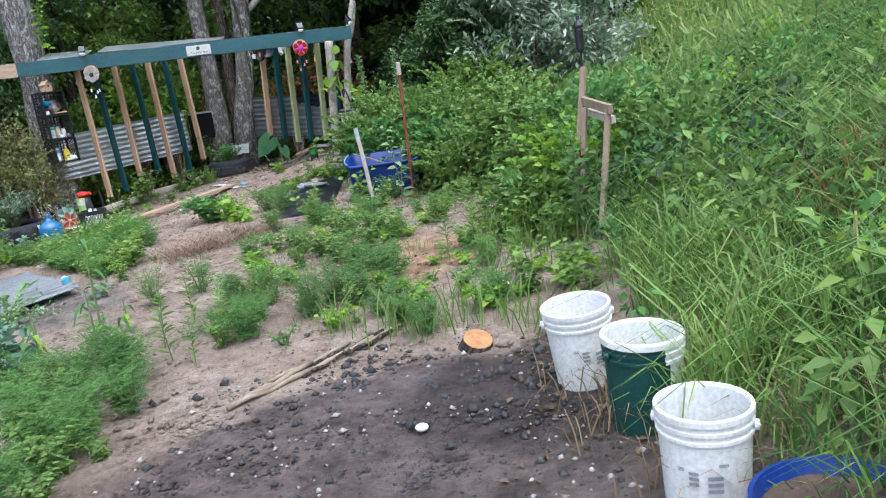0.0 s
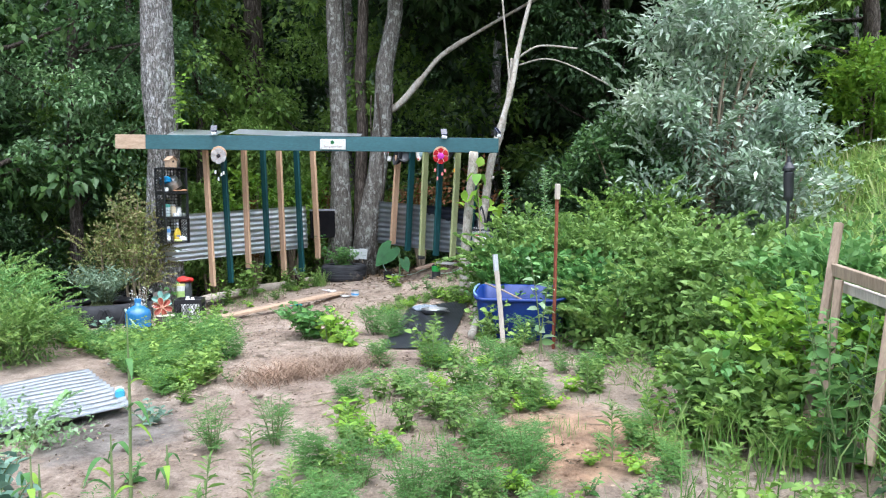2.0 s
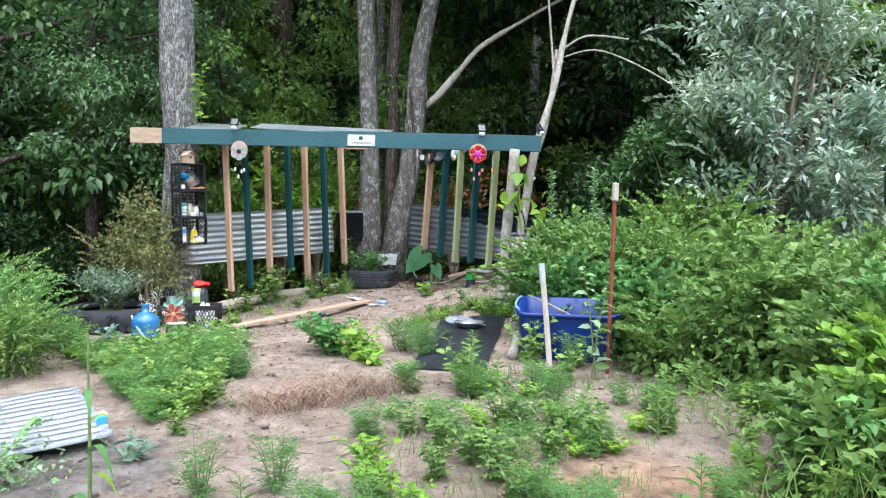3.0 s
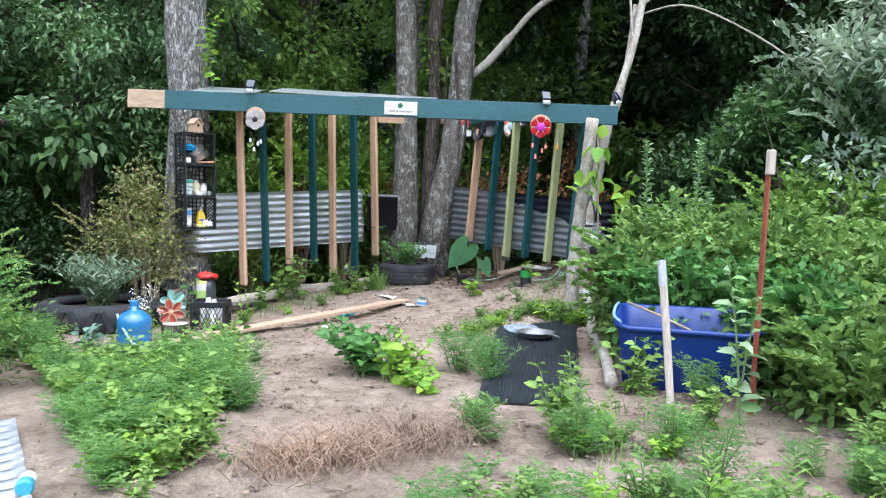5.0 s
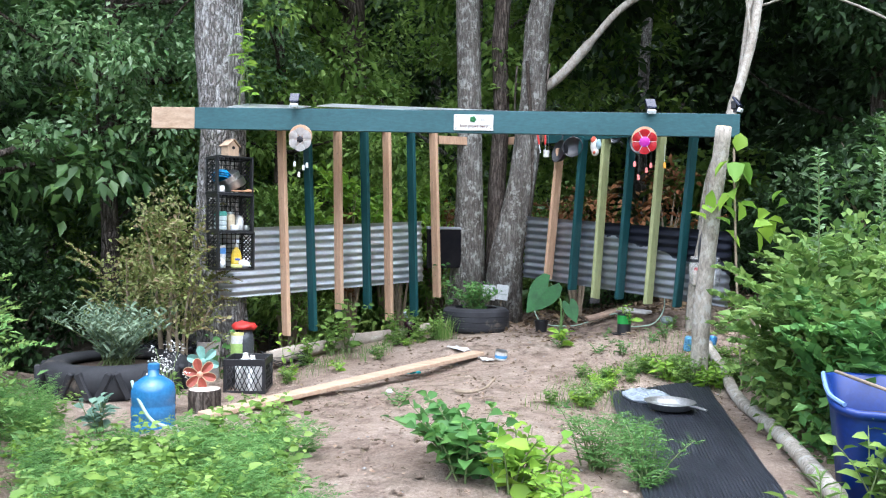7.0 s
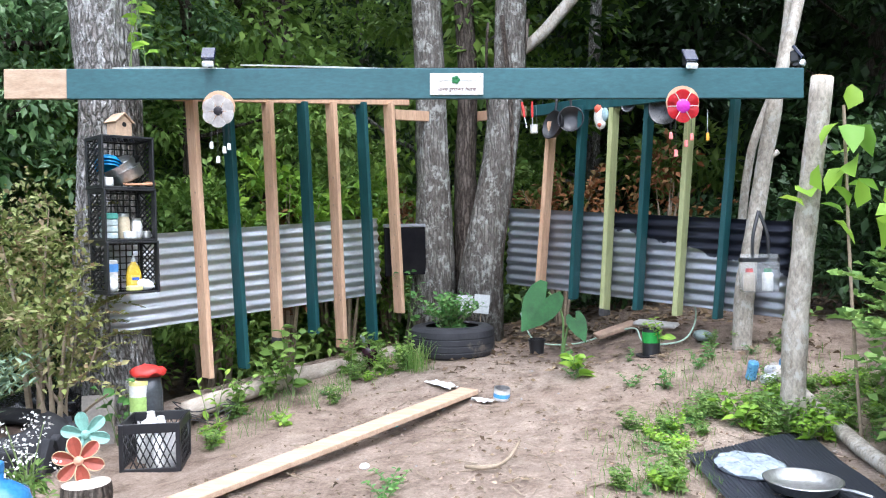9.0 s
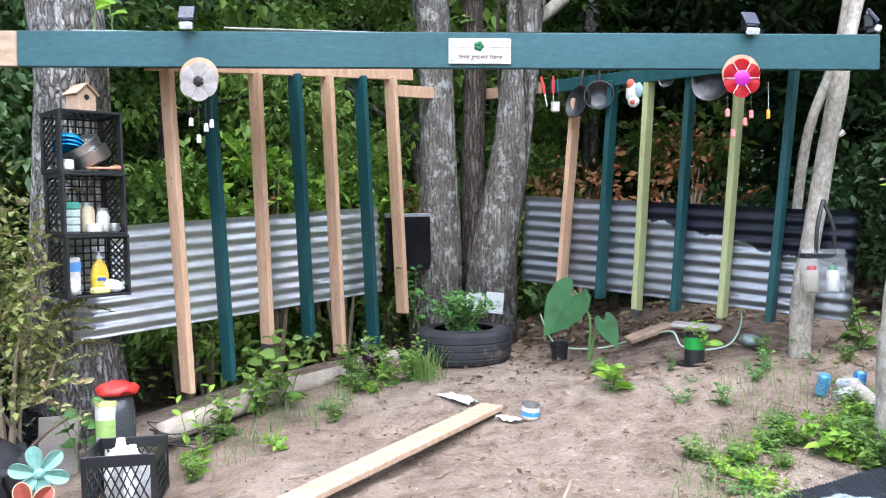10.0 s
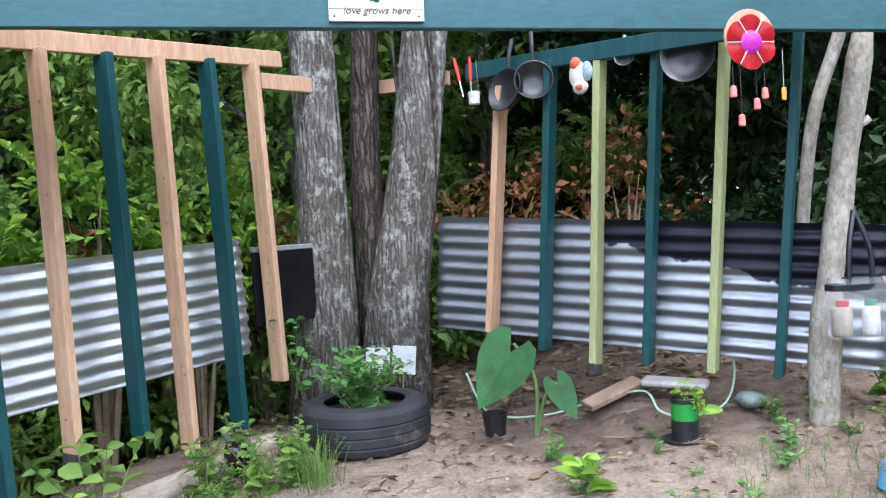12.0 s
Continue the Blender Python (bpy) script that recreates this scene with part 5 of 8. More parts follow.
for j in range(ny + 1):
    row = []
    for i in range(nx + 1):
        u, v = i / nx, j / ny
        a, b = Vector((-1.60, 8.42, 0)).lerp(Vector((-1.06, 8.50, 0)), u), Vector((-2.20, 10.96, 0)).lerp(Vector((-1.60, 11.40, 0)), u)
        p = a.lerp(b, v)
        row.append(bm.verts.new((p.x + 1.62, p.y - 9.75, ground_z(p.x, p.y) + 0.022 - 0.05 + 0.006 * (i % 2) + 0.012 * noise.noise((p.x * 3, p.y * 3, 1)))))
    grid.append(row)
for a, b in zip(grid, grid[1:]):
    for i in range(nx):
        bm.faces.new((a[i], a[i + 1], b[i + 1], b[i]))
bmesh.ops.solidify(bm, geom=bm.faces[:], thickness=0.008)
part("mat_body", bm, surface("mat_rubber", (0.045, 0.05, 0.064), (0.07, 0.077, 0.095), 4, 0.42, spec=0.5, stain=((0.1, 0.085, 0.07), 3, 0.66)), mat)
pan = thing("pan", "shallow steel pan on the black mat", "pan", (-1.76, 10.50, ground_z(-1.76, 10.5) + 0.032), -30)
part("dish", lathe(bmesh.new(), [(0.11, 0), (0.125, 0.008), (0.145, 0.042), (0.153, 0.045), (0.143, 0.047), (0.12, 0.012), (0.02, 0.009)], 36), M_STEEL, pan, smooth=True)
part("handle", tube(bmesh.new(), [(0.14, -0.01, 0.038), (0.2, -0.02, 0.045), (0.27, -0.03, 0.04)], 0.007, 8), M_STEEL, pan)
bm = lathe(bmesh.new(), [(0.15, 0.0), (0.155, 0.012), (0.135, 0.02), (0.11, 0.024), (0.08, 0.03), (0.04, 0.03), (0.01, 0.03)], 40)
for v in bm.verts:
    v.co.z += (0.012 * noise.noise(v.co * 26) + 0.008 * noise.noise(v.co * 60)) * (v.co.z > 0.005)
solid("clear_dish", bm, plain("clear_dish", (0.26, 0.3, 0.34), 0.12, spread=0.35), "crumpled clear plastic dish on the mat", "dish", T((-1.93, 10.76, ground_z(-1.93, 10.76) + 0.036)) @ pose(0, 0, 0, 4, 3, 0))
log = thing("log", "thin barked log edging the mat", "log", (-1.3, 10.3, 0))
pts = [Vector((x + 1.3, y - 10.3, ground_z(x, y) + 0.045)) for x, y in ((-1.66, 12.2), (-1.5, 11.6), (-1.38, 10.9), (-1.2, 10.2), (-1.08, 9.6), (-0.98, 9.05))]
part("stem", tube(bmesh.new(), spline(pts, 4), 0.04, 10, 0.2, 5), M_BARKPALE, log, smooth=True)

# ---- sheet of roofing on the ground, plank, hose, jug ----
bm = bmesh.new()
corrugated(bm, 1.9, 1.42, 0.118, 0.024, steps=30, seed=9)
ob = part("corrugated_sheet", bm, surface("zinc_sheet", (0.27, 0.29, 0.31), (0.36, 0.38, 0.4), 3, 0.4, 0.85, spec=0.5, strength=0.06, stain=((0.2, 0.19, 0.18), 4, 0.66)), smooth=True)
A_, B_, C_ = (Vector(gz(*p, 0.05)) for p in ((-3.66, 7.38), (-2.54, 6.50), (-4.88, 5.96)))
X_, Z_ = (C_ - A_).normalized(), (B_ - A_).normalized()
Y_ = Z_.cross(X_).normalized()
ob.matrix_basis = T(A_) @ Matrix((X_, Y_, Z_)).transposed().to_4x4()
tagged(ob, "pale corrugated roofing sheet lying on the soil", "sheet")
can = thing("drink_can", "crushed blue and white can on the roofing sheet", "can", (-2.78, 6.64, ground_z(-2.78, 6.64) + 0.085), 40, tilt=(90, 0))
part("can_body", lathe(bmesh.new(), [(0.025, -0.06), (0.032, -0.05), (0.03, 0.0), (0.032, 0.05), (0.026, 0.06)], 16), plain("can_blue", (0.1, 0.45, 0.65), 0.3, 0.3), can)
part("can_band", lathe(bmesh.new(), [(0.0325, -0.045), (0.031, 0.0), (0.0315, 0.01)], 16, caps=(False, False)), M_WHITE, can)

plank = thing("plank", "long bare pine plank lying on the path", "plank", (-3.95, 10.9, 0))
a, b = Vector((-4.54, 9.68, ground_z(-4.54, 9.68) + 0.032)), Vector((-3.54, 12.12, ground_z(-3.54, 12.12) + 0.032))
d = b - a
bm = box(bmesh.new(), d.length, 0.138, 0.032, T((a + b) / 2 - Vector((-3.95, 10.9, 0))) @ d.to_track_quat("X", "Z").to_matrix().to_4x4(), 0.004)
part("board", bm, M_PLANK, plank)

jug = thing("water_jug", "blue translucent water jug lying by the weeds", "jug", gz(-4.83, 9.56, -0.035))
M_JUG = surface("jug_blue", (0.025, 0.14, 0.32), (0.05, 0.2, 0.42), 3, 0.2, spec=0.6, strength=0.03)
part("bottle", lathe(bmesh.new(), [(0.12, 0), (0.135, 0.015), (0.135, 0.1), (0.13, 0.11), (0.135, 0.12), (0.135, 0.19), (0.13, 0.2), (0.135, 0.21), (0.135, 0.29), (0.12, 0.335), (0.06, 0.375), (0.033, 0.385), (0.033, 0.44), (0.028, 0.445)], 32), M_JUG, jug, smooth=True)
part("cap", lathe(bmesh.new(), [(0.036, 0.42), (0.036, 0.452), (0.03, 0.456)], 20), plain("cap_blue", (0.04, 0.18, 0.4)), jug)
hose = thing("hose", "pale green garden hose from jug to path", "hose", (-4.5, 9.3, 0))
pts = [(-4.93, 9.48, 0.14), (-4.85, 9.44, 0.06), (-4.68, 9.38, -0.06), (-4.45, 9.3, -0.07), (-4.1, 9.14, ground_z(-4.1, 9.14) + 0.02), (-3.9, 9.2, ground_z(-3.9, 9.2) + 0.015)]
part("tube", tube(bmesh.new(), spline([Vector(p) - Vector((-4.5, 9.3, 0)) for p in pts]), 0.01, 8), M_HOSE, hose, smooth=True)
hose = thing("hose", "pale green hose looping below the metal sheet", "hose", (-2.6, 13.2, 0))
pts = [gz(-3.42, 13.36, 0.3), gz(-3.3, 13.34, 0.08), gz(-3.0, 13.36, 0.02), gz(-2.75, 13.3, 0.03), gz(-2.52, 13.12, 0.1), gz(-2.46, 13.02, 0.05), gz(-2.34, 12.98, 0.02), gz(-2.16, 13.02, 0.02), gz(-2.08, 13.1, 0.12), gz(-2.1, 13.14, 0.3)]
part("tube", tube(bmesh.new(), spline([Vector(p) - Vector((-2.6, 13.2, 0)) for p in pts]), 0.006, 8), M_HOSE, hose, smooth=True)

# tractor tyre bed
tt = thing("tractor_tyre", "large old tractor tyre lying as a sage bed", "tyre", gz(-6.12, 10.57, -0.03))
prof = [(0.34, 0.02), (0.5, 0.0), (0.56, 0.05), (0.575, 0.14), (0.56, 0.24), (0.5, 0.285), (0.40, 0.275), (0.34, 0.25), (0.36, 0.22), (0.46, 0.24), (0.5, 0.14), (0.34, 0.05)]
part("carcass", lathe(bmesh.new(), prof, 48, caps=(False, False)), M_RUBBER, tt, smooth=True)
for i in range(26):
    a = 2 * math.pi * i / 26
    bm = box(bmesh.new(), 0.05, 0.05, 0.22, T((0.575 * math.cos(a), 0.575 * math.sin(a), 0.145)) @ pose(0, 0, 0, 0, 0, math.degrees(a)) @ pose(0, 0, 0, 24 * (1 if i % 2 else -1), 0, 0), 0.008)
    part("lug", bm, M_RUBBER, tt)
part("soil", lathe(bmesh.new(), [(0.42, 0.05), (0.42, 0.2), (0.05, 0.22)], 24), M_DIRT, tt)

# stump with pinwheel flowers
sp = thing("stump", "short upright log used as a stand", "stump", gz(-4.88, 10.12, -0.01))
part("trunk", lathe(bmesh.new(), [(0.115, 0), (0.111, 0.06), (0.114, 0.13), (0.108, 0.175)], 20), M_BARKDARK, sp)
part("cut_face", lathe(bmesh.new(), [(0.107, 0.1755), (0.1, 0.179)], 20), M_WEATHERED, sp)


def pinwheel(x, y, z, r, mat, mid, label, yaw, petals=6, edge=None):
    p = thing("garden_flower", label, "ornament", (x, y, z), yaw, "metal garden flowers", tilt=(-8, 0))
    for i in range(petals):
        a = 2 * math.pi * i / petals + 0.3
        bm = bmesh.new()
        c = bm.verts.new((0, -0.012, 0))
        rim = []
        for k in range(11):
            f = k / 10 * math.pi
            u, v = (1 - math.cos(f)) / 2, math.sin(f) * 0.26
            rim.append(((0.12 + 0.88 * u) * r, -0.012 - 0.02 * math.sin(f), v * r * (0.75 + 0.5 * u)))
        for k in range(9, 0, -1):
            f = k / 10 * math.pi
            u, v = (1 - math.cos(f)) / 2, math.sin(f) * 0.26
            rim.append(((0.12 + 0.88 * u) * r, -0.012 - 0.02 * math.sin(f), -v * r * (0.75 + 0.5 * u)))
        vs = [bm.verts.new(q) for q in rim]
        for k in range(len(vs)):
            bm.faces.new((c, vs[k], vs[(k + 1) % len(vs)])) if k not in (0, len(vs) - 1) or True else None
        bmesh.ops.transform(bm, matrix=pose(0, 0, 0, 0, math.degrees(a), 0), verts=bm.verts)
        bmesh.ops.solidify(bm, geom=bm.faces[:], thickness=0.003)
        pet = part("petal", bm, mat, p)
        if edge:
            em = tube(bmesh.new(), rim + rim[:1], 0.0028, 5)
            bmesh.ops.transform(em, matrix=pose(0, -0.001, 0, 0, math.degrees(a), 0), verts=em.verts)
            part("petal_rim", em, edge, pet, "pale painted petal edge")
    part("centre", lathe(bmesh.new(), [(r * 0.2, 0), (r * 0.18, 0.012), (r * 0.08, 0.02)], 16, pose(0, -0.014, 0, 90, 0, 0)), mid, p)
    part("stake", tube(bmesh.new(), [(0, 0.002, 0), (0, 0.01, ground_z(x, y) - z - 0.02)], 0.005, 6), M_STEEL, p)
    return p


M_PETALRED = plain("petal_rust", (0.3, 0.07, 0.045), 0.5)
M_PETALMINT = plain("petal_mint", (0.2, 0.38, 0.32), 0.5)
pinwheel(-4.96, 10.165, 0.073, 0.115, M_PETALRED, plain("petal_heart", (0.6, 0.3, 0.2)), "rust red metal garden flower on a stake", 40, edge=plain("petal_edge", (0.5, 0.36, 0.22), 0.5))
pinwheel(-5.17, 10.46, 0.11, 0.12, M_PETALMINT, M_PETALMINT, "mint green metal garden flower on a stake", 40)


# ---- milk crates ----
def crate(name_label, m, mat=M_BLACKPLASTIC, group=""):
    """Open lattice crate, 0.33 square and 0.28 deep, opening upwards."""
    c = new("milk_crate")
    c.matrix_basis = m
    tagged(c, name_label, "crate", group)
    w, h, t = 0.33, 0.28, 0.012
    for k in range(4):
        R = pose(0, 0, 0, 0, 0, 90 * k)
        bm = bmesh.new()
        for z0, hh in ((0.0, 0.03), (h - 0.055, 0.055)):
            box(bm, w - 0.001 * k, t, hh, R @ T((0, -w / 2 + t / 2, z0 + hh / 2)), 0.002)
        for s in (-1, 1):
            box(bm, 0.024, 0.013, h - 0.004, R @ T((s * (w / 2 - 0.0125), -w / 2 + t / 2 - 0.001, h / 2)), 0.002)
        panel = part("side_panel", bm, mat, c)
        for i in range(9):
            x = -w / 2 + 0.02 + i * (w - 0.04) / 8
            for s in (-1, 1):
                x1 = x + s * 0.09
                if abs(x1) < w / 2:
                    a, b = Vector((x, -w / 2 + t / 2 + 0.001 * s, 0.03)), Vector((x1, -w / 2 + t / 2 + 0.001 * s, h - 0.055))
                    v = b - a
                    part("slat", box(bmesh.new(), 0.008, 0.006, v.length, R @ T((a + b) / 2) @ v.to_track_quat("Z", "Y").to_matrix().to_4x4()), mat, panel)
    grid = part("bottom_rim", box(bmesh.new(), w - 0.03, 0.01, 0.008, T((0, w / 2 - 0.02, 0.006))), mat, c)
    for i in range(8):
        x = -w / 2 + 0.02 + i * (w - 0.04) / 7
        part("slat", box(bmesh.new(), 0.008, w - 0.02, 0.006, T((x, 0, 0.006))), mat, grid)
        part("slat", box(bmesh.new(), w - 0.02, 0.008, 0.006, T((0, x, 0.0065))), mat, grid)
    return c


CY = 60.0
CF = Vector((-5.51, 11.31, 0))           # middle of the stack's front
CN = Vector((math.sin(radians(CY)), -math.cos(radians(CY)), 0))
CX = Vector((math.cos(radians(CY)), math.sin(radians(CY)), 0))
for k in range(3):
    base = CF - CN * 0.28 + Vector((0.01 * (1 - k), 0, 0.765 + 0.165 + 0.331 * k))
    crate("black plastic milk crate used as a shelf on the tree", T(base) @ pose(0, 0, 0, 0, 0, CY) @ pose(0, 0, 0, 90, 0, 0), group="crates on the tree")


def shelf(k, u, v):
    """A place in crate k of the stack: u to the side, v inwards from the front."""
    return CF - CN * v + CX * u + Vector((0, 0, 0.765 + 0.0145 + 0.331 * k))


def jar(k, u, v, r, h, mat, lid_mat, label, neck=0.7):
    j = thing("jar", label, "jar", shelf(k, u, v), CY, "jars in the crates")
    part("body", lathe(bmesh.new(), [(r * 0.9, 0), (r, 0.006), (r, h * 0.72), (r * neck, h * 0.86), (r * neck, h * 0.9)], 20), mat, j, smooth=True)
    part("lid", lathe(bmesh.new(), [(r * neck * 1.06, h * 0.89), (r * neck * 1.06, h), (r * neck * 0.95, h + 0.003)], 20), lid_mat, j)
    return j


M_CREAM = plain("cream_powder", (0.62, 0.52, 0.36), 0.4)
jar(1, 0.0, 0.12, 0.037, 0.16, M_CREAM, M_STEEL, "glass jar of tan powder with metal lid", 0.8)
jar(1, 0.085, 0.13, 0.035, 0.13, M_WHITEPL, M_STEEL, "white jar with grey metal lid", 0.8)
jar(1, 0.015, 0.06, 0.042, 0.045, M_WHITEPL, M_WHITEPL, "low white plastic tub", 0.98)
jar(1, 0.12, 0.06, 0.025, 0.045, M_STEEL, M_STEEL, "small steel cup in the crate", 0.98)
for i in range(4):
    r_ = solid("food_box", box(bmesh.new(), 0.085, 0.09, 0.04, None, 0.008, True), plain("clear_box", (0.5, 0.58, 0.58), 0.15) if i < 3 else plain("box_green", (0.1, 0.35, 0.28), 0.4), "stacked clear plastic food box" if i < 3 else "green lidded plastic food box", "box", T(shelf(1, -0.1, 0.11) + Vector((0, 0, 0.0415 * i))) @ pose(0, 0, 0, 0, 0, CY + 3 * i), group="food boxes")
bm = bmesh.new()
bmesh.ops.create_icosphere(bm, subdivisions=3, radius=0.06)
for v in bm.verts:
    v.co = Vector((v.co.x * 0.8, v.co.y * 0.7, v.co.z * 1.3 + 0.075)) * (1 + 0.25 * noise.noise(v.co * 22))
solid("plastic_bag", bm, M_WHITEPL, "crumpled white plastic bag in the crate", "bag", T(shelf(1, 0.02, 0.21)), True)
# top crate: bowls, pans, spoons
M_BLUEBOWL = plain("bowl_blue", (0.02, 0.3, 0.62), 0.35)
for i in range(3):
    solid("bowl", lathe(bmesh.new(), [(0.03, 0), (0.055, 0.012), (0.082, 0.05), (0.08, 0.051), (0.052, 0.016), (0.02, 0.005)], 24), M_BLUEBOWL, "bright blue plastic bowl stacked in the crate", "bowl", T(shelf(2, -0.075, 0.14) + Vector((0, 0, 0.15 + 0.02 * i))) @ pose(0, 0, 0, 0, 0, CY) @ pose(0, 0, 0, 160, 12, 0), True, "blue bowls")
for i, (u, r, hh, ry) in enumerate(((0.055, 0.105, 0.07, -28), (0.01, 0.10, 0.05, -34))):
    p_ = thing("saucepan", "steel saucepan lying tilted in the crate", "pan", shelf(2, u, 0.15) + Vector((0, 0, 0.05 + 0.055 * i)), CY, "steel pans", tilt=(0, ry))
    part("body", lathe(bmesh.new(), [(r * 0.93, 0), (r, 0.01), (r, hh), (r * 1.04, hh + 0.003), (r * 0.97, hh + 0.001), (r * 0.95, 0.012), (r * 0.3, 0.006)], 32), M_STEEL, p_, smooth=True)
solid("steel_plate", lathe(bmesh.new(), [(0.11, 0), (0.112, 0.006), (0.06, 0.02), (0.01, 0.026)], 30), M_STEEL, "steel plate leaning on the pans", "plate", T(shelf(2, 0.0, 0.18) + Vector((0, 0, 0.13))) @ pose(0, 0, 0, 0, 0, CY) @ pose(0, 0, 0, 20, -42, 0), True)
for i in range(3):
    solid("wooden_spoon", tube(bmesh.new(), [(-0.09, 0, 0.0), (0.03, 0.0, 0.004), (0.075, 0, 0.008), (0.10, 0.0, 0.012)], [0.006, 0.006, 0.014, 0.01], 8), plain("spoon_wood", (0.42, 0.22, 0.12), 0.6), "brown wooden spoon on the crate shelf", "spoon", T(shelf(2, 0.07, 0.03 + 0.022 * i) + Vector((0, 0, 0.01 + 0.003 * i))) @ pose(0, 0, 0, 0, 0, CY + 4 * i - 3), True, "wooden spoons")
jar(2, -0.12, 0.04, 0.028, 0.05, M_WHITEPL, M_WHITEPL, "small white pot in the crate", 0.9)
# bottom crate: soap bottle, carton, sponge
so = thing("soap_bottle", "yellow dish soap bottle with a blue label", "bottle", shelf(0, 0.045, 0.10), CY)
part("body", loft(bmesh.new(), [[(x * f, y * f, z) for x, y in rounded(0.095, 0.05, 0.02)] for z, f in ((0, 0.92), (0.01, 1), (0.10, 1.0), (0.15, 0.75), (0.175, 0.35), (0.185, 0.3))], True, True), plain("soap_yellow", (0.72, 0.5, 0.05), 0.25), so, smooth=True)
part("label", box(bmesh.new(), 0.06, 0.002, 0.055, T((0, -0.0265, 0.07)), 0), plain("soap_label", (0.75, 0.55, 0.12), 0.4), so, "orange and blue label")
part("label_mark", box(bmesh.new(), 0.045, 0.002, 0.018, T((0, -0.0285, 0.075)), 0), plain("soap_mark", (0.05, 0.12, 0.5), 0.4), so)
part("cap", lathe(bmesh.new(), [(0.014, 0.184), (0.014, 0.2), (0.007, 0.205), (0.006, 0.225)], 14), M_WHITEPL, so)
ca = thing("carton", "tall white and blue carton in the crate", "carton", shelf(0, -0.10, 0.09), CY + 6)
part("box", box(bmesh.new(), 0.06, 0.06, 0.2, None, 0.004, True), M_WHITE, ca)
part("band", box(bmesh.new(), 0.062, 0.062, 0.05, T((0, 0, 0.15))), plain("carton_blue", (0.12, 0.32, 0.7), 0.5), ca)
solid("sponge", box(bmesh.new(), 0.09, 0.06, 0.035, None, 0.008, True), plain("sponge_yellow", (0.66, 0.66, 0.25), 0.9), "yellow kitchen sponge in the crate", "sponge", T(shelf(0, 0.02, 0.035)) @ pose(0, 0, 0, 0, 0, CY + 8))
bm = bmesh.new()
bmesh.ops.create_icosphere(bm, subdivisions=3, radius=0.045)
for v in bm.verts:
    v.co = Vector((v.co.x * 1.3, v.co.y * 0.8, v.co.z * 0.8 + 0.034)) * (1 + 0.3 * noise.noise(v.co * 30))
solid("cloth", bm, plain("cloth_white", (0.7, 0.71, 0.72), 0.9), "crumpled white dish cloth", "cloth", T(shelf(0, 0.1, 0.05)), True)
bm = bmesh.new()
bmesh.ops.create_icosphere(bm, subdivisions=3, radius=0.04)
for v in bm.verts:
    v.co = Vector((v.co.x * 1.0, v.co.y * 0.7, v.co.z * 1.2 + 0.045)) * (1 + 0.3 * noise.noise(v.co * 26))
solid("cloth", bm, plain("cloth_white", (0.7, 0.71, 0.72), 0.9), "balled white rag in the crate", "cloth", T(shelf(0, -0.12, 0.035)), True)

# birdhouse on the crates
bh = thing("birdhouse", "small plain wooden birdhouse on the crate stack", "birdhouse", CF - CN * 0.12 + Vector((-0.015, 0, 1.762)), CY + 12)
M_BIRD = plain("birdhouse_wood", (0.52, 0.36, 0.24), 0.7)
bm = bmesh.new()
vs = [[bm.verts.new((x, y, z)) for x, z in ((-0.055, 0), (0.055, 0), (0.055, 0.085), (0, 0.135), (-0.055, 0.085))] for y in (-0.05, 0.05)]
bm.faces.new(vs[0]); bm.faces.new(vs[1][::-1])
for i in range(5):
    bm.faces.new((vs[0][i], vs[1][i], vs[1][(i + 1) % 5], vs[0][(i + 1) % 5]))
part("body", bm, M_BIRD, bh)
for s in (-1, 1):
    bm = box(bmesh.new(), 0.092, 0.125, 0.008, T((s * 0.034, 0, 0.118)) @ pose(0, 0, 0, 0, s * 42, 0), 0.001)
    part("roof_board", bm, M_BIRD, bh)
part("entrance", lathe(bmesh.new(), [(0.015, 0), (0.015, 0.002)], 16, pose(0, -0.0505, 0.075, 90, 0, 0)), plain("dark_hole", (0.01, 0.01, 0.01), 0.9), bh)

# low crate with jugs, canister and red cloth beside it
LC = (-5.13, 10.98, ground_z(-5.13, 10.98) - 0.01)
crate("black milk crate with white jugs on the ground", T(LC) @ pose(0, 0, 0, 0, 0, 24))
for i, (dx, dy) in enumerate(((-0.06, 0.04), (0.07, -0.05))):
    j = thing("milk_jug", "white plastic milk jug standing in the crate", "jug", (LC[0] + dx, LC[1] + dy, LC[2] + 0.012), 20 + 50 * i, "milk jugs")
    part("body", loft(bmesh.new(), [[(x * f, y * f, z) for x, y in rounded(0.148, 0.148, 0.04)] for z, f in ((0, 0.92), (0.01, 1), (0.19, 1.0), (0.235, 0.6), (0.25, 0.3), (0.27, 0.28))], True, True), M_WHITEPL, j, smooth=True)
    part("cap", lathe(bmesh.new(), [(0.022, 0.265), (0.022, 0.285), (0.018, 0.288)], 16), M_WHITE, j)
cn = thing("canister", "green and white printed canister", "canister", (-5.40, 11.20, ground_z(-5.4, 11.2) - 0.005), 10)
part("body", lathe(bmesh.new(), [(0.058, 0), (0.06, 0.004), (0.06, 0.41), (0.057, 0.415)], 24), M_WHITE, cn)
part("band", lathe(bmesh.new(), [(0.0608, 0.24), (0.0608, 0.33)], 24, caps=(False, False)), plain("canister_green", (0.35, 0.5, 0.15), 0.5), cn)
part("lid", lathe(bmesh.new(), [(0.062, 0.4), (0.062, 0.422), (0.055, 0.426)], 24), plain("canister_lid", (0.7, 0.68, 0.25), 0.5), cn)
pb = thing("pot", "dark glass pot with red lid beside the tree", "pot", (-5.38, 11.26, ground_z(-5.38, 11.26) - 0.01))
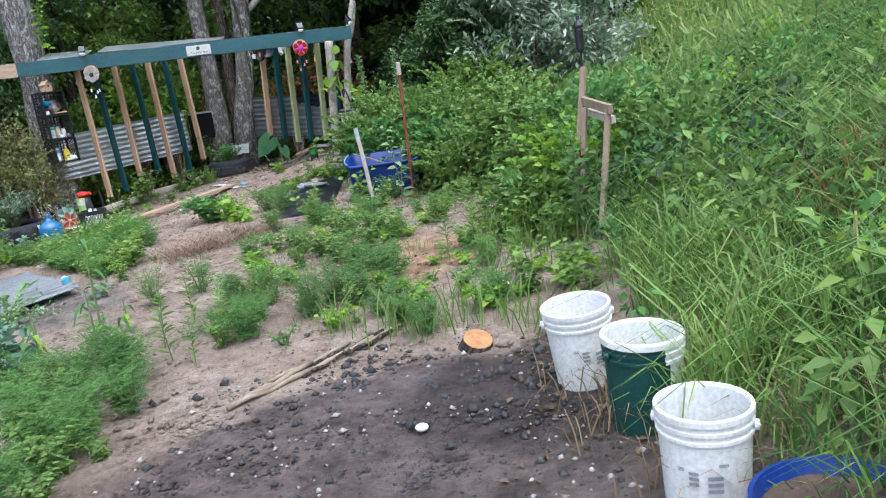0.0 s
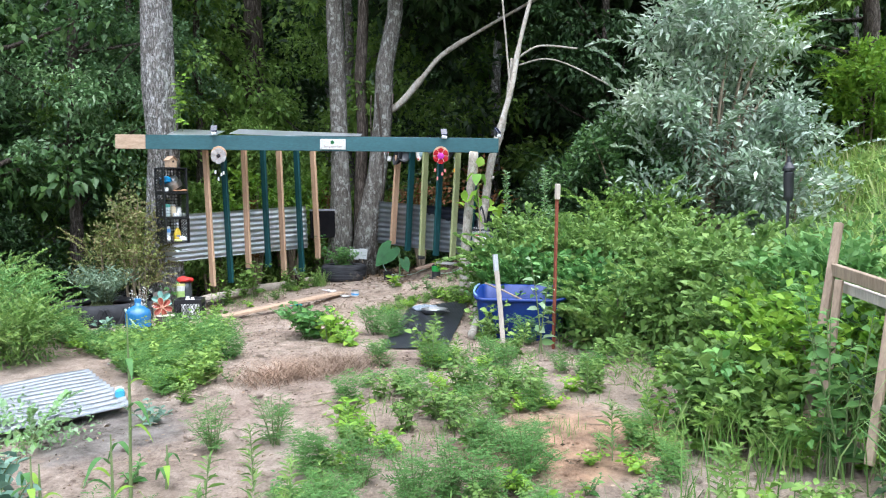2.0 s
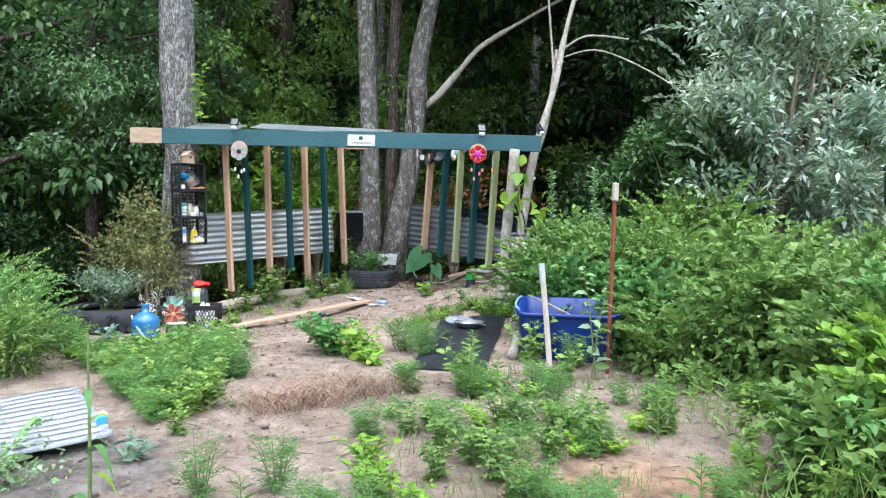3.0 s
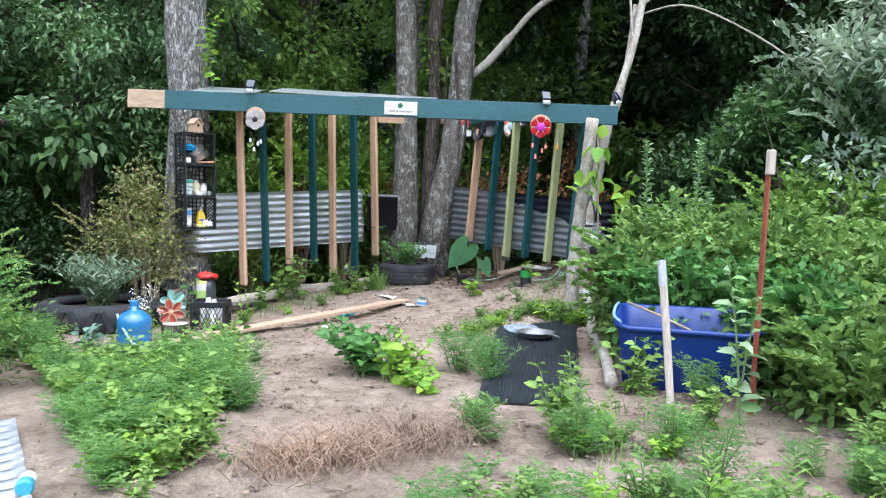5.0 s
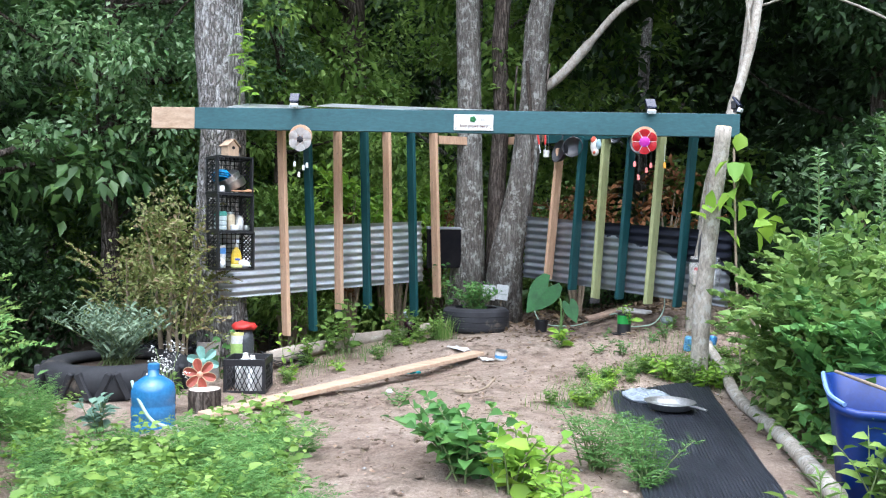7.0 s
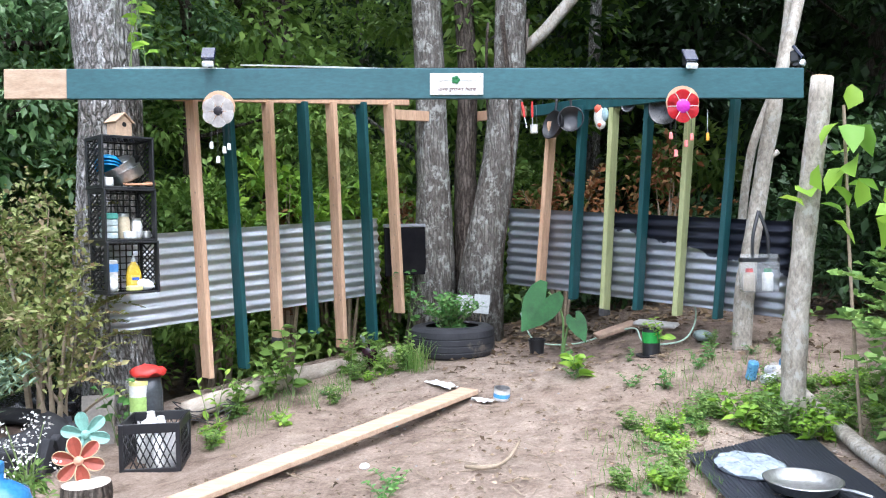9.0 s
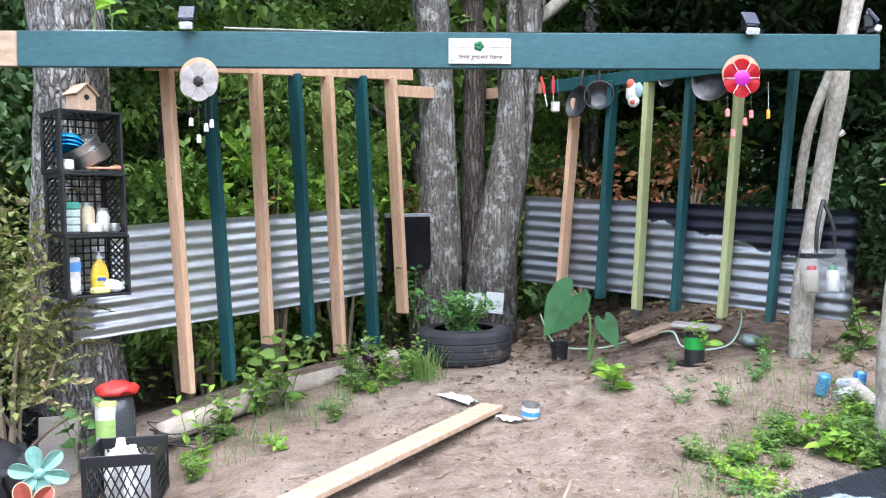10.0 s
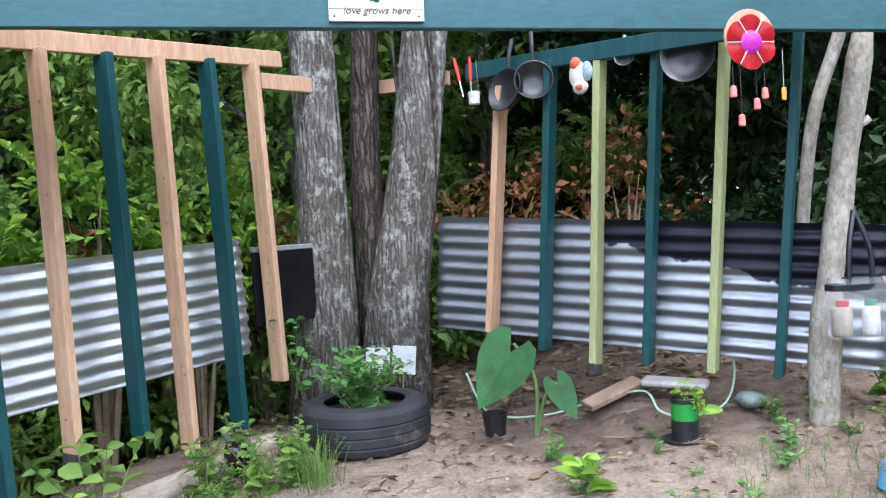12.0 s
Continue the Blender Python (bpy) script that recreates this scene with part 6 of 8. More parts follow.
part("body", lathe(bmesh.new(), [(0.07, 0), (0.085, 0.02), (0.085, 0.34), (0.07, 0.45)], 24), plain("grey_glass", (0.06, 0.065, 0.07), 0.2), pb, smooth=True)
bm = lathe(bmesh.new(), [(0.1, 0.45), (0.11, 0.465), (0.085, 0.495), (0.02, 0.505)], 28)
for v in bm.verts:
    v.co += Vector((0, 0, 0.035 * noise.noise(v.co * 16)))
part("lid", bm, M_RED, pb, "bright red lid", smooth=True)
wire = thing("wire_coil", "tangled coil of dark wire by the log", "wire", (-5.22, 11.62, ground_z(-5.22, 11.62)))
for k in range(4):
    pts = [(0.17 * math.cos(a) * (1 + 0.1 * k), 0.15 * math.sin(a), 0.04 + 0.03 * k + 0.02 * math.sin(3 * a + k)) for a in [2 * math.pi * i / 24 for i in range(25)]]
    part("loop", tube(bmesh.new(), pts, 0.004, 5), M_CHARCOAL, wire)
bagb = bmesh.new()
bmesh.ops.create_icosphere(bagb, subdivisions=4, radius=0.2)
for v in bagb.verts:
    v.co = Vector((v.co.x * 1.3, v.co.y, v.co.z * 0.7)) * (1 + 0.3 * noise.noise(v.co * 9) + 0.1 * noise.noise(v.co * 30))
solid("bin_bag", bagb, plain("bag_black", (0.012, 0.012, 0.015), 0.25), "crumpled shiny black plastic bag behind the tree", "bag", T(gz(-6.25, 11.35, 0.2)), True)
slab = solid("board", box(bmesh.new(), 0.2, 0.03, 0.34, None, 0.005, True), plain("old_grey_board", (0.28, 0.25, 0.22), 0.9), "short grey board leaning on the tree", "board", T(gz(-5.72, 11.2, -0.03)) @ pose(0, 0, 0, -14, 0, 30))
lg = thing("log", "old grey log edging the bank below the studs", "log", (-5.0, 12.5, 0))
pts = [Vector((x + 5.0, y - 12.5, z)) for x, y, z in ((-5.30, 11.50, -0.02), (-5.13, 11.95, 0.02), (-4.95, 12.45, 0.05), (-4.72, 12.95, 0.07), (-4.5, 13.35, 0.1))]
part("stem", tube(bmesh.new(), spline(pts, 4), 0.062, 12, 0.25, 4), surface("log_grey", (0.3, 0.25, 0.2), (0.48, 0.42, 0.35), 6, 0.9, stretch=(3, 1, 3), strength=0.7, distance=0.01, fine=30), lg, smooth=True)

# ---- things at the shelter ----
RW = Vector((0.909, -0.416, 0))


def hanging(x, y, z, rz=BEAM_YAW):
    return T((x, y, z)) @ pose(0, 0, 0, 0, 0, rz)


# sign on the beam
sg = thing("sign", "white wooden sign reading love grows here", "sign")
sg.matrix_basis = T(Vector((-3.543, 11.917, 2.046)) + FRONT * 0.024) @ pose(0, 0, 0, 0, BEAM_SLOPE, BEAM_YAW)
bm = box(bmesh.new(), 0.335, 0.012, 0.135, T((0, -0.004, 0)), 0.002)
part("board", bm, M_WHITE, sg)
for i in range(2):
    part("rule", box(bmesh.new(), 0.33, 0.002, 0.0015, T((0, -0.011, 0.022 - 0.045 * i))), plain("sign_line", (0.5, 0.48, 0.44)), sg)
for sx in (-1, 1):
    for sz in (-1, 1):
        part("screw", lathe(bmesh.new(), [(0.004, 0), (0.003, 0.002)], 10, pose(sx * 0.148, -0.0105, sz * 0.05, 90, 0, 0)), M_CHARCOAL, sg)
for i in range(5):
    a = 2 * math.pi * i / 5
    part("clover_leaf", lathe(bmesh.new(), [(0.014, 0), (0.012, 0.004), (0.004, 0.006)], 12, pose(-0.005 + 0.014 * math.cos(a), -0.011, 0.026 + 0.014 * math.sin(a), 90, 0, 0)), plain("clover_green", (0.01, 0.12, 0.03), 0.3), sg)
for i, (x0, w) in enumerate(((-0.1, 0.035), (0.075, 0.03))):
    part("scroll", tube(bmesh.new(), [(x0 + w / 2 * math.cos(t) * (1 - t / 16), -0.012, 0.028 + 0.012 * math.sin(t)) for t in [k * 0.5 for k in range(16)]], 0.0012, 4), plain("sign_pink", (0.5, 0.42, 0.38)), sg)
fc = bpy.data.curves.new("lettering", "FONT")
fc.body, fc.size, fc.align_x, fc.extrude, fc.shear = "love grows here", 0.036, "CENTER", 0.0006, 0.25
lt = new("lettering", fc)
fc.materials.append(plain("sign_ink", (0.12, 0.05, 0.04), 0.7))
lt.parent = sg
lt.matrix_basis = T((0, -0.0115, -0.042)) @ pose(0, 0, 0, 90, 0, 0)


def solar_lamp(p, yaw, label):
    s = thing("solar_lamp", label, "lamp", p, yaw, "solar lamps on the beam")
    bm = box(bmesh.new(), 0.085, 0.02, 0.095, T((0, -0.01, 0.035)) @ pose(0, 0, 0, -35, 0, 0), 0.004)
    part("solar_panel", bm, surface("solar_cell", (0.008, 0.01, 0.03), (0.015, 0.02, 0.05), 9, 0.15, spec=0.6), s)
    part("housing", box(bmesh.new(), 0.06, 0.05, 0.07, T((0, 0.01, 0.01)), 0.006), M_BLACKPLASTIC, s)
    part("lens", box(bmesh.new(), 0.07, 0.03, 0.035, T((0, -0.035, -0.035)) @ pose(0, 0, 0, 25, 0, 0), 0.006), plain("lamp_lens", (0.8, 0.82, 0.85), 0.2), s, "white light head")
    part("bracket", box(bmesh.new(), 0.02, 0.05, 0.06, T((0, -0.005, -0.02)), 0.002), M_BLACKPLASTIC, s)
    return s


solar_lamp(Vector((-5.045, 11.51, 2.23)) + FRONT * 0.035, BEAM_YAW + 5, "black solar lamp on the beam above a flower")
solar_lamp(Vector((-2.14, 12.31, 2.16)) + FRONT * 0.035, BEAM_YAW + 12, "black solar lamp on the beam above red flower")
solar_lamp(Vector((-1.475, 12.52, 2.18)), BEAM_YAW + 60, "black solar lamp on the beam's far end")


def wind_chime(p, r, rim, heart, bead, label, chimes, core=0.42):
    w = thing("wind_chime", label, "wind chime", p, BEAM_YAW, "flower wind chimes")
    for i in range(6):
        a = 2 * math.pi * (i + 0.5) / 6
        bm = bmesh.new()
        c = bm.verts.new((r * 0.18 * math.cos(a), -0.012, r * 0.18 * math.sin(a)))
        arc = []
        for k in range(9):
            f = a - 0.56 + 1.12 * k / 8
            q = r * (0.86 + 0.14 * math.sin(math.pi * k / 8) ** 0.7)
            arc.append(bm.verts.new((q * math.cos(f), -0.004 - 0.01 * math.sin(math.pi * k / 8), q * math.sin(f))))
        for u, v in zip(arc, arc[1:]):
            bm.faces.new((c, u, v))
        bmesh.ops.solidify(bm, geom=bm.faces[:], thickness=0.003)
        part("petal", bm, rim, w)
        part("rib", tube(bmesh.new(), [(r * 0.2 * math.cos(a + 0.52), -0.016, r * 0.2 * math.sin(a + 0.52)), (r * 0.9 * math.cos(a + 0.52), -0.012, r * 0.9 * math.sin(a + 0.52))], 0.002, 5), M_WHITE, w)
    part("heart", lathe(bmesh.new(), [(r * core, 0), (r * core * 0.7, 0.006), (r * core * 0.2, 0.01)], 20, pose(0, -0.014, 0, 90, 0, 0)), heart, w)
    part("back_disc", lathe(bmesh.new(), [(r * 1.0, 0), (r * 0.98, 0.004)], 24, pose(0, 0.002, 0.025, 90, 0, 0)), M_PINE, w, "bare wooden backing disc")
    for dx, dz in chimes:
        part("cord", tube(bmesh.new(), [(dx, 0, -r * 0.8), (dx, 0, -r - dz)], 0.0012, 4), M_CHARCOAL, w)
        part("bell", lathe(bmesh.new(), [(0.011, -r - dz - 0.04), (0.013, -r - dz - 0.035), (0.011, -r - dz), (0.005, -r - dz + 0.004)], 12, T((dx, 0, 0))), bead, w)
    return w


wind_chime(Vector((-4.995, 11.53, 1.905)) + FRONT * 0.04, 0.105, plain("petal_white", (0.62, 0.58, 0.56), 0.5), plain("heart_dark", (0.012, 0.008, 0.012), 0.6), plain("bell_white", (0.7, 0.7, 0.68), 0.4), "white flower wind chime with dark heart on the beam", ((-0.05, 0.09), (0.03, 0.12), (0.06, 0.1), (-0.01, 0.18)), 0.28)
wind_chime(Vector((-2.183, 12.31, 1.882)) + FRONT * 0.04, 0.105, plain("petal_red", (0.62, 0.02, 0.03), 0.35), plain("heart_magenta", (0.42, 0.02, 0.3), 0.35), plain("bell_pink", (0.75, 0.22, 0.2), 0.4), "red and magenta flower wind chime on the beam", ((-0.075, 0.06), (0.055, 0.07), (0.02, 0.11), (-0.045, 0.17)))
cu = thing("hanging_tag", "small orange tag hanging by the beam", "ornament", (-2.02, 12.38, 1.85), BEAM_YAW)
part("cord", tube(bmesh.new(), [(0, 0, 0.02), (0, 0, -0.13)], 0.002, 4), M_STEEL, cu)
part("tag", box(bmesh.new(), 0.02, 0.01, 0.05, T((0, 0, -0.155)), 0.003), plain("tag_orange", (0.75, 0.35, 0.04), 0.4), cu)

# kitchen things hanging from the plate
WY = -24.6


def skillet(p, r, depth, mat, label, yaw=WY, tilt=75, handle=0.16):
    s = thing("skillet", label, "pan", p, yaw, "hanging pans", tilt=(tilt, 0))
    part("dish", lathe(bmesh.new(), [(r * 0.8, 0), (r, depth), (r * 1.03, depth + 0.002), (r * 0.97, depth), (r * 0.78, 0.006), (r * 0.2, 0.005)], 28), mat, s, smooth=True)
    part("handle", tube(bmesh.new(), [(0, r * 0.97, depth * 0.8), (0, r + handle * 0.5, depth), (0, r + handle, depth * 0.9)], [0.009, 0.011, 0.012], 8), mat, s)
    return s


skillet((-3.10, 13.30, 1.93), 0.115, 0.05, M_BLACKPLASTIC, "black iron skillet hanging from the plate", WY - 20)
skillet((-2.98, 13.26, 1.96), 0.10, 0.06, M_BLACKPLASTIC, "dark cooking pot hanging among pans", WY + 25, 80)
skillet((-2.26, 12.93, 1.97), 0.125, 0.045, plain("dark_steel", (0.05, 0.05, 0.05), 0.3, 0.4), "steel frying pan hanging from the plate", WY, 84, 0.06)
skillet((-2.53, 13.07, 2.02), 0.05, 0.03, plain("dull_steel", (0.2, 0.2, 0.21), 0.35, 0.6), "small steel ladle hanging from the plate", WY, 80, 0.05)
for k, dx in enumerate((0.0, 0.085)):
    t_ = thing("tongs_handle", "red handled kitchen tool hanging by the tree", "tool", (-3.40 + dx, 13.44, 2.16), WY, "red handled tools", tilt=(0, -12 + 12 * k))
    part("grip", tube(bmesh.new(), [(0, 0, 0), (0, 0, -0.06), (0, 0, -0.13)], [0.008, 0.011, 0.009], 8), M_RED, t_)
    part("shaft", tube(bmesh.new(), [(0, 0, -0.13), (0, 0, -0.22)], 0.004, 6), M_STEEL, t_)
tg = thing("hanging_cup", "small white cup hanging from a wire", "cup", (-3.30, 13.43, 1.90), WY)
part("cup", lathe(bmesh.new(), [(0.026, 0), (0.03, 0.005), (0.032, 0.07), (0.029, 0.07), (0.026, 0.008)], 16), M_WHITE, tg)
part("wire", tube(bmesh.new(), [(0.03, 0, 0.06), (0.02, 0, 0.24)], 0.0016, 4), M_STEEL, tg)
mt = thing("oven_mitt", "white oven mitt with red and teal print hanging up", "mitt", (-2.76, 13.16, 1.99), WY)
for nm, mat_, sc, off in (("glove", plain("mitt_white", (0.62, 0.6, 0.55), 0.9), (0.045, 0.02, 0.075), (0, 0, -0.02)), ("thumb", plain("mitt_teal", (0.3, 0.42, 0.45), 0.9), (0.03, 0.02, 0.05), (0.05, 0, -0.01)), ("cuff", plain("mitt_white", (0.62, 0.6, 0.55), 0.9), (0.04, 0.022, 0.04), (0.012, 0, -0.08)), ("patch", plain("mitt_red", (0.6, 0.12, 0.07), 0.9), (0.026, 0.026, 0.022), (0.012, -0.002, -0.085)), ("patch", plain("mitt_red", (0.6, 0.12, 0.07), 0.9), (0.03, 0.025, 0.035), (-0.008, -0.001, 0.035))):
    bm = bmesh.new()
    bmesh.ops.create_icosphere(bm, subdivisions=3, radius=1)
    for v in bm.verts:
        v.co = Vector((v.co.x * sc[0], v.co.y * sc[1], v.co.z * sc[2])) * (1 + 0.12 * noise.noise(v.co * 2.5)) + Vector(off)
    part(nm, bm, mat_, mt, smooth=True)

# clear bag with bottles on the slender tree
bg = thing("hanging_bag", "clear plastic bag of bottles hung on the tree", "bag", (-1.70, 12.58, 0.86), 10)
bm = loft(bmesh.new(), [[(x * f, y * f + 0.006 * math.sin(x * 50), z) for x, y in rounded(0.24, 0.09, 0.035)] for z, f in ((-0.17, 0.85), (-0.16, 1), (0.0, 1.05), (0.08, 0.95))], True, False)
m_, n_, l_, b_ = base_material("clear_plastic", 0.15, 0.0, 0.5)
b_.inputs["Base Color"].default_value = (0.9, 0.92, 0.93, 1)
b_.inputs["Transmission Weight"].default_value = 0.9
b_.inputs["IOR"].default_value = 1.15
part("pouch", bm, m_, bg, "clear plastic pouch", smooth=True)
part("trim", loft(bmesh.new(), [[(x * 1.06, y * 1.06, z) for x, y in rounded(0.24, 0.09, 0.035)] for z in (0.03, 0.055)], False, False), M_BLACKPLASTIC, bg)
for s in (-1, 1):
    part("strap", tube(bmesh.new(), spline([(s * 0.05, -0.03, 0.04), (s * 0.045, -0.03, 0.2), (0.0, 0.0, 0.36)]), 0.011, 6), M_BLACKPLASTIC, bg)
for k, (dx, mt_, cap_) in enumerate(((-0.06, plain("bottle_tan", (0.5, 0.42, 0.33), 0.4), M_RED), (0.05, M_WHITEPL, plain("cap_green", (0.05, 0.3, 0.15))))):
    b2 = thing("bottle", "small plastic bottle inside the clear bag", "bottle", (-1.70 + dx, 12.58, 0.70), 0, "bottles in the bag")
    part("body", lathe(bmesh.new(), [(0.032, 0), (0.035, 0.01), (0.035, 0.11), (0.02, 0.125)], 16), mt_, b2, smooth=True)
    part("cap", lathe(bmesh.new(), [(0.024, 0.122), (0.024, 0.145), (0.02, 0.147)], 16), cap_, b2)

# sawn log post before the beam
fp = thing("log_post", "upright log post with a pale sawn top", "post", gz(-1.66, 11.46, -0.06))
h0 = 1.862 - ground_z(-1.66, 11.46) + 0.06
part("trunk", tube(bmesh.new(), spline([(0, 0, 0), (0.01, 0, 0.5), (0.05, -0.02, 1.0), (0.14, -0.05, h0)]), [0.062] * 8 + [0.056] * 6 + [0.052] * 5, 14, 0.15, 5), M_BARKPALE, fp, smooth=True)
part("sawn_top", lathe(bmesh.new(), [(0.05, 0), (0.047, 0.006)], 16, T((0.14, -0.05, h0)) @ pose(0, 0, 0, 3, 8, 0)), M_CUTWOOD, fp, "pale sawn top")

# tyre planter below the double tree
ty = thing("tyre_planter", "black car tyre planter full of herbs", "planter", (-3.95, 13.19, ground_z(-3.95, 13.19) - 0.015), 0)
prof = [(0.20, 0.0), (0.30, 0.0), (0.33, 0.02), (0.34, 0.05), (0.334, 0.058), (0.341, 0.064), (0.343, 0.10), (0.336, 0.108), (0.343, 0.114), (0.342, 0.15), (0.335, 0.158), (0.341, 0.165), (0.335, 0.21), (0.31, 0.235), (0.25, 0.245), (0.215, 0.235), (0.225, 0.22), (0.29, 0.2), (0.3, 0.1), (0.21, 0.01)]
part("carcass", lathe(bmesh.new(), prof, 56, caps=(False, False)), M_RUBBER, ty)
part("soil", lathe(bmesh.new(), [(0.29, 0.05), (0.29, 0.17), (0.05, 0.19)], 24), M_DIRT, ty)
for k, (dx, dz, rz) in enumerate(((-0.12, 0.0, 12), (0.04, 0.01, -6))):
    cd = thing("card", "small white printed card by the tree", "card", (-3.83 + dx, 13.6 - 0.04 * k, 0.49 + dz), rz, "cards at the tree", tilt=(-8, 4))
    part("sheet", box(bmesh.new(), 0.14, 0.006, 0.16, None, 0.002), plain("faded_card", (0.46, 0.48, 0.47), 0.7), cd)
    part("print", box(bmesh.new(), 0.1, 0.002, 0.012, T((0.01, -0.005, 0.03 - 0.05 * k))), plain("print_grey", (0.3, 0.34, 0.3)), cd)
    part("stake", tube(bmesh.new(), [(0, 0.006, -0.05), (0, 0.006, -0.42)], 0.004, 5), M_TWIG, cd)

# dark bottle at a stud's foot
db = thing("bottle", "dark wine-red bottle with clear neck below a stud", "bottle", gz(-4.53, 12.93, 0.02), 30, tilt=(8, -22))
part("body", lathe(bmesh.new(), [(0.045, 0), (0.058, 0.015), (0.06, 0.11), (0.045, 0.15), (0.02, 0.175)], 20), plain("wine_glass", (0.035, 0.012, 0.02), 0.15), db, smooth=True)
part("neck", lathe(bmesh.new(), [(0.019, 0.172), (0.015, 0.25), (0.018, 0.252), (0.018, 0.262)], 14), plain("pale_glass", (0.4, 0.45, 0.47), 0.15), db, "pale bottle neck", smooth=True)
# green tin planter, fallen board, scraps
gt = thing("tin_planter", "green and black tin with a seedling", "planter", (-2.39, 12.76, ground_z(-2.39, 12.76) - 0.01), 0)
part("tin", lathe(bmesh.new(), [(0.058, 0), (0.06, 0.004), (0.06, 0.09), (0.06, 0.195), (0.056, 0.195), (0.055, 0.02)], 24), M_BLACKPLASTIC, gt)
part("band", lathe(bmesh.new(), [(0.0608, 0.10), (0.0608, 0.175)], 24, caps=(False, False)), plain("tin_green", (0.03, 0.3, 0.05), 0.4), gt, "bright green band")
part("soil", lathe(bmesh.new(), [(0.054, 0.16), (0.054, 0.178), (0.01, 0.182)], 16), M_DIRT, gt)
part("saucer", lathe(bmesh.new(), [(0.1, 0.0), (0.11, 0.012), (0.1, 0.014), (0.07, 0.006)], 20), M_BLACKPLASTIC, gt)
fb = solid("board", box(bmesh.new(), 0.34, 0.1, 0.032, None, 0.006), plain("old_brown_board", (0.26, 0.18, 0.13), 0.85, spread=0.3), "broken wedge of old board below the sheet", "board", T(gz(-2.66, 13.2, 0.08)) @ pose(0, 0, 0, 8, -15, 30))
fb = solid("board", box(bmesh.new(), 0.32, 0.12, 0.03, None, 0.01), plain("scrap_grey", (0.4, 0.38, 0.36), 0.6), "flat grey scrap on the ground below sheet", "scrap", T(gz(-2.36, 13.14, 0.10)) @ pose(0, 0, 0, 4, 2, -20))
bm = bmesh.new()
bmesh.ops.create_icosphere(bm, subdivisions=3, radius=0.06)
for v in bm.verts:
    v.co = Vector((v.co.x * 1.2, v.co.y, v.co.z * 0.7)) * (1 + 0.3 * noise.noise(v.co * 12))
solid("plastic_sheet", bm, plain("grey_green_plastic", (0.16, 0.2, 0.19), 0.3), "crumpled grey plastic at a stud's foot", "scrap", T(gz(-2.04, 13.0, 0.04)), True)
# tin can and wrapper at the plank's end
tc_ = thing("tin_can", "open tin with blue and white label", "can", gz(-3.31, 12.03, 0.0), 20, tilt=(6, 4))
part("tin", lathe(bmesh.new(), [(0.05, 0), (0.052, 0.003), (0.052, 0.075), (0.053, 0.08), (0.049, 0.08), (0.048, 0.01)], 24), M_STEEL, tc_)
part("label", lathe(bmesh.new(), [(0.0527, 0.01), (0.0527, 0.07)], 24, caps=(False, False)), M_WHITE, tc_)
part("label_band", lathe(bmesh.new(), [(0.0533, 0.02), (0.0533, 0.045)], 24, caps=(False, False)), plain("label_blue", (0.08, 0.3, 0.6), 0.4), tc_)


def scrap(name, label, x, y, w, d, mat, rz, seed):
    bm = bmesh.new()
    bmesh.ops.create_grid(bm, x_segments=10, y_segments=6, size=0.5)
    for v in bm.verts:
        v.co = Vector((v.co.x * w, v.co.y * d * (1 + 0.4 * noise.noise((v.co.x * 3, seed, 0))), 0.022 + 0.03 * noise.noise((v.co.x * 4, v.co.y * 4, seed))))
    bmesh.ops.solidify(bm, geom=bm.faces[:], thickness=0.003)
    return solid(name, bm, mat, label, "litter", T(gz(x, y)) @ pose(0, 0, 0, 0, 0, rz), True)


scrap("wrapper", "crumpled pale plastic wrapper by the plank", -3.78, 12.28, 0.28, 0.1, M_WHITEPL, -40, 3)
scrap("wrapper", "torn white label by the tin", -3.42, 11.98, 0.14, 0.06, M_WHITE, -10, 5)
scrap("glove", "bright teal rubber scrap beside the plank", -3.93, 11.52, 0.18, 0.06, plain("teal_rubber", (0.02, 0.4, 0.45), 0.5), 30, 7)
for k, (x, y, c) in enumerate(((-1.80, 12.14, (0.15, 0.4, 0.65)), (-1.70, 12.2, (0.6, 0.62, 0.64)), (-1.62, 12.16, (0.08, 0.25, 0.5)), (-1.74, 12.06, (0.55, 0.57, 0.6)))):
    dc = thing("drink_can", "blue and silver drink can in the grass", "can", gz(x, y, 0.03 if k % 2 else 0), 40 * k, "cans in the grass", tilt=(80 if k % 2 else 8, 10))
    part("can_body", lathe(bmesh.new(), [(0.025, 0), (0.032, 0.01), (0.031, 0.06), (0.032, 0.105), (0.026, 0.118)], 16), plain("can_%d" % k, c, 0.3, 0.4), dc)
cs_ = solid("stick", tube(bmesh.new(), spline([(-0.12, 0.0, 0.012), (-0.04, -0.03, 0.02), (0.04, 0.0, 0.03), (0.08, 0.09, 0.05), (0.1, 0.2, 0.09)]), [0.012] * 12 + [0.008] * 13, 7, 0.3, 9), M_TWIG, "curled dry stick on the path", "stick", T(gz(-3.08, 10.67)), True)

# ---- plants ----


def plant(name, label, x, y, bits, rz=0.0, group="", scale=1.0, z=None, category="plant"):
    """bits: (part name, mesh, material) rows in local metres."""
    t = thing(name, label, category, (x, y, ground_z(x, y) - 0.01 if z is None else z), rz, group, scale=scale)
    for nm, me, mt_ in bits:
        if isinstance(me, bmesh.types.BMesh):
            tagged(part(nm, me, mt_, t), kind="stuff")
        else:
            link_mesh(nm, me, mt_, t)
    return t


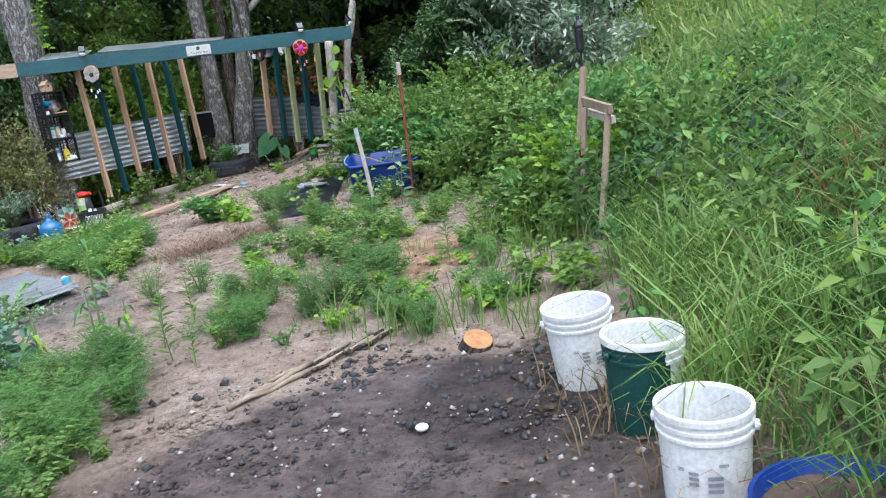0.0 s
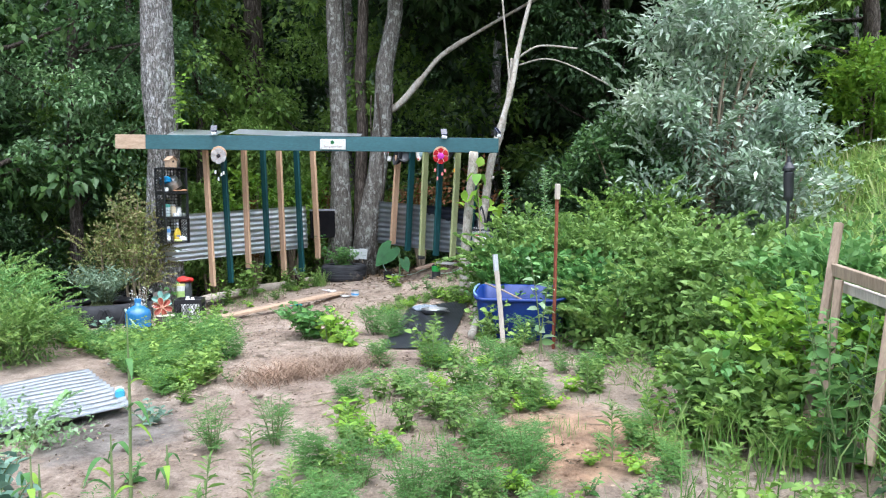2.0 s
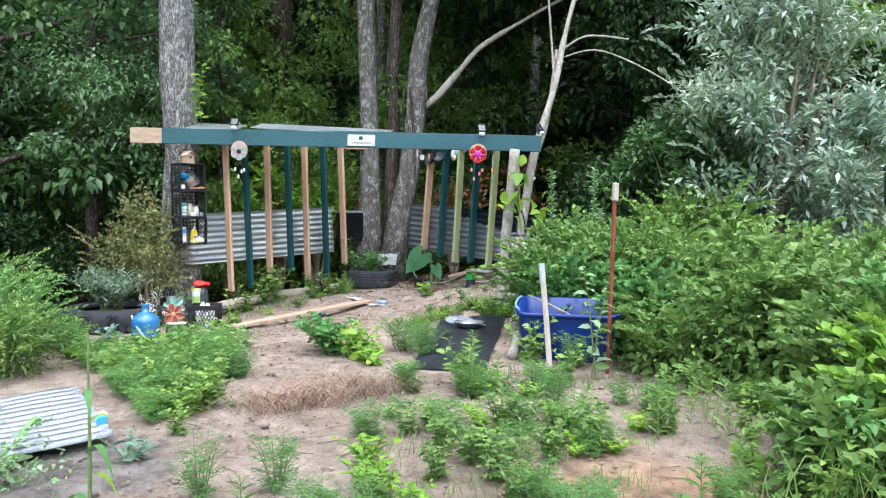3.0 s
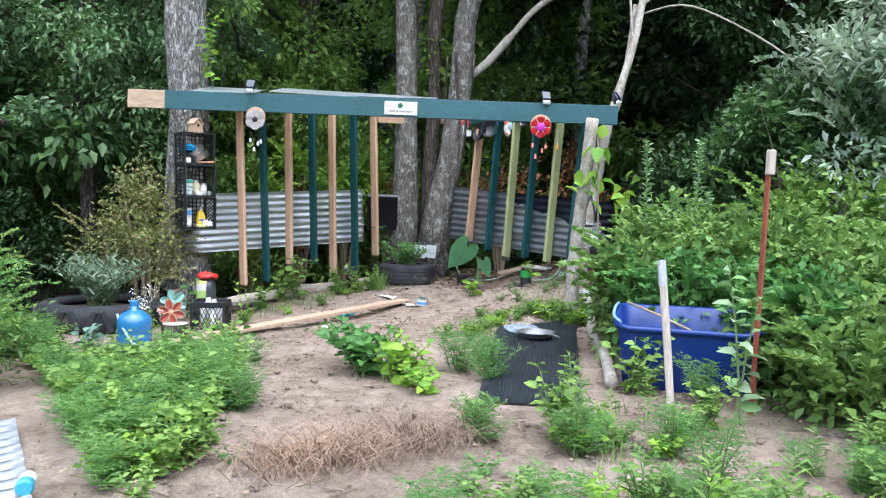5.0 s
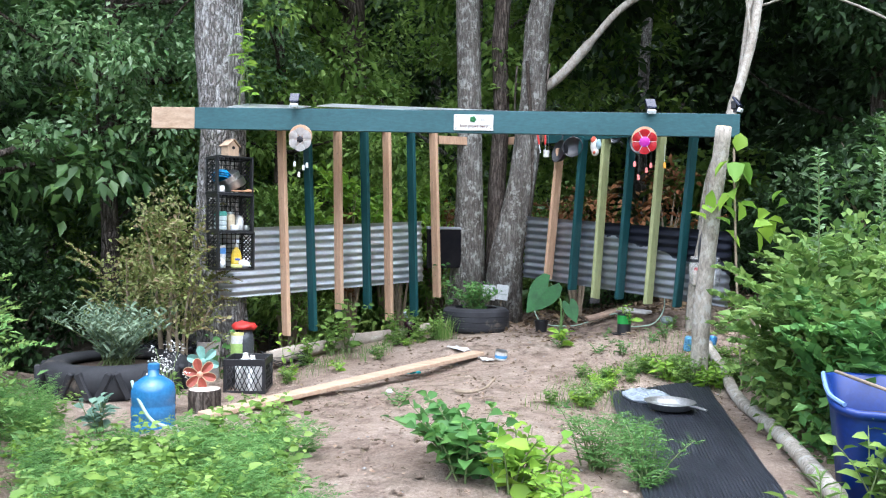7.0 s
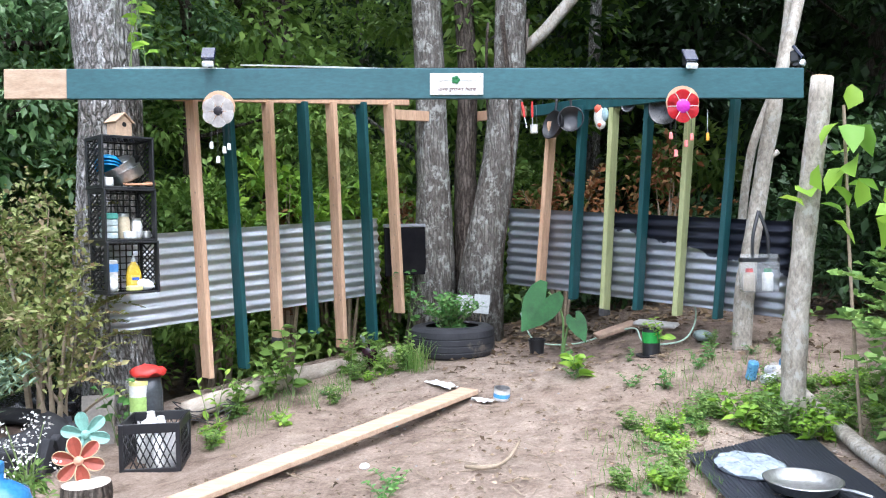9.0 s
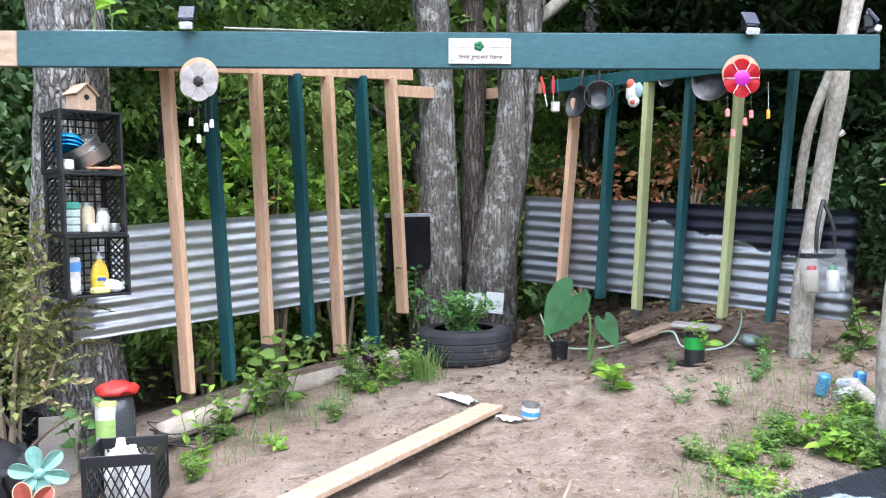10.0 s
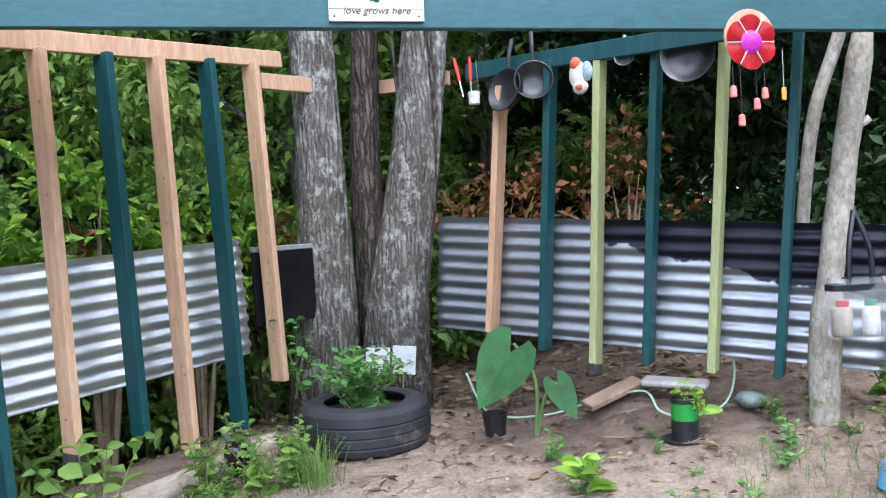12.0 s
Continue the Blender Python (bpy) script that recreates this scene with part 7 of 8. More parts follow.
def stems_and_leaves(seed, stems, height, spread, per, leaf, width, up=0.3, start=0.15, pairs=False, curve=0.3, radius=0.004, fine=False, twigs=0, tw_len=0.1):
    """Stems in one mesh and leaves along them in another."""
    rr = random.Random(seed)
    bm, P, D, L = bmesh.new(), [], [], []
    for s in range(stems):
        a, q = rr.uniform(0, 6.283), rr.uniform(0.2, 1.0) * spread
        h = height * rr.uniform(0.65, 1.0)
        b0 = Vector((rr.gauss(0, spread * 0.12), rr.gauss(0, spread * 0.12), 0))
        tip = Vector((q * math.cos(a), q * math.sin(a), h))
        pts = spline([b0, b0.lerp(tip, 0.5) + Vector((0, 0, h * curve * 0.4)), tip], 4)
        tube(bm, pts, [radius * (1 - 0.7 * i / (len(pts) - 1)) for i in range(len(pts))], 5)
        for k in range(per):
            f = start + (1 - start) * k / max(1, per - 1)
            u = f * (len(pts) - 1)
            i = min(int(u), len(pts) - 2)
            p = pts[i].lerp(pts[i + 1], u - i)
            ang = k * 2.4 + rr.uniform(-0.4, 0.4)
            d = Vector((math.cos(ang), math.sin(ang), up + rr.uniform(-0.25, 0.25)))
            ln = leaf * rr.uniform(0.6, 1.2) * (1.1 - 0.55 * f)
            if twigs:
                tl = tw_len * rr.uniform(0.6, 1.1) * (1.1 - 0.6 * f)
                for j in range(twigs):
                    g = (j + 1) / twigs
                    side = d.cross(Vector((0, 0, 1))).normalized() * (1 if j % 2 else -1)
                    P.append(p + d.normalized() * tl * g); D.append(d * 0.7 + side + Vector((0, 0, rr.uniform(-0.3, 0.5)))); L.append(ln * (1.1 - 0.4 * g))
            else:
                P.append(p); D.append(d); L.append(ln)
    L = np.array(L)
    return bm, leaf_mesh("foliage", np.array(P), np.array(D), L, L * width, fine=fine)


KINDS = {}


def weed_kind(key, label, mat, **kw):
    bm, lm = stems_and_leaves(**kw)
    KINDS[key] = (label, bm, lm, mat)


weed_kind("feather", "feathery bright green weed in bare soil", M_FEATHER, seed=1, stems=9, height=0.34, spread=0.15, per=15, leaf=0.042, width=0.2, twigs=9, tw_len=0.11)
weed_kind("feather2", "soft feathery green plant in soil", M_FEATHER, seed=2, stems=12, height=0.26, spread=0.2, per=14, leaf=0.04, width=0.22, twigs=9, tw_len=0.1)
weed_kind("leafy", "low leafy green weed in soil", M_WEED, seed=3, stems=10, height=0.24, spread=0.19, per=13, leaf=0.065, width=0.5, fine=True)
weed_kind("sprout", "upright lance-leaved weed seedling", M_WEED, seed=4, stems=1, height=0.42, spread=0.03, per=34, leaf=0.11, width=0.17, up=0.6, fine=True)
weed_kind("yellow", "low yellow-green weed with broad leaves", M_YELLOW, seed=5, stems=8, height=0.17, spread=0.14, per=9, leaf=0.075, width=0.6, fine=True)
weed_kind("small", "small green weed on the path", M_BEAN, seed=6, stems=5, height=0.12, spread=0.11, per=8, leaf=0.05, width=0.5, fine=True)
weed_kind("broad", "broad-leaved green weed by the log", M_FOREST2, seed=7, stems=7, height=0.32, spread=0.18, per=9, leaf=0.095, width=0.62, fine=True)
MASTERS = {}
WR = random.Random(21)


def weed(key, x, y, s=1.0):
    s *= WR.uniform(0.85, 1.2)
    m = T(gz(x, y, -0.01)) @ pose(0, 0, 0, WR.uniform(-6, 6), WR.uniform(-6, 6), WR.uniform(0, 360)) @ Matrix.Scale(s, 4)
    if key not in MASTERS:
        label, bm, lm, mat = KINDS[key]
        t = new("weed")
        tagged(t, label, "weed", "garden weeds")
        tagged(part("stem", bm, M_STEM, t), kind="stuff")
        tagged(link_mesh("foliage", lm, mat, t), kind="stuff")
        t.matrix_basis = m
        MASTERS[key] = t
        return t
    src = MASTERS[key]
    c = copy_thing(src, Matrix())
    c.matrix_basis = m
    return c


def weed_bed(key, rows):
    """A dense bed of one kind of weed, past counting, as one mesh."""
    label, _, lm, mat = KINDS[key]
    co = np.empty(len(lm.vertices) * 3, np.float32)
    lm.vertices.foreach_get("co", co)
    co = co.reshape(-1, 3)
    fi = np.empty(len(lm.polygons) * 3, np.int32)
    lm.polygons.foreach_get("vertices", fi)
    fi = fi.reshape(-1, 3)
    V, F = [], []
    for i, (x, y, s, a) in enumerate(rows):
        c, d = math.cos(a) * s, math.sin(a) * s
        V.append(np.stack([x + co[:, 0] * c - co[:, 1] * d, y + co[:, 0] * d + co[:, 1] * c, ground_z(x, y) - 0.01 + co[:, 2] * s], 1))
        F.append(fi + i * len(co))
    tagged(link_mesh("weed_bed", raw_mesh("weed_bed", np.concatenate(V), np.concatenate(F)), mat), "dense bed of " + label, "weeds", kind="stuff")


# weeds of the open bed, by kind
for key, s, rows in (
    ("feather", 1.0, ((-1.42, 6.2), (-0.22, 6.23), (-0.44, 5.65), (-1.18, 4.58), (-1.0, 4.35), (-1.3, 4.75), (0.03, 5.96), (-1.72, 6.05), (-0.41, 7.59), (-0.75, 5.81))),
    ("feather2", 1.0, ((-1.96, 9.15), (-1.7, 9.0), (-1.85, 9.4), (-0.29, 5.76), (-0.71, 5.28), (-1.4, 7.8), (-0.48, 9.0), (-0.58, 7.94), (-0.97, 7.78), (-0.12, 5.73), (-0.41, 5.53), (0.01, 6.12))),
    ("leafy", 1.0, ((-0.76, 6.52), (-0.65, 6.75), (-0.5, 6.6), (-0.63, 7.25), (-0.85, 6.9), (-0.3, 6.9), (-0.11, 7.07), (-1.17, 4.18), (-1.22, 3.85), (-0.99, 3.68), (-1.35, 4.05), (-1.5, 3.8), (-0.33, 6.34), (0.2, 7.4), (-1.8, 11.55), (-1.42, 11.45), (-1.7, 11.38), (-1.48, 7.98), (-0.8, 9.0), (-0.32, 7.17), (-1.8, 4.1), (-1.6, 4.4))),
    ("sprout", 1.0, ((-1.24, 5.64), (-1.26, 5.23), (-0.97, 7.75), (0.41, 6.35), (-0.9, 4.88), (-1.1, 5.0), (0.2, 7.3), (-0.2, 9.0), (-1.08, 8.3))),
    ("yellow", 1.0, ((-1.08, 6.46), (-1.0, 6.3), (0.64, 6.95), (-1.75, 11.5), (-1.88, 11.46), (-1.5, 11.36), (-1.62, 11.28), (-1.95, 8.5), (-0.75, 6.2), (0.3, 5.6), (0.75, 5.35), (-2.05, 8.65), (-1.15, 6.6))),
    ("small", 1.0, ((-1.4, 7.11), (-1.26, 7.44), (-1.48, 5.18), (-3.47, 10.39), (-2.88, 12.37), (-2.28, 12.05), (-2.5, 12.1), (-3.46, 10.25), (-2.1, 12.35), (-3.0, 12.75), (-1.6, 6.6), (-0.46, 5.11), (-2.3, 7.2), (-1.9, 5.6), (-2.0, 12.5))),
    ("broad", 1.0, ((-4.96, 12.05), (-4.52, 12.9), (-4.33, 12.6), (-5.05, 11.75), (-1.45, 12.84), (-0.85, 9.05), (-1.1, 8.0), (-0.45, 8.32), (-4.6, 12.65), (-4.2, 12.75)))):
    for x, y in rows:
        weed(key, x, y, s)
# clustered growth: bed on the left, verge by the mat, strip under the studs, edges of the fire place
for n, (x0, x1, y0, y1), ok, keys, s in (
    (210, (-5.6, -2.3, 6.7, 10.0), lambda x, y: x < -2.4 - 0.35 * (y - 7.0) - 0.3 * max(0, y - 7.9) + 0.2 * noise.noise((x, y, 1)) and y < 9.1 and math.hypot(x + 4.42, y - 9.1) > 0.58 and not (x < -2.4 and 0.62 * x + 0.78 * y < 3.72), ("leafy", "feather2", "leafy", "small", "leafy", "yellow", "broad", "feather"), 0.85),
    (70, (-7.6, -3.9, 6.6, 9.9), lambda x, y: x < -4.7 - 0.3 * (y - 8) and math.hypot(x + 4.5, y - 9.1) > 0.6 and not (x > -5.2 and y < 7.9), ("feather", "feather2", "leafy", "sprout"), 1.1),
    (190, (-2.5, -1.0, 10.4, 12.2), lambda x, y: x > -2.4 + 0.25 * noise.noise((x * 3, y * 3, 2)) + 1.1 * max(0, y - 11.4) and not (-2.2 < x < -1.2 and y < 11.3), ("small", "leafy", "leafy", "yellow", "small"), 0.52),
    (10, (-3.0, -1.5, 12.2, 12.9), lambda x, y: True, ("small", "small", "leafy"), 0.55),
    (22, (-5.2, -3.9, 11.0, 13.2), lambda x, y: abs((x + 4.72) - 0.43 * (y - 12.0)) < 0.26, ("leafy", "yellow", "yellow", "small"), 0.7),
    (75, (-2.2, -0.7, 3.3, 4.9), lambda x, y: x < -0.9 + 0.15 * noise.noise((x * 3, y * 3, 6)) - 0.12 * (y - 4), ("feather", "leafy", "feather2", "leafy", "feather"), 0.85),
    (26, (-1.0, 0.9, 5.0, 6.0), lambda x, y: y > 5.05 - 0.1 * x, ("leafy", "feather2", "small", "yellow"), 0.8),
    (120, (-0.4, 2.0, 4.9, 9.2), lambda x, y: x > 0.85 - 0.14 * (y - 5.4) + 0.25 * noise.noise((x * 2, y * 2, 8)), ("leafy", "broad", "yellow", "leafy", "sprout"), 0.9),
    (130, (-1.4, 0.8, 5.2, 8.4), lambda x, y: noise.noise((x * 1.3, y * 1.3, 4)) > 0.0 and x > -1.3, ("small", "leafy", "feather2", "sprout", "yellow"), 0.75)):
    made, many = 0, {}
    for _ in range(n * 6):
        x, y = WR.uniform(x0, x1), WR.uniform(y0, y1)
        if made < n and ok(x, y):
            key = keys[WR.randrange(len(keys))]
            if n < 45:
                weed(key, x, y, s)
            else:
                many.setdefault(key, []).append((x, y, s * WR.uniform(0.7, 1.25), WR.uniform(0, 6.283)))
            made += 1
    for key, rows in many.items():
        weed_bed(key, rows)

# grass of the bed and the verges
GR = np.random.default_rng(9)


def tufts(name, label, spots, n, h, w=0.006, spread=0.08, mat=M_GRASS, lean=0.45):
    P, idx = [], 0
    c = np.repeat(np.array([(x, y) for x, y in spots]), n, 0)
    c = c + GR.normal(size=c.shape) * spread
    P = np.array([(x, y, ground_z(x, y) - 0.005) for x, y in c])
    o = unit(np.concatenate([GR.normal(size=(len(P), 2)), np.zeros((len(P), 1))], 1))[:, :2] * GR.uniform(0.1, 1.0, (len(P), 1)) * lean * 2
    tagged(link_mesh(name, blade_mesh(name, P, h * GR.uniform(0.5, 1.15, len(P)), w, o), mat), label, "grass", kind="stuff")


tufts("grass", "tufts of long grass by the fire place", [(0.36, 5.02), (0.5, 5.1), (0.6, 5.27), (0.87, 5.11), (1.05, 4.95), (0.2, 5.15), (1.2, 4.75), (-0.1, 5.2)], 24, 0.28, 0.008, 0.08)
tufts("grass", "fine short grass beside the black mat", [(WR.uniform(-2.35, -1.0), WR.uniform(11.3, 12.5)) for _ in range(50)] + [(WR.uniform(-2.5, -2.15), WR.uniform(10.3, 11.4)) for _ in range(24)], 14, 0.08, 0.004, 0.09)
tufts("grass", "thin grass along the log edging", [(-4.98 + 0.43 * (k / 30 * 1.6) + WR.uniform(-0.12, 0.2), 11.4 + k / 30 * 1.8) for k in range(30)], 10, 0.13, 0.004, 0.07)
tufts("grass", "scattered grass in the open bed", [(WR.uniform(-1.2, 1.0), WR.uniform(5.3, 8.6)) for _ in range(40)], 18, 0.11, 0.004, 0.07)
tufts("grass", "long dark green grass behind the buckets", [(WR.uniform(1.65, 2.7), WR.uniform(3.5, 5.6)) for _ in range(60)], 50, 0.42, 0.009, 0.1, M_WEED, 0.6)
tufts("grass", "tuft of narrow grass by the tyre", [(-4.05, 12.62), (-4.1, 12.7)], 60, 0.24, 0.005, 0.04)
tufts("grass", "long coarse grass under the brambles", [(WR.uniform(0.6, 1.6), WR.uniform(5.0, 8.0)) for _ in range(14)], 30, 0.36, 0.007, 0.1)
tufts("dry_straw", "heap of dry straw lying in the bed", [(-2.05 + 0.06 * k + WR.uniform(-0.05, 0.05), 7.22 + 0.055 * k + WR.uniform(-0.05, 0.08)) for k in range(9)], 120, 0.15, 0.005, 0.075, M_STRAW, 1.7)


def litter(name, label, n, where, size, mat, seed):
    rr = random.Random(seed)
    P = []
    for _ in range(n):
        x, y = where(rr)
        P.append((x, y, ground_z(x, y) + 0.012))
    P = np.array(P)
    D = RNG.normal(size=P.shape)
    D[:, 2] = np.abs(D[:, 2]) * 0.15
    L = size * RNG.uniform(0.5, 1.3, len(P))
    tagged(link_mesh(name, leaf_mesh(name, P, D, L, L * 0.5, 0.25, 0.02), mat), label, "litter", kind="stuff")


litter("leaf_litter", "dead brown leaves under the metal sheet", 700, area(-4.6, -1.2, 12.5, 14.2), 0.06, M_LITTER, 1)
litter("leaf_litter", "dead leaves scattered on the path", 800, area(-4.6, -1.2, 9.6, 12.9), 0.035, M_LITTER, 2)
litter("leaf_litter", "brown leaf mould on the wood floor", 5000, area(-9, 2, 13.6, 18), 0.08, M_LITTER, 3)
litter("leaf_litter", "dry bits on the open soil", 500, area(-3.2, 1.2, 4.4, 9.5), 0.03, M_LITTER, 4)
litter("leaf_litter", "pale dry scraps on the path", 420, area(-4.4, -1.4, 8.2, 12.9), 0.022, M_STRAW, 8)
litter("leaf_litter", "dark leaf bits on the black mat", 60, area(-1.9, -1.2, 8.8, 11.0), 0.03, M_LITTER, 9)
litter("leaf_litter", "dead leaves round the buckets", 200, area(0.9, 2.2, 2.6, 4.8), 0.05, M_LITTER, 6)

rt = random.Random(77)
V_, F_ = [], []
for _ in range(620):
    x, y = (rt.uniform(-4.3, -1.3), rt.uniform(9.6, 13.4)) if rt.random() < 0.6 else (rt.uniform(-2.5, 1.2), rt.uniform(4.6, 9))
    a, ln, r = rt.uniform(0, 6.283), rt.uniform(0.04, 0.16), rt.uniform(0.0015, 0.004)
    z, i0 = ground_z(x, y) + 0.012, len(V_)
    dx, dy = math.cos(a) * ln / 2, math.sin(a) * ln / 2
    for s in (-1, 1):
        for k in range(3):
            b_ = 2.094 * k
            V_.append((x + s * dx - math.sin(a) * r * math.cos(b_), y + s * dy + math.cos(a) * r * math.cos(b_), z + r * math.sin(b_) + 0.006 * (s > 0)))
    F_ += [(i0 + k, i0 + (k + 1) % 3, i0 + 3 + (k + 1) % 3, i0 + 3 + k) for k in range(3)]
tagged(link_mesh("twig_litter", raw_mesh("twig_litter", np.array(V_), np.array(F_)), M_TWIG), "thin broken twigs scattered on the soil", "litter", kind="stuff")

# named plants
bm, lm = stems_and_leaves(31, 24, 0.3, 0.42, 8, 0.14, 0.62, fine=True, radius=0.006)
plant("bean_plant", "bushy bean plant with broad green leaves", -2.5, 8.88, [("stem", bm, M_STEM), ("foliage", lm, M_BEAN)])
bm, lm = stems_and_leaves(32, 14, 0.28, 0.25, 7, 0.13, 0.62, fine=True, radius=0.006)
plant("bean_plant", "bean plant with bright yellow-green leaves", -2.2, 8.72, [("stem", bm, M_STEM), ("foliage", lm, M_YELLOW)])
bm, lm = stems_and_leaves(33, 60, 0.5, 0.58, 22, 0.13, 0.22, up=0.8, fine=True)
plant("sage", "grey-green sage clump growing in the tractor tyre", -6.12, 10.57, [("stem", bm, M_STEM), ("foliage", lm, M_SAGE)], z=ground_z(-6.12, 10.57) + 0.18)
for x, y, s in ((-2.13, 4.98, 1.0), (-2.35, 5.2, 0.9), (-1.95, 4.7, 0.8), (-5.1, 9.38, 0.8)):
    bm, lm = stems_and_leaves(34, 9, 0.3, 0.22, 6, 0.15, 0.6, up=0.5, fine=True, radius=0.006)
    plant("kale", "blue-green kale plant in the bed", x, y, [("stem", bm, M_STEM), ("foliage", lm, M_KALE)], WR.uniform(0, 360), "kale plants", s)
bm, lm = stems_and_leaves(35, 7, 0.14, 0.22, 8, 0.09, 0.4, fine=True)
plant("ground_plant", "low grey-green plant on the ashy path", -2.35, 6.35, [("stem", bm, M_STEM), ("foliage", lm, M_KALE)])


def corn(x, y, h, n, seed):
    rr = random.Random(seed)
    t = thing("corn_stalk", "thin young corn stalk with yellowing leaves", "plant", gz(x, y, -0.01), group="corn stalks")
    part("stem", tube(bmesh.new(), [(0, 0, 0), (0.01, 0, h * 0.5), (0.0, 0.01, h)], [0.009, 0.007, 0.003], 7), M_STEM, t)
    for k in range(n):
        a, z0, ln = rr.uniform(0, 6.283), h * (0.25 + 0.6 * k / n), rr.uniform(0.16, 0.3)
        bm = bmesh.new()
        L_, R_ = [], []
        for i in range(8):
            f = i / 7
            c = Vector((math.cos(a) * ln * 0.6 * f, math.sin(a) * ln * 0.6 * f, z0 + ln * (0.9 * f - 1.15 * f * f)))
            wv = Vector((-math.sin(a), math.cos(a), 0)) * 0.016 * math.sin(math.pi * min(0.98, 0.18 + 0.8 * f))
            L_.append(bm.verts.new(c + wv)); R_.append(bm.verts.new(c - wv))
        for i in range(7):
            bm.faces.new((L_[i], L_[i + 1], R_[i + 1], R_[i]))
        part("leaf", bm, M_YELLOW if k % 2 else M_BEAN, t)


for k, (x, y, h, n) in enumerate(((-1.8, 5.46, 0.9, 5), (-1.62, 5.1, 0.46, 5), (-1.9, 4.95, 0.4, 5), (-2.0, 5.1, 0.3, 4), (-1.7, 5.6, 0.22, 3))):
    corn(x, y, h, n, 40 + k)


def heart_leaf(bm, base, tip, width, fold=0.06):
    base, tip = Vector(base), Vector(tip)
    d = tip - base
    n = d.cross(Vector((0.3, -1, 0.15))).normalized()
    up = n.cross(d).normalized()
    mid = [bm.verts.new(base + d * f - up * 0.0) for f in (0.1, 0.14, 0.25, 0.42, 0.62, 0.82, 1.0)]
    prof = ((-0.2, 0.2), (-0.15, 0.4), (0.08, 0.52), (0.34, 0.49), (0.6, 0.35), (0.82, 0.16))
    for s in (-1, 1):
        e = [bm.verts.new(base + d * f + n * s * w * width - up * fold * w * width * (1 + f)) for f, w in prof]
        for i in range(5):
            bm.faces.new((mid[i], mid[i + 1], e[i + 1], e[i]))
        bm.faces.new((mid[5], mid[6], e[5]))


ee = thing("elephant_ear", "elephant ear plant with a huge drooping leaf", "plant", gz(-3.17, 13.12, 0.01))
for b_, t_, w_, st_ in (((0.02, -0.05, 0.47), (-0.16, -0.24, 0.2), 0.28, ((0.1, 0, -0.09), (0.12, 0, 0.28), (0.02, -0.03, 0.48))),
                        ((0.22, -0.1, 0.30), (0.31, -0.17, 0.12), 0.14, ((0.1, 0, -0.09), (0.16, -0.04, 0.2), (0.22, -0.1, 0.29)))):
    bm = bmesh.new()
    heart_leaf(bm, b_, t_, w_)
    part("leaf", bm, plain("elephant_leaf", (0.022, 0.09, 0.024), 0.75, spread=0.4), ee)
    part("stalk", tube(bmesh.new(), spline(st_), 0.009, 8), plain("stalk_green", (0.14, 0.24, 0.08), 0.5), ee)
pt = thing("flower_pot", "small black pot behind the elephant ear", "pot", gz(-3.27, 13.22, -0.02))
part("pot_body", lathe(bmesh.new(), [(0.05, 0), (0.065, 0.12), (0.07, 0.12), (0.07, 0.135), (0.062, 0.135), (0.055, 0.02)], 20), M_BLACKPLASTIC, pt)

bm, lm = stems_and_leaves(36, 48, 0.32, 0.3, 10, 0.085, 0.55, fine=True, up=0.5)
plant("herb", "green herbs filling the tyre planter", -3.95, 13.17, [("stem", bm, M_STEM), ("foliage", lm, M_BEAN)], z=ground_z(-3.95, 13.19) + 0.15)
bm, lm = stems_and_leaves(37, 5, 0.15, 0.12, 6, 0.08, 0.55, fine=True)
plant("herb", "seedling leaning out of the tin planter", -2.33, 12.74, [("stem", bm, M_STEM), ("foliage", lm, M_YELLOW)], z=ground_z(-2.39, 12.76) + 0.1)
bm, lm = stems_and_leaves(38, 4, 0.18, 0.12, 5, 0.16, 0.5, fine=True, up=0.4)
plant("wilted_plant", "wilted yellow-green leaves on the path", -2.86, 12.36, [("stem", bm, M_STEM), ("foliage", lm, M_YELLOW)])
bm, lm = stems_and_leaves(39, 4, 0.5, 0.3, 9, 0.1, 0.65, fine=True)
plant("vine", "leafy green vine beside the double tree", -4.40, 13.52, [("stem", bm, M_STEM), ("foliage", lm, M_BEAN)], z=0.3)
bm, lm = stems_and_leaves(41, 5, 0.66, 0.28, 9, 0.15, 0.65, fine=True)
plant("sapling", "young leafy sapling below the studs", -4.9, 12.22, [("stem", bm, M_STEM), ("foliage", lm, M_FOREST2)])
bm, lm = stems_and_leaves(42, 3, 0.42, 0.14, 8, 0.11, 0.42, fine=True, up=0.7)
plant("sapling", "lance-leaved seedling by the log edging", -5.0, 11.42, [("stem", bm, M_STEM), ("foliage", lm, M_YELLOW)])

# broad pale-leaved plant before the red post
bm, lm = stems_and_leaves(43, 2, 0.92, 0.1, 16, 0.13, 0.55, fine=True, radius=0.008, up=0.1)
plant("tall_weed", "tall plant with large pale green leaves", -0.3, 8.62, [("stem", bm, M_STEM), ("foliage", lm, M_PALELEAF)])
# flowering spikes above the thicket
for x, y, h in ((-0.625, 10.9, 1.80), (-0.955, 10.63, 1.58), (-0.5, 10.75, 1.3), (-0.8, 10.9, 1.25)):
    hh = h - ground_z(x, y)
    bm, lm = stems_and_leaves(int(h * 100), 1, hh * 1.3, 0.06, 110, 0.12, 0.4, start=0.25, fine=False, radius=0.012, up=0.5)
    plant("tall_weed", "tall pale seed spike above the thicket", x, y, [("stem", bm, M_STEM), ("foliage", lm, M_PALELEAF)], group="seed spikes", scale=0.8)
# sapling with round leaves by the log post
sp_ = thing("sapling", "sapling with large round yellow-green leaves", "plant", gz(-1.42, 11.3, -0.02))
h1 = 1.72 - ground_z(-1.42, 11.3)
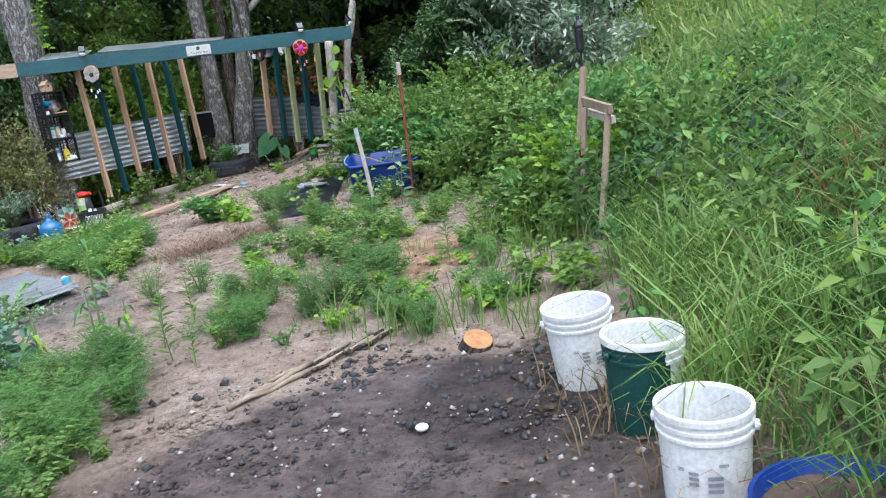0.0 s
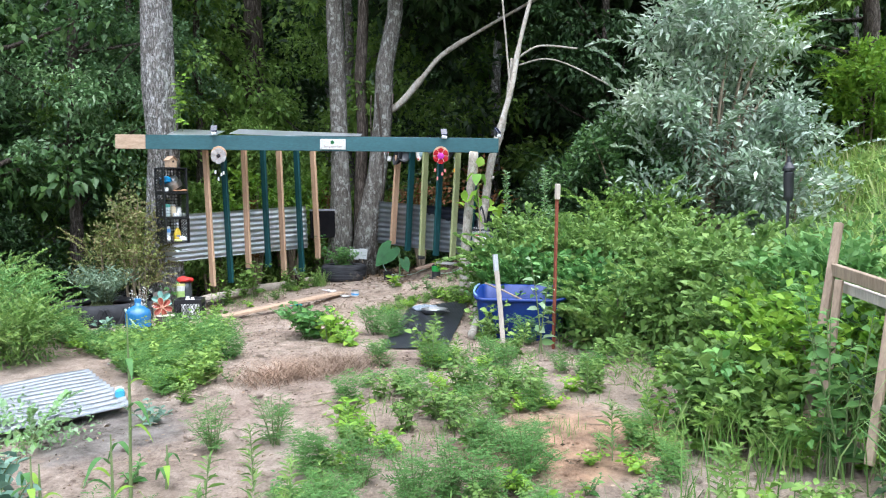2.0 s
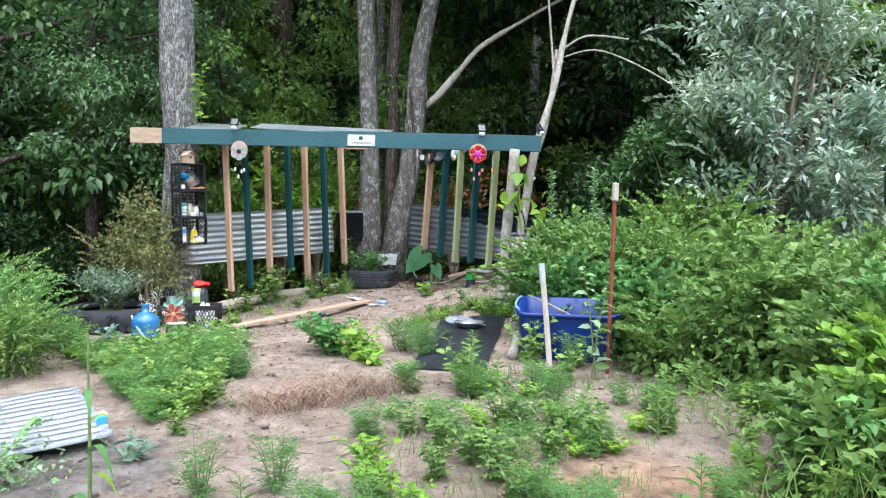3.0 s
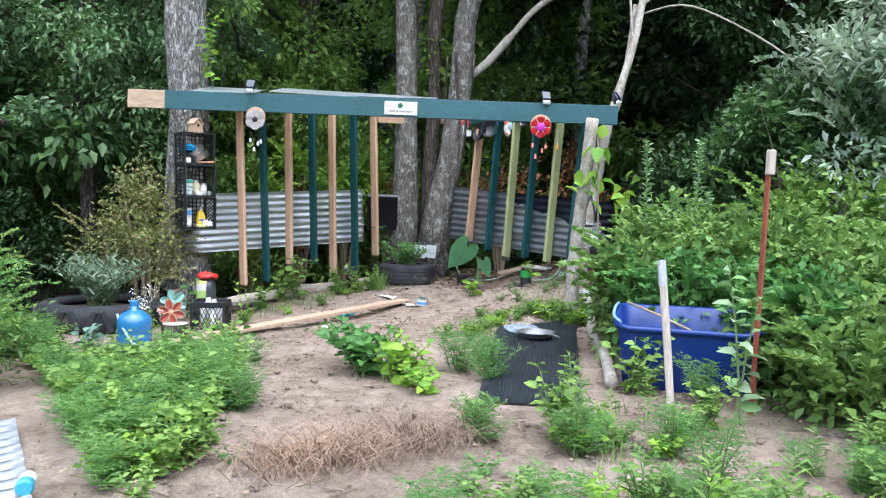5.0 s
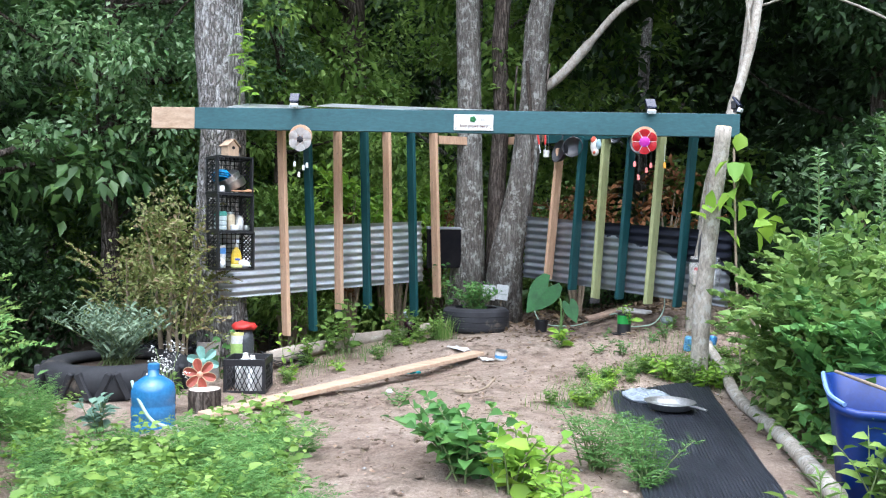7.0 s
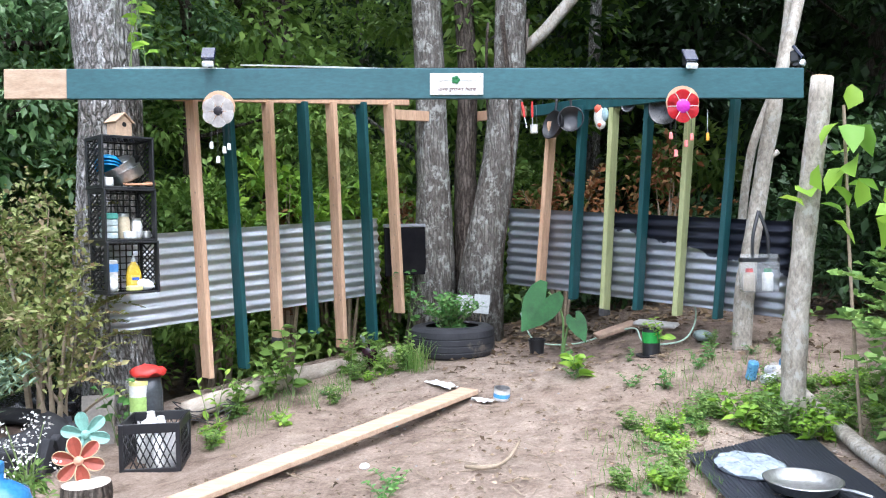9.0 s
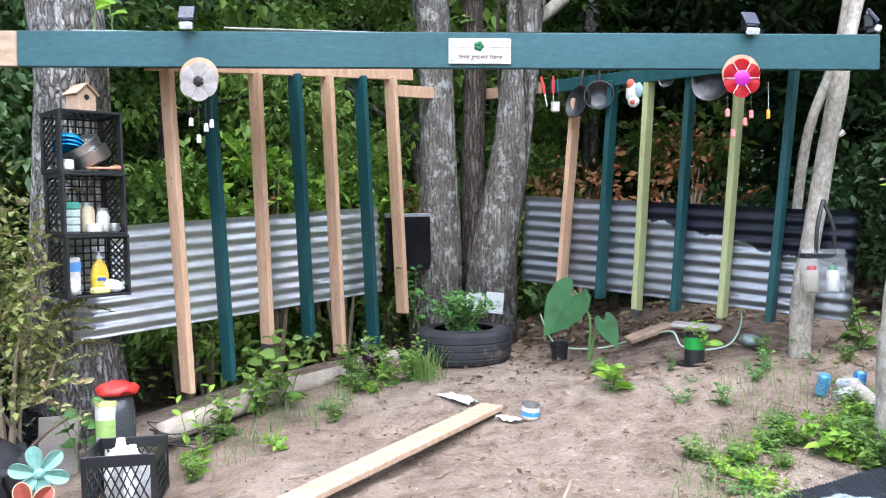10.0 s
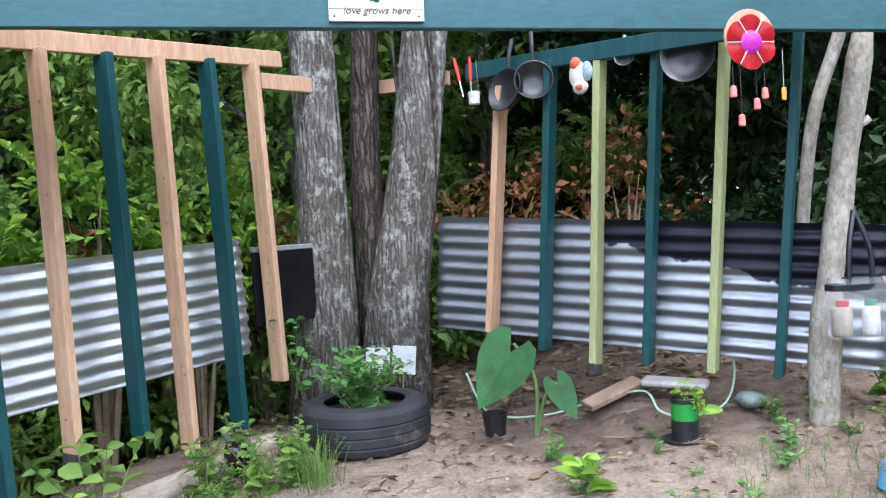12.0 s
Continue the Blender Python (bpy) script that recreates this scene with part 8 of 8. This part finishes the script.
part("stem", tube(bmesh.new(), spline([(0.05, 0.02, 0), (0.0, 0, h1 * 0.5), (-0.03, -0.02, h1)]), 0.008, 7), M_TWIG, sp_)
P, D = clump_points([(-0.02, -0.03, h1 - 0.05), (0.0, -0.02, h1 - 0.25), (-0.16, -0.04, h1 - 0.5), (0.1, 0.0, h1 - 0.45), (0.02, -0.05, h1 - 0.55), (0.2, 0.02, h1 - 0.42)], [0.07, 0.08, 0.12, 0.12, 0.12, 0.1], 4, 1.0)
L = 0.14 * RNG.uniform(0.8, 1.15, len(P))
link_mesh("foliage", leaf_mesh("foliage", P, D + RNG.normal(size=D.shape) * 0.3, L, L * 0.8, fine=True), M_YELLOW, sp_)
# vine on the trellis and tall weed beside it
bm, lm = stems_and_leaves(44, 9, 0.85, 0.22, 16, 0.1, 0.75, fine=True, radius=0.006)
plant("vine", "climbing vine with broad leaves on the trellis", 1.38, 6.05, [("stem", bm, M_STEM), ("foliage", lm, M_FEATHER)])
# dry spindly branch by the large tree
br = thing("dry_branch", "bare forked branch before the large tree", "branch", gz(-5.82, 11.12, -0.02))
for pts in (((0, 0, 0), (-0.06, 0, 0.25), (-0.02, 0, 0.5), (0.05, 0.0, 0.8)), ((-0.06, 0, 0.25), (-0.2, 0, 0.42), (-0.24, 0.02, 0.62)), ((-0.03, 0, 0.42), (0.1, 0, 0.5), (0.2, -0.02, 0.66)), ((-0.04, 0, 0.15), (0.12, -0.02, 0.28), (0.28, -0.03, 0.38))):
    part("twig", tube(bmesh.new(), spline(pts), [0.013 - 0.0006 * i for i in range(6 * (len(pts) - 1) + 1)], 7), M_TWIG, br)
bm, lm = stems_and_leaves(45, 6, 0.55, 0.2, 5, 0.12, 0.7, fine=True)
plant("sapling", "grape-like vine leaves before the large tree", -5.55, 11.25, [("stem", bm, M_STEM), ("foliage", lm, M_BEAN)])
# a spray of yellow leaves on the large tree
bm, lm = stems_and_leaves(46, 4, 0.9, 0.3, 12, 0.13, 0.55, fine=True)
plant("vine", "yellow-green creeper on the large tree", -5.72, 11.62, [("stem", bm, M_STEM), ("foliage", lm, M_YELLOW)], z=2.25)

weed_kind("goldenrod", "tall lance-leaved weeds on the bank", M_WEED, seed=51, stems=3, height=0.62, spread=0.12, per=26, leaf=0.1, width=0.2, up=0.35)
weed_kind("bank_broad", "tall broad-leaved weeds on the bank", M_BEAN, seed=52, stems=4, height=0.5, spread=0.16, per=12, leaf=0.1, width=0.55, up=0.2)
weed_kind("bank_pale", "pale-leaved weeds on the bank", M_PALELEAF, seed=53, stems=3, height=0.45, spread=0.14, per=12, leaf=0.075, width=0.45, up=0.2)
BR = random.Random(91)
for key, n in (("goldenrod", 120), ("bank_broad", 80), ("bank_pale", 26)):
    rows = []
    while len(rows) < n:
        x, y = BR.uniform(1.3, 5.0), BR.uniform(4.3, 10.5)
        if x > 2.0 - 0.1 * (y - 4) and noise.noise((x * 0.9, y * 0.9, n)) > -0.1:
            rows.append((x, y, BR.uniform(0.6, 1.25), BR.uniform(0, 6.283)))
    weed_bed(key, rows)
# withered brown stalks in the grass
tufts("dry_stalks", "withered brown stalks standing in the long grass", [(BR.uniform(2.35, 2.75), BR.uniform(4.35, 5.0)) for _ in range(16)], 14, 0.55, 0.012, 0.06, M_RUSTLEAF, 0.35)
# arching tufts, broad weeds and dry stems that break up the meadow's edge
MR = random.Random(77)
bank = [(x, y) for x, y in ((MR.uniform(1.2, 4.2), MR.uniform(3.2, 8.2)) for _ in range(260)) if x > 1.75 - 0.08 * max(0, y - 4)]
tufts("grass", "arching tufts of broad-bladed grass on the bank", bank[:90], 26, 0.55, 0.013, 0.09, M_GRASS, 0.75)
tufts("grass", "dark green clumps of coarse grass on the bank", bank[90:150], 30, 0.42, 0.011, 0.1, M_DARKBLADE, 0.7)
tufts("grass", "dry brown grass stems on the bank", bank[150:200], 12, 0.5, 0.006, 0.12, M_DRYBLADE, 0.5)
tufts("grass", "dead brown thatch at the meadow's foot", [(MR.uniform(1.2, 2.3), MR.uniform(3.2, 4.4)) for _ in range(36)] + [(MR.uniform(2.1, 2.8), MR.uniform(4.0, 5.4)) for _ in range(26)], 20, 0.2, 0.007, 0.1, M_DRYBLADE, 0.9)
c = np.array([(x, y, ground_z(x, y) + MR.uniform(0.1, 0.5)) for x, y in bank if y > 4.6 or x > 2.6 for _ in range(4)])
c[:, :2] += GR.normal(size=(len(c), 2)) * 0.25
P, D = clump_points(c, GR.uniform(0.06, 0.16, len(c)), 26, 1.2)
L = 0.05 * GR.uniform(0.5, 1.5, len(P))
for k, (mat_, text) in enumerate(((M_BEAN, "broad green weeds on the bank"), (M_SHADELEAF, "dark broad-leaved weeds on the bank"), (M_YELLOW, "yellow-green vine leaves on the bank"))):
    s = slice(k * len(P) // 3, (k + 1) * len(P) // 3) if k < 2 else slice(2 * len(P) // 3, 5 * len(P) // 6)
    tagged(link_mesh("bank_weeds", leaf_mesh("bank_weeds", P[s], D[s] + GR.normal(size=D[s].shape) * 0.4, L[s], L[s] * 0.6), mat_), text, "weeds", kind="stuff")
# white-flowered weed behind the water jug
wf = thing("flowering_weed", "airy weed with tiny white flowers", "plant", gz(-5.1, 10.0, -0.01))
tops = [Vector((MR.uniform(-0.14, 0.14), MR.uniform(-0.1, 0.1), MR.uniform(0.28, 0.5))) for _ in range(22)]
for q in tops[:9]:
    part("stem", tube(bmesh.new(), spline([(0, 0, 0), (q.x * 0.4, q.y * 0.4, q.z * 0.6), tuple(q)]), 0.0025, 5), M_STEM, wf)
P, D = clump_points(np.array([tuple(q) for q in tops]), np.full(len(tops), 0.035), 9, 1.0)
L = np.full(len(P), 0.016)
tagged(link_mesh("blossom", leaf_mesh("blossom", P, D, L, L * 0.9), plain("white_blossom", (0.7, 0.7, 0.66), 0.8), wf, "tiny white flowers"), kind="stuff")
P, D = clump_points(np.array([tuple(q * 0.5) for q in tops]), np.full(len(tops), 0.06), 9, 1.0)
L = np.full(len(P), 0.05)
tagged(link_mesh("foliage", leaf_mesh("foliage", P, D, L, L * 0.35), M_WEED, wf), kind="stuff")
# chips and dry bits over the bare soil
litter("wood_chips", "pale wood chips and straw on the bare soil", 1500, area(-3.9, 1.0, 4.6, 11.5), 0.022, M_PLANK, 21)
litter("leaf_litter", "small dark bits of leaf on the bare soil", 1600, area(-3.9, 1.0, 4.6, 12.2), 0.026, M_LITTER, 22)
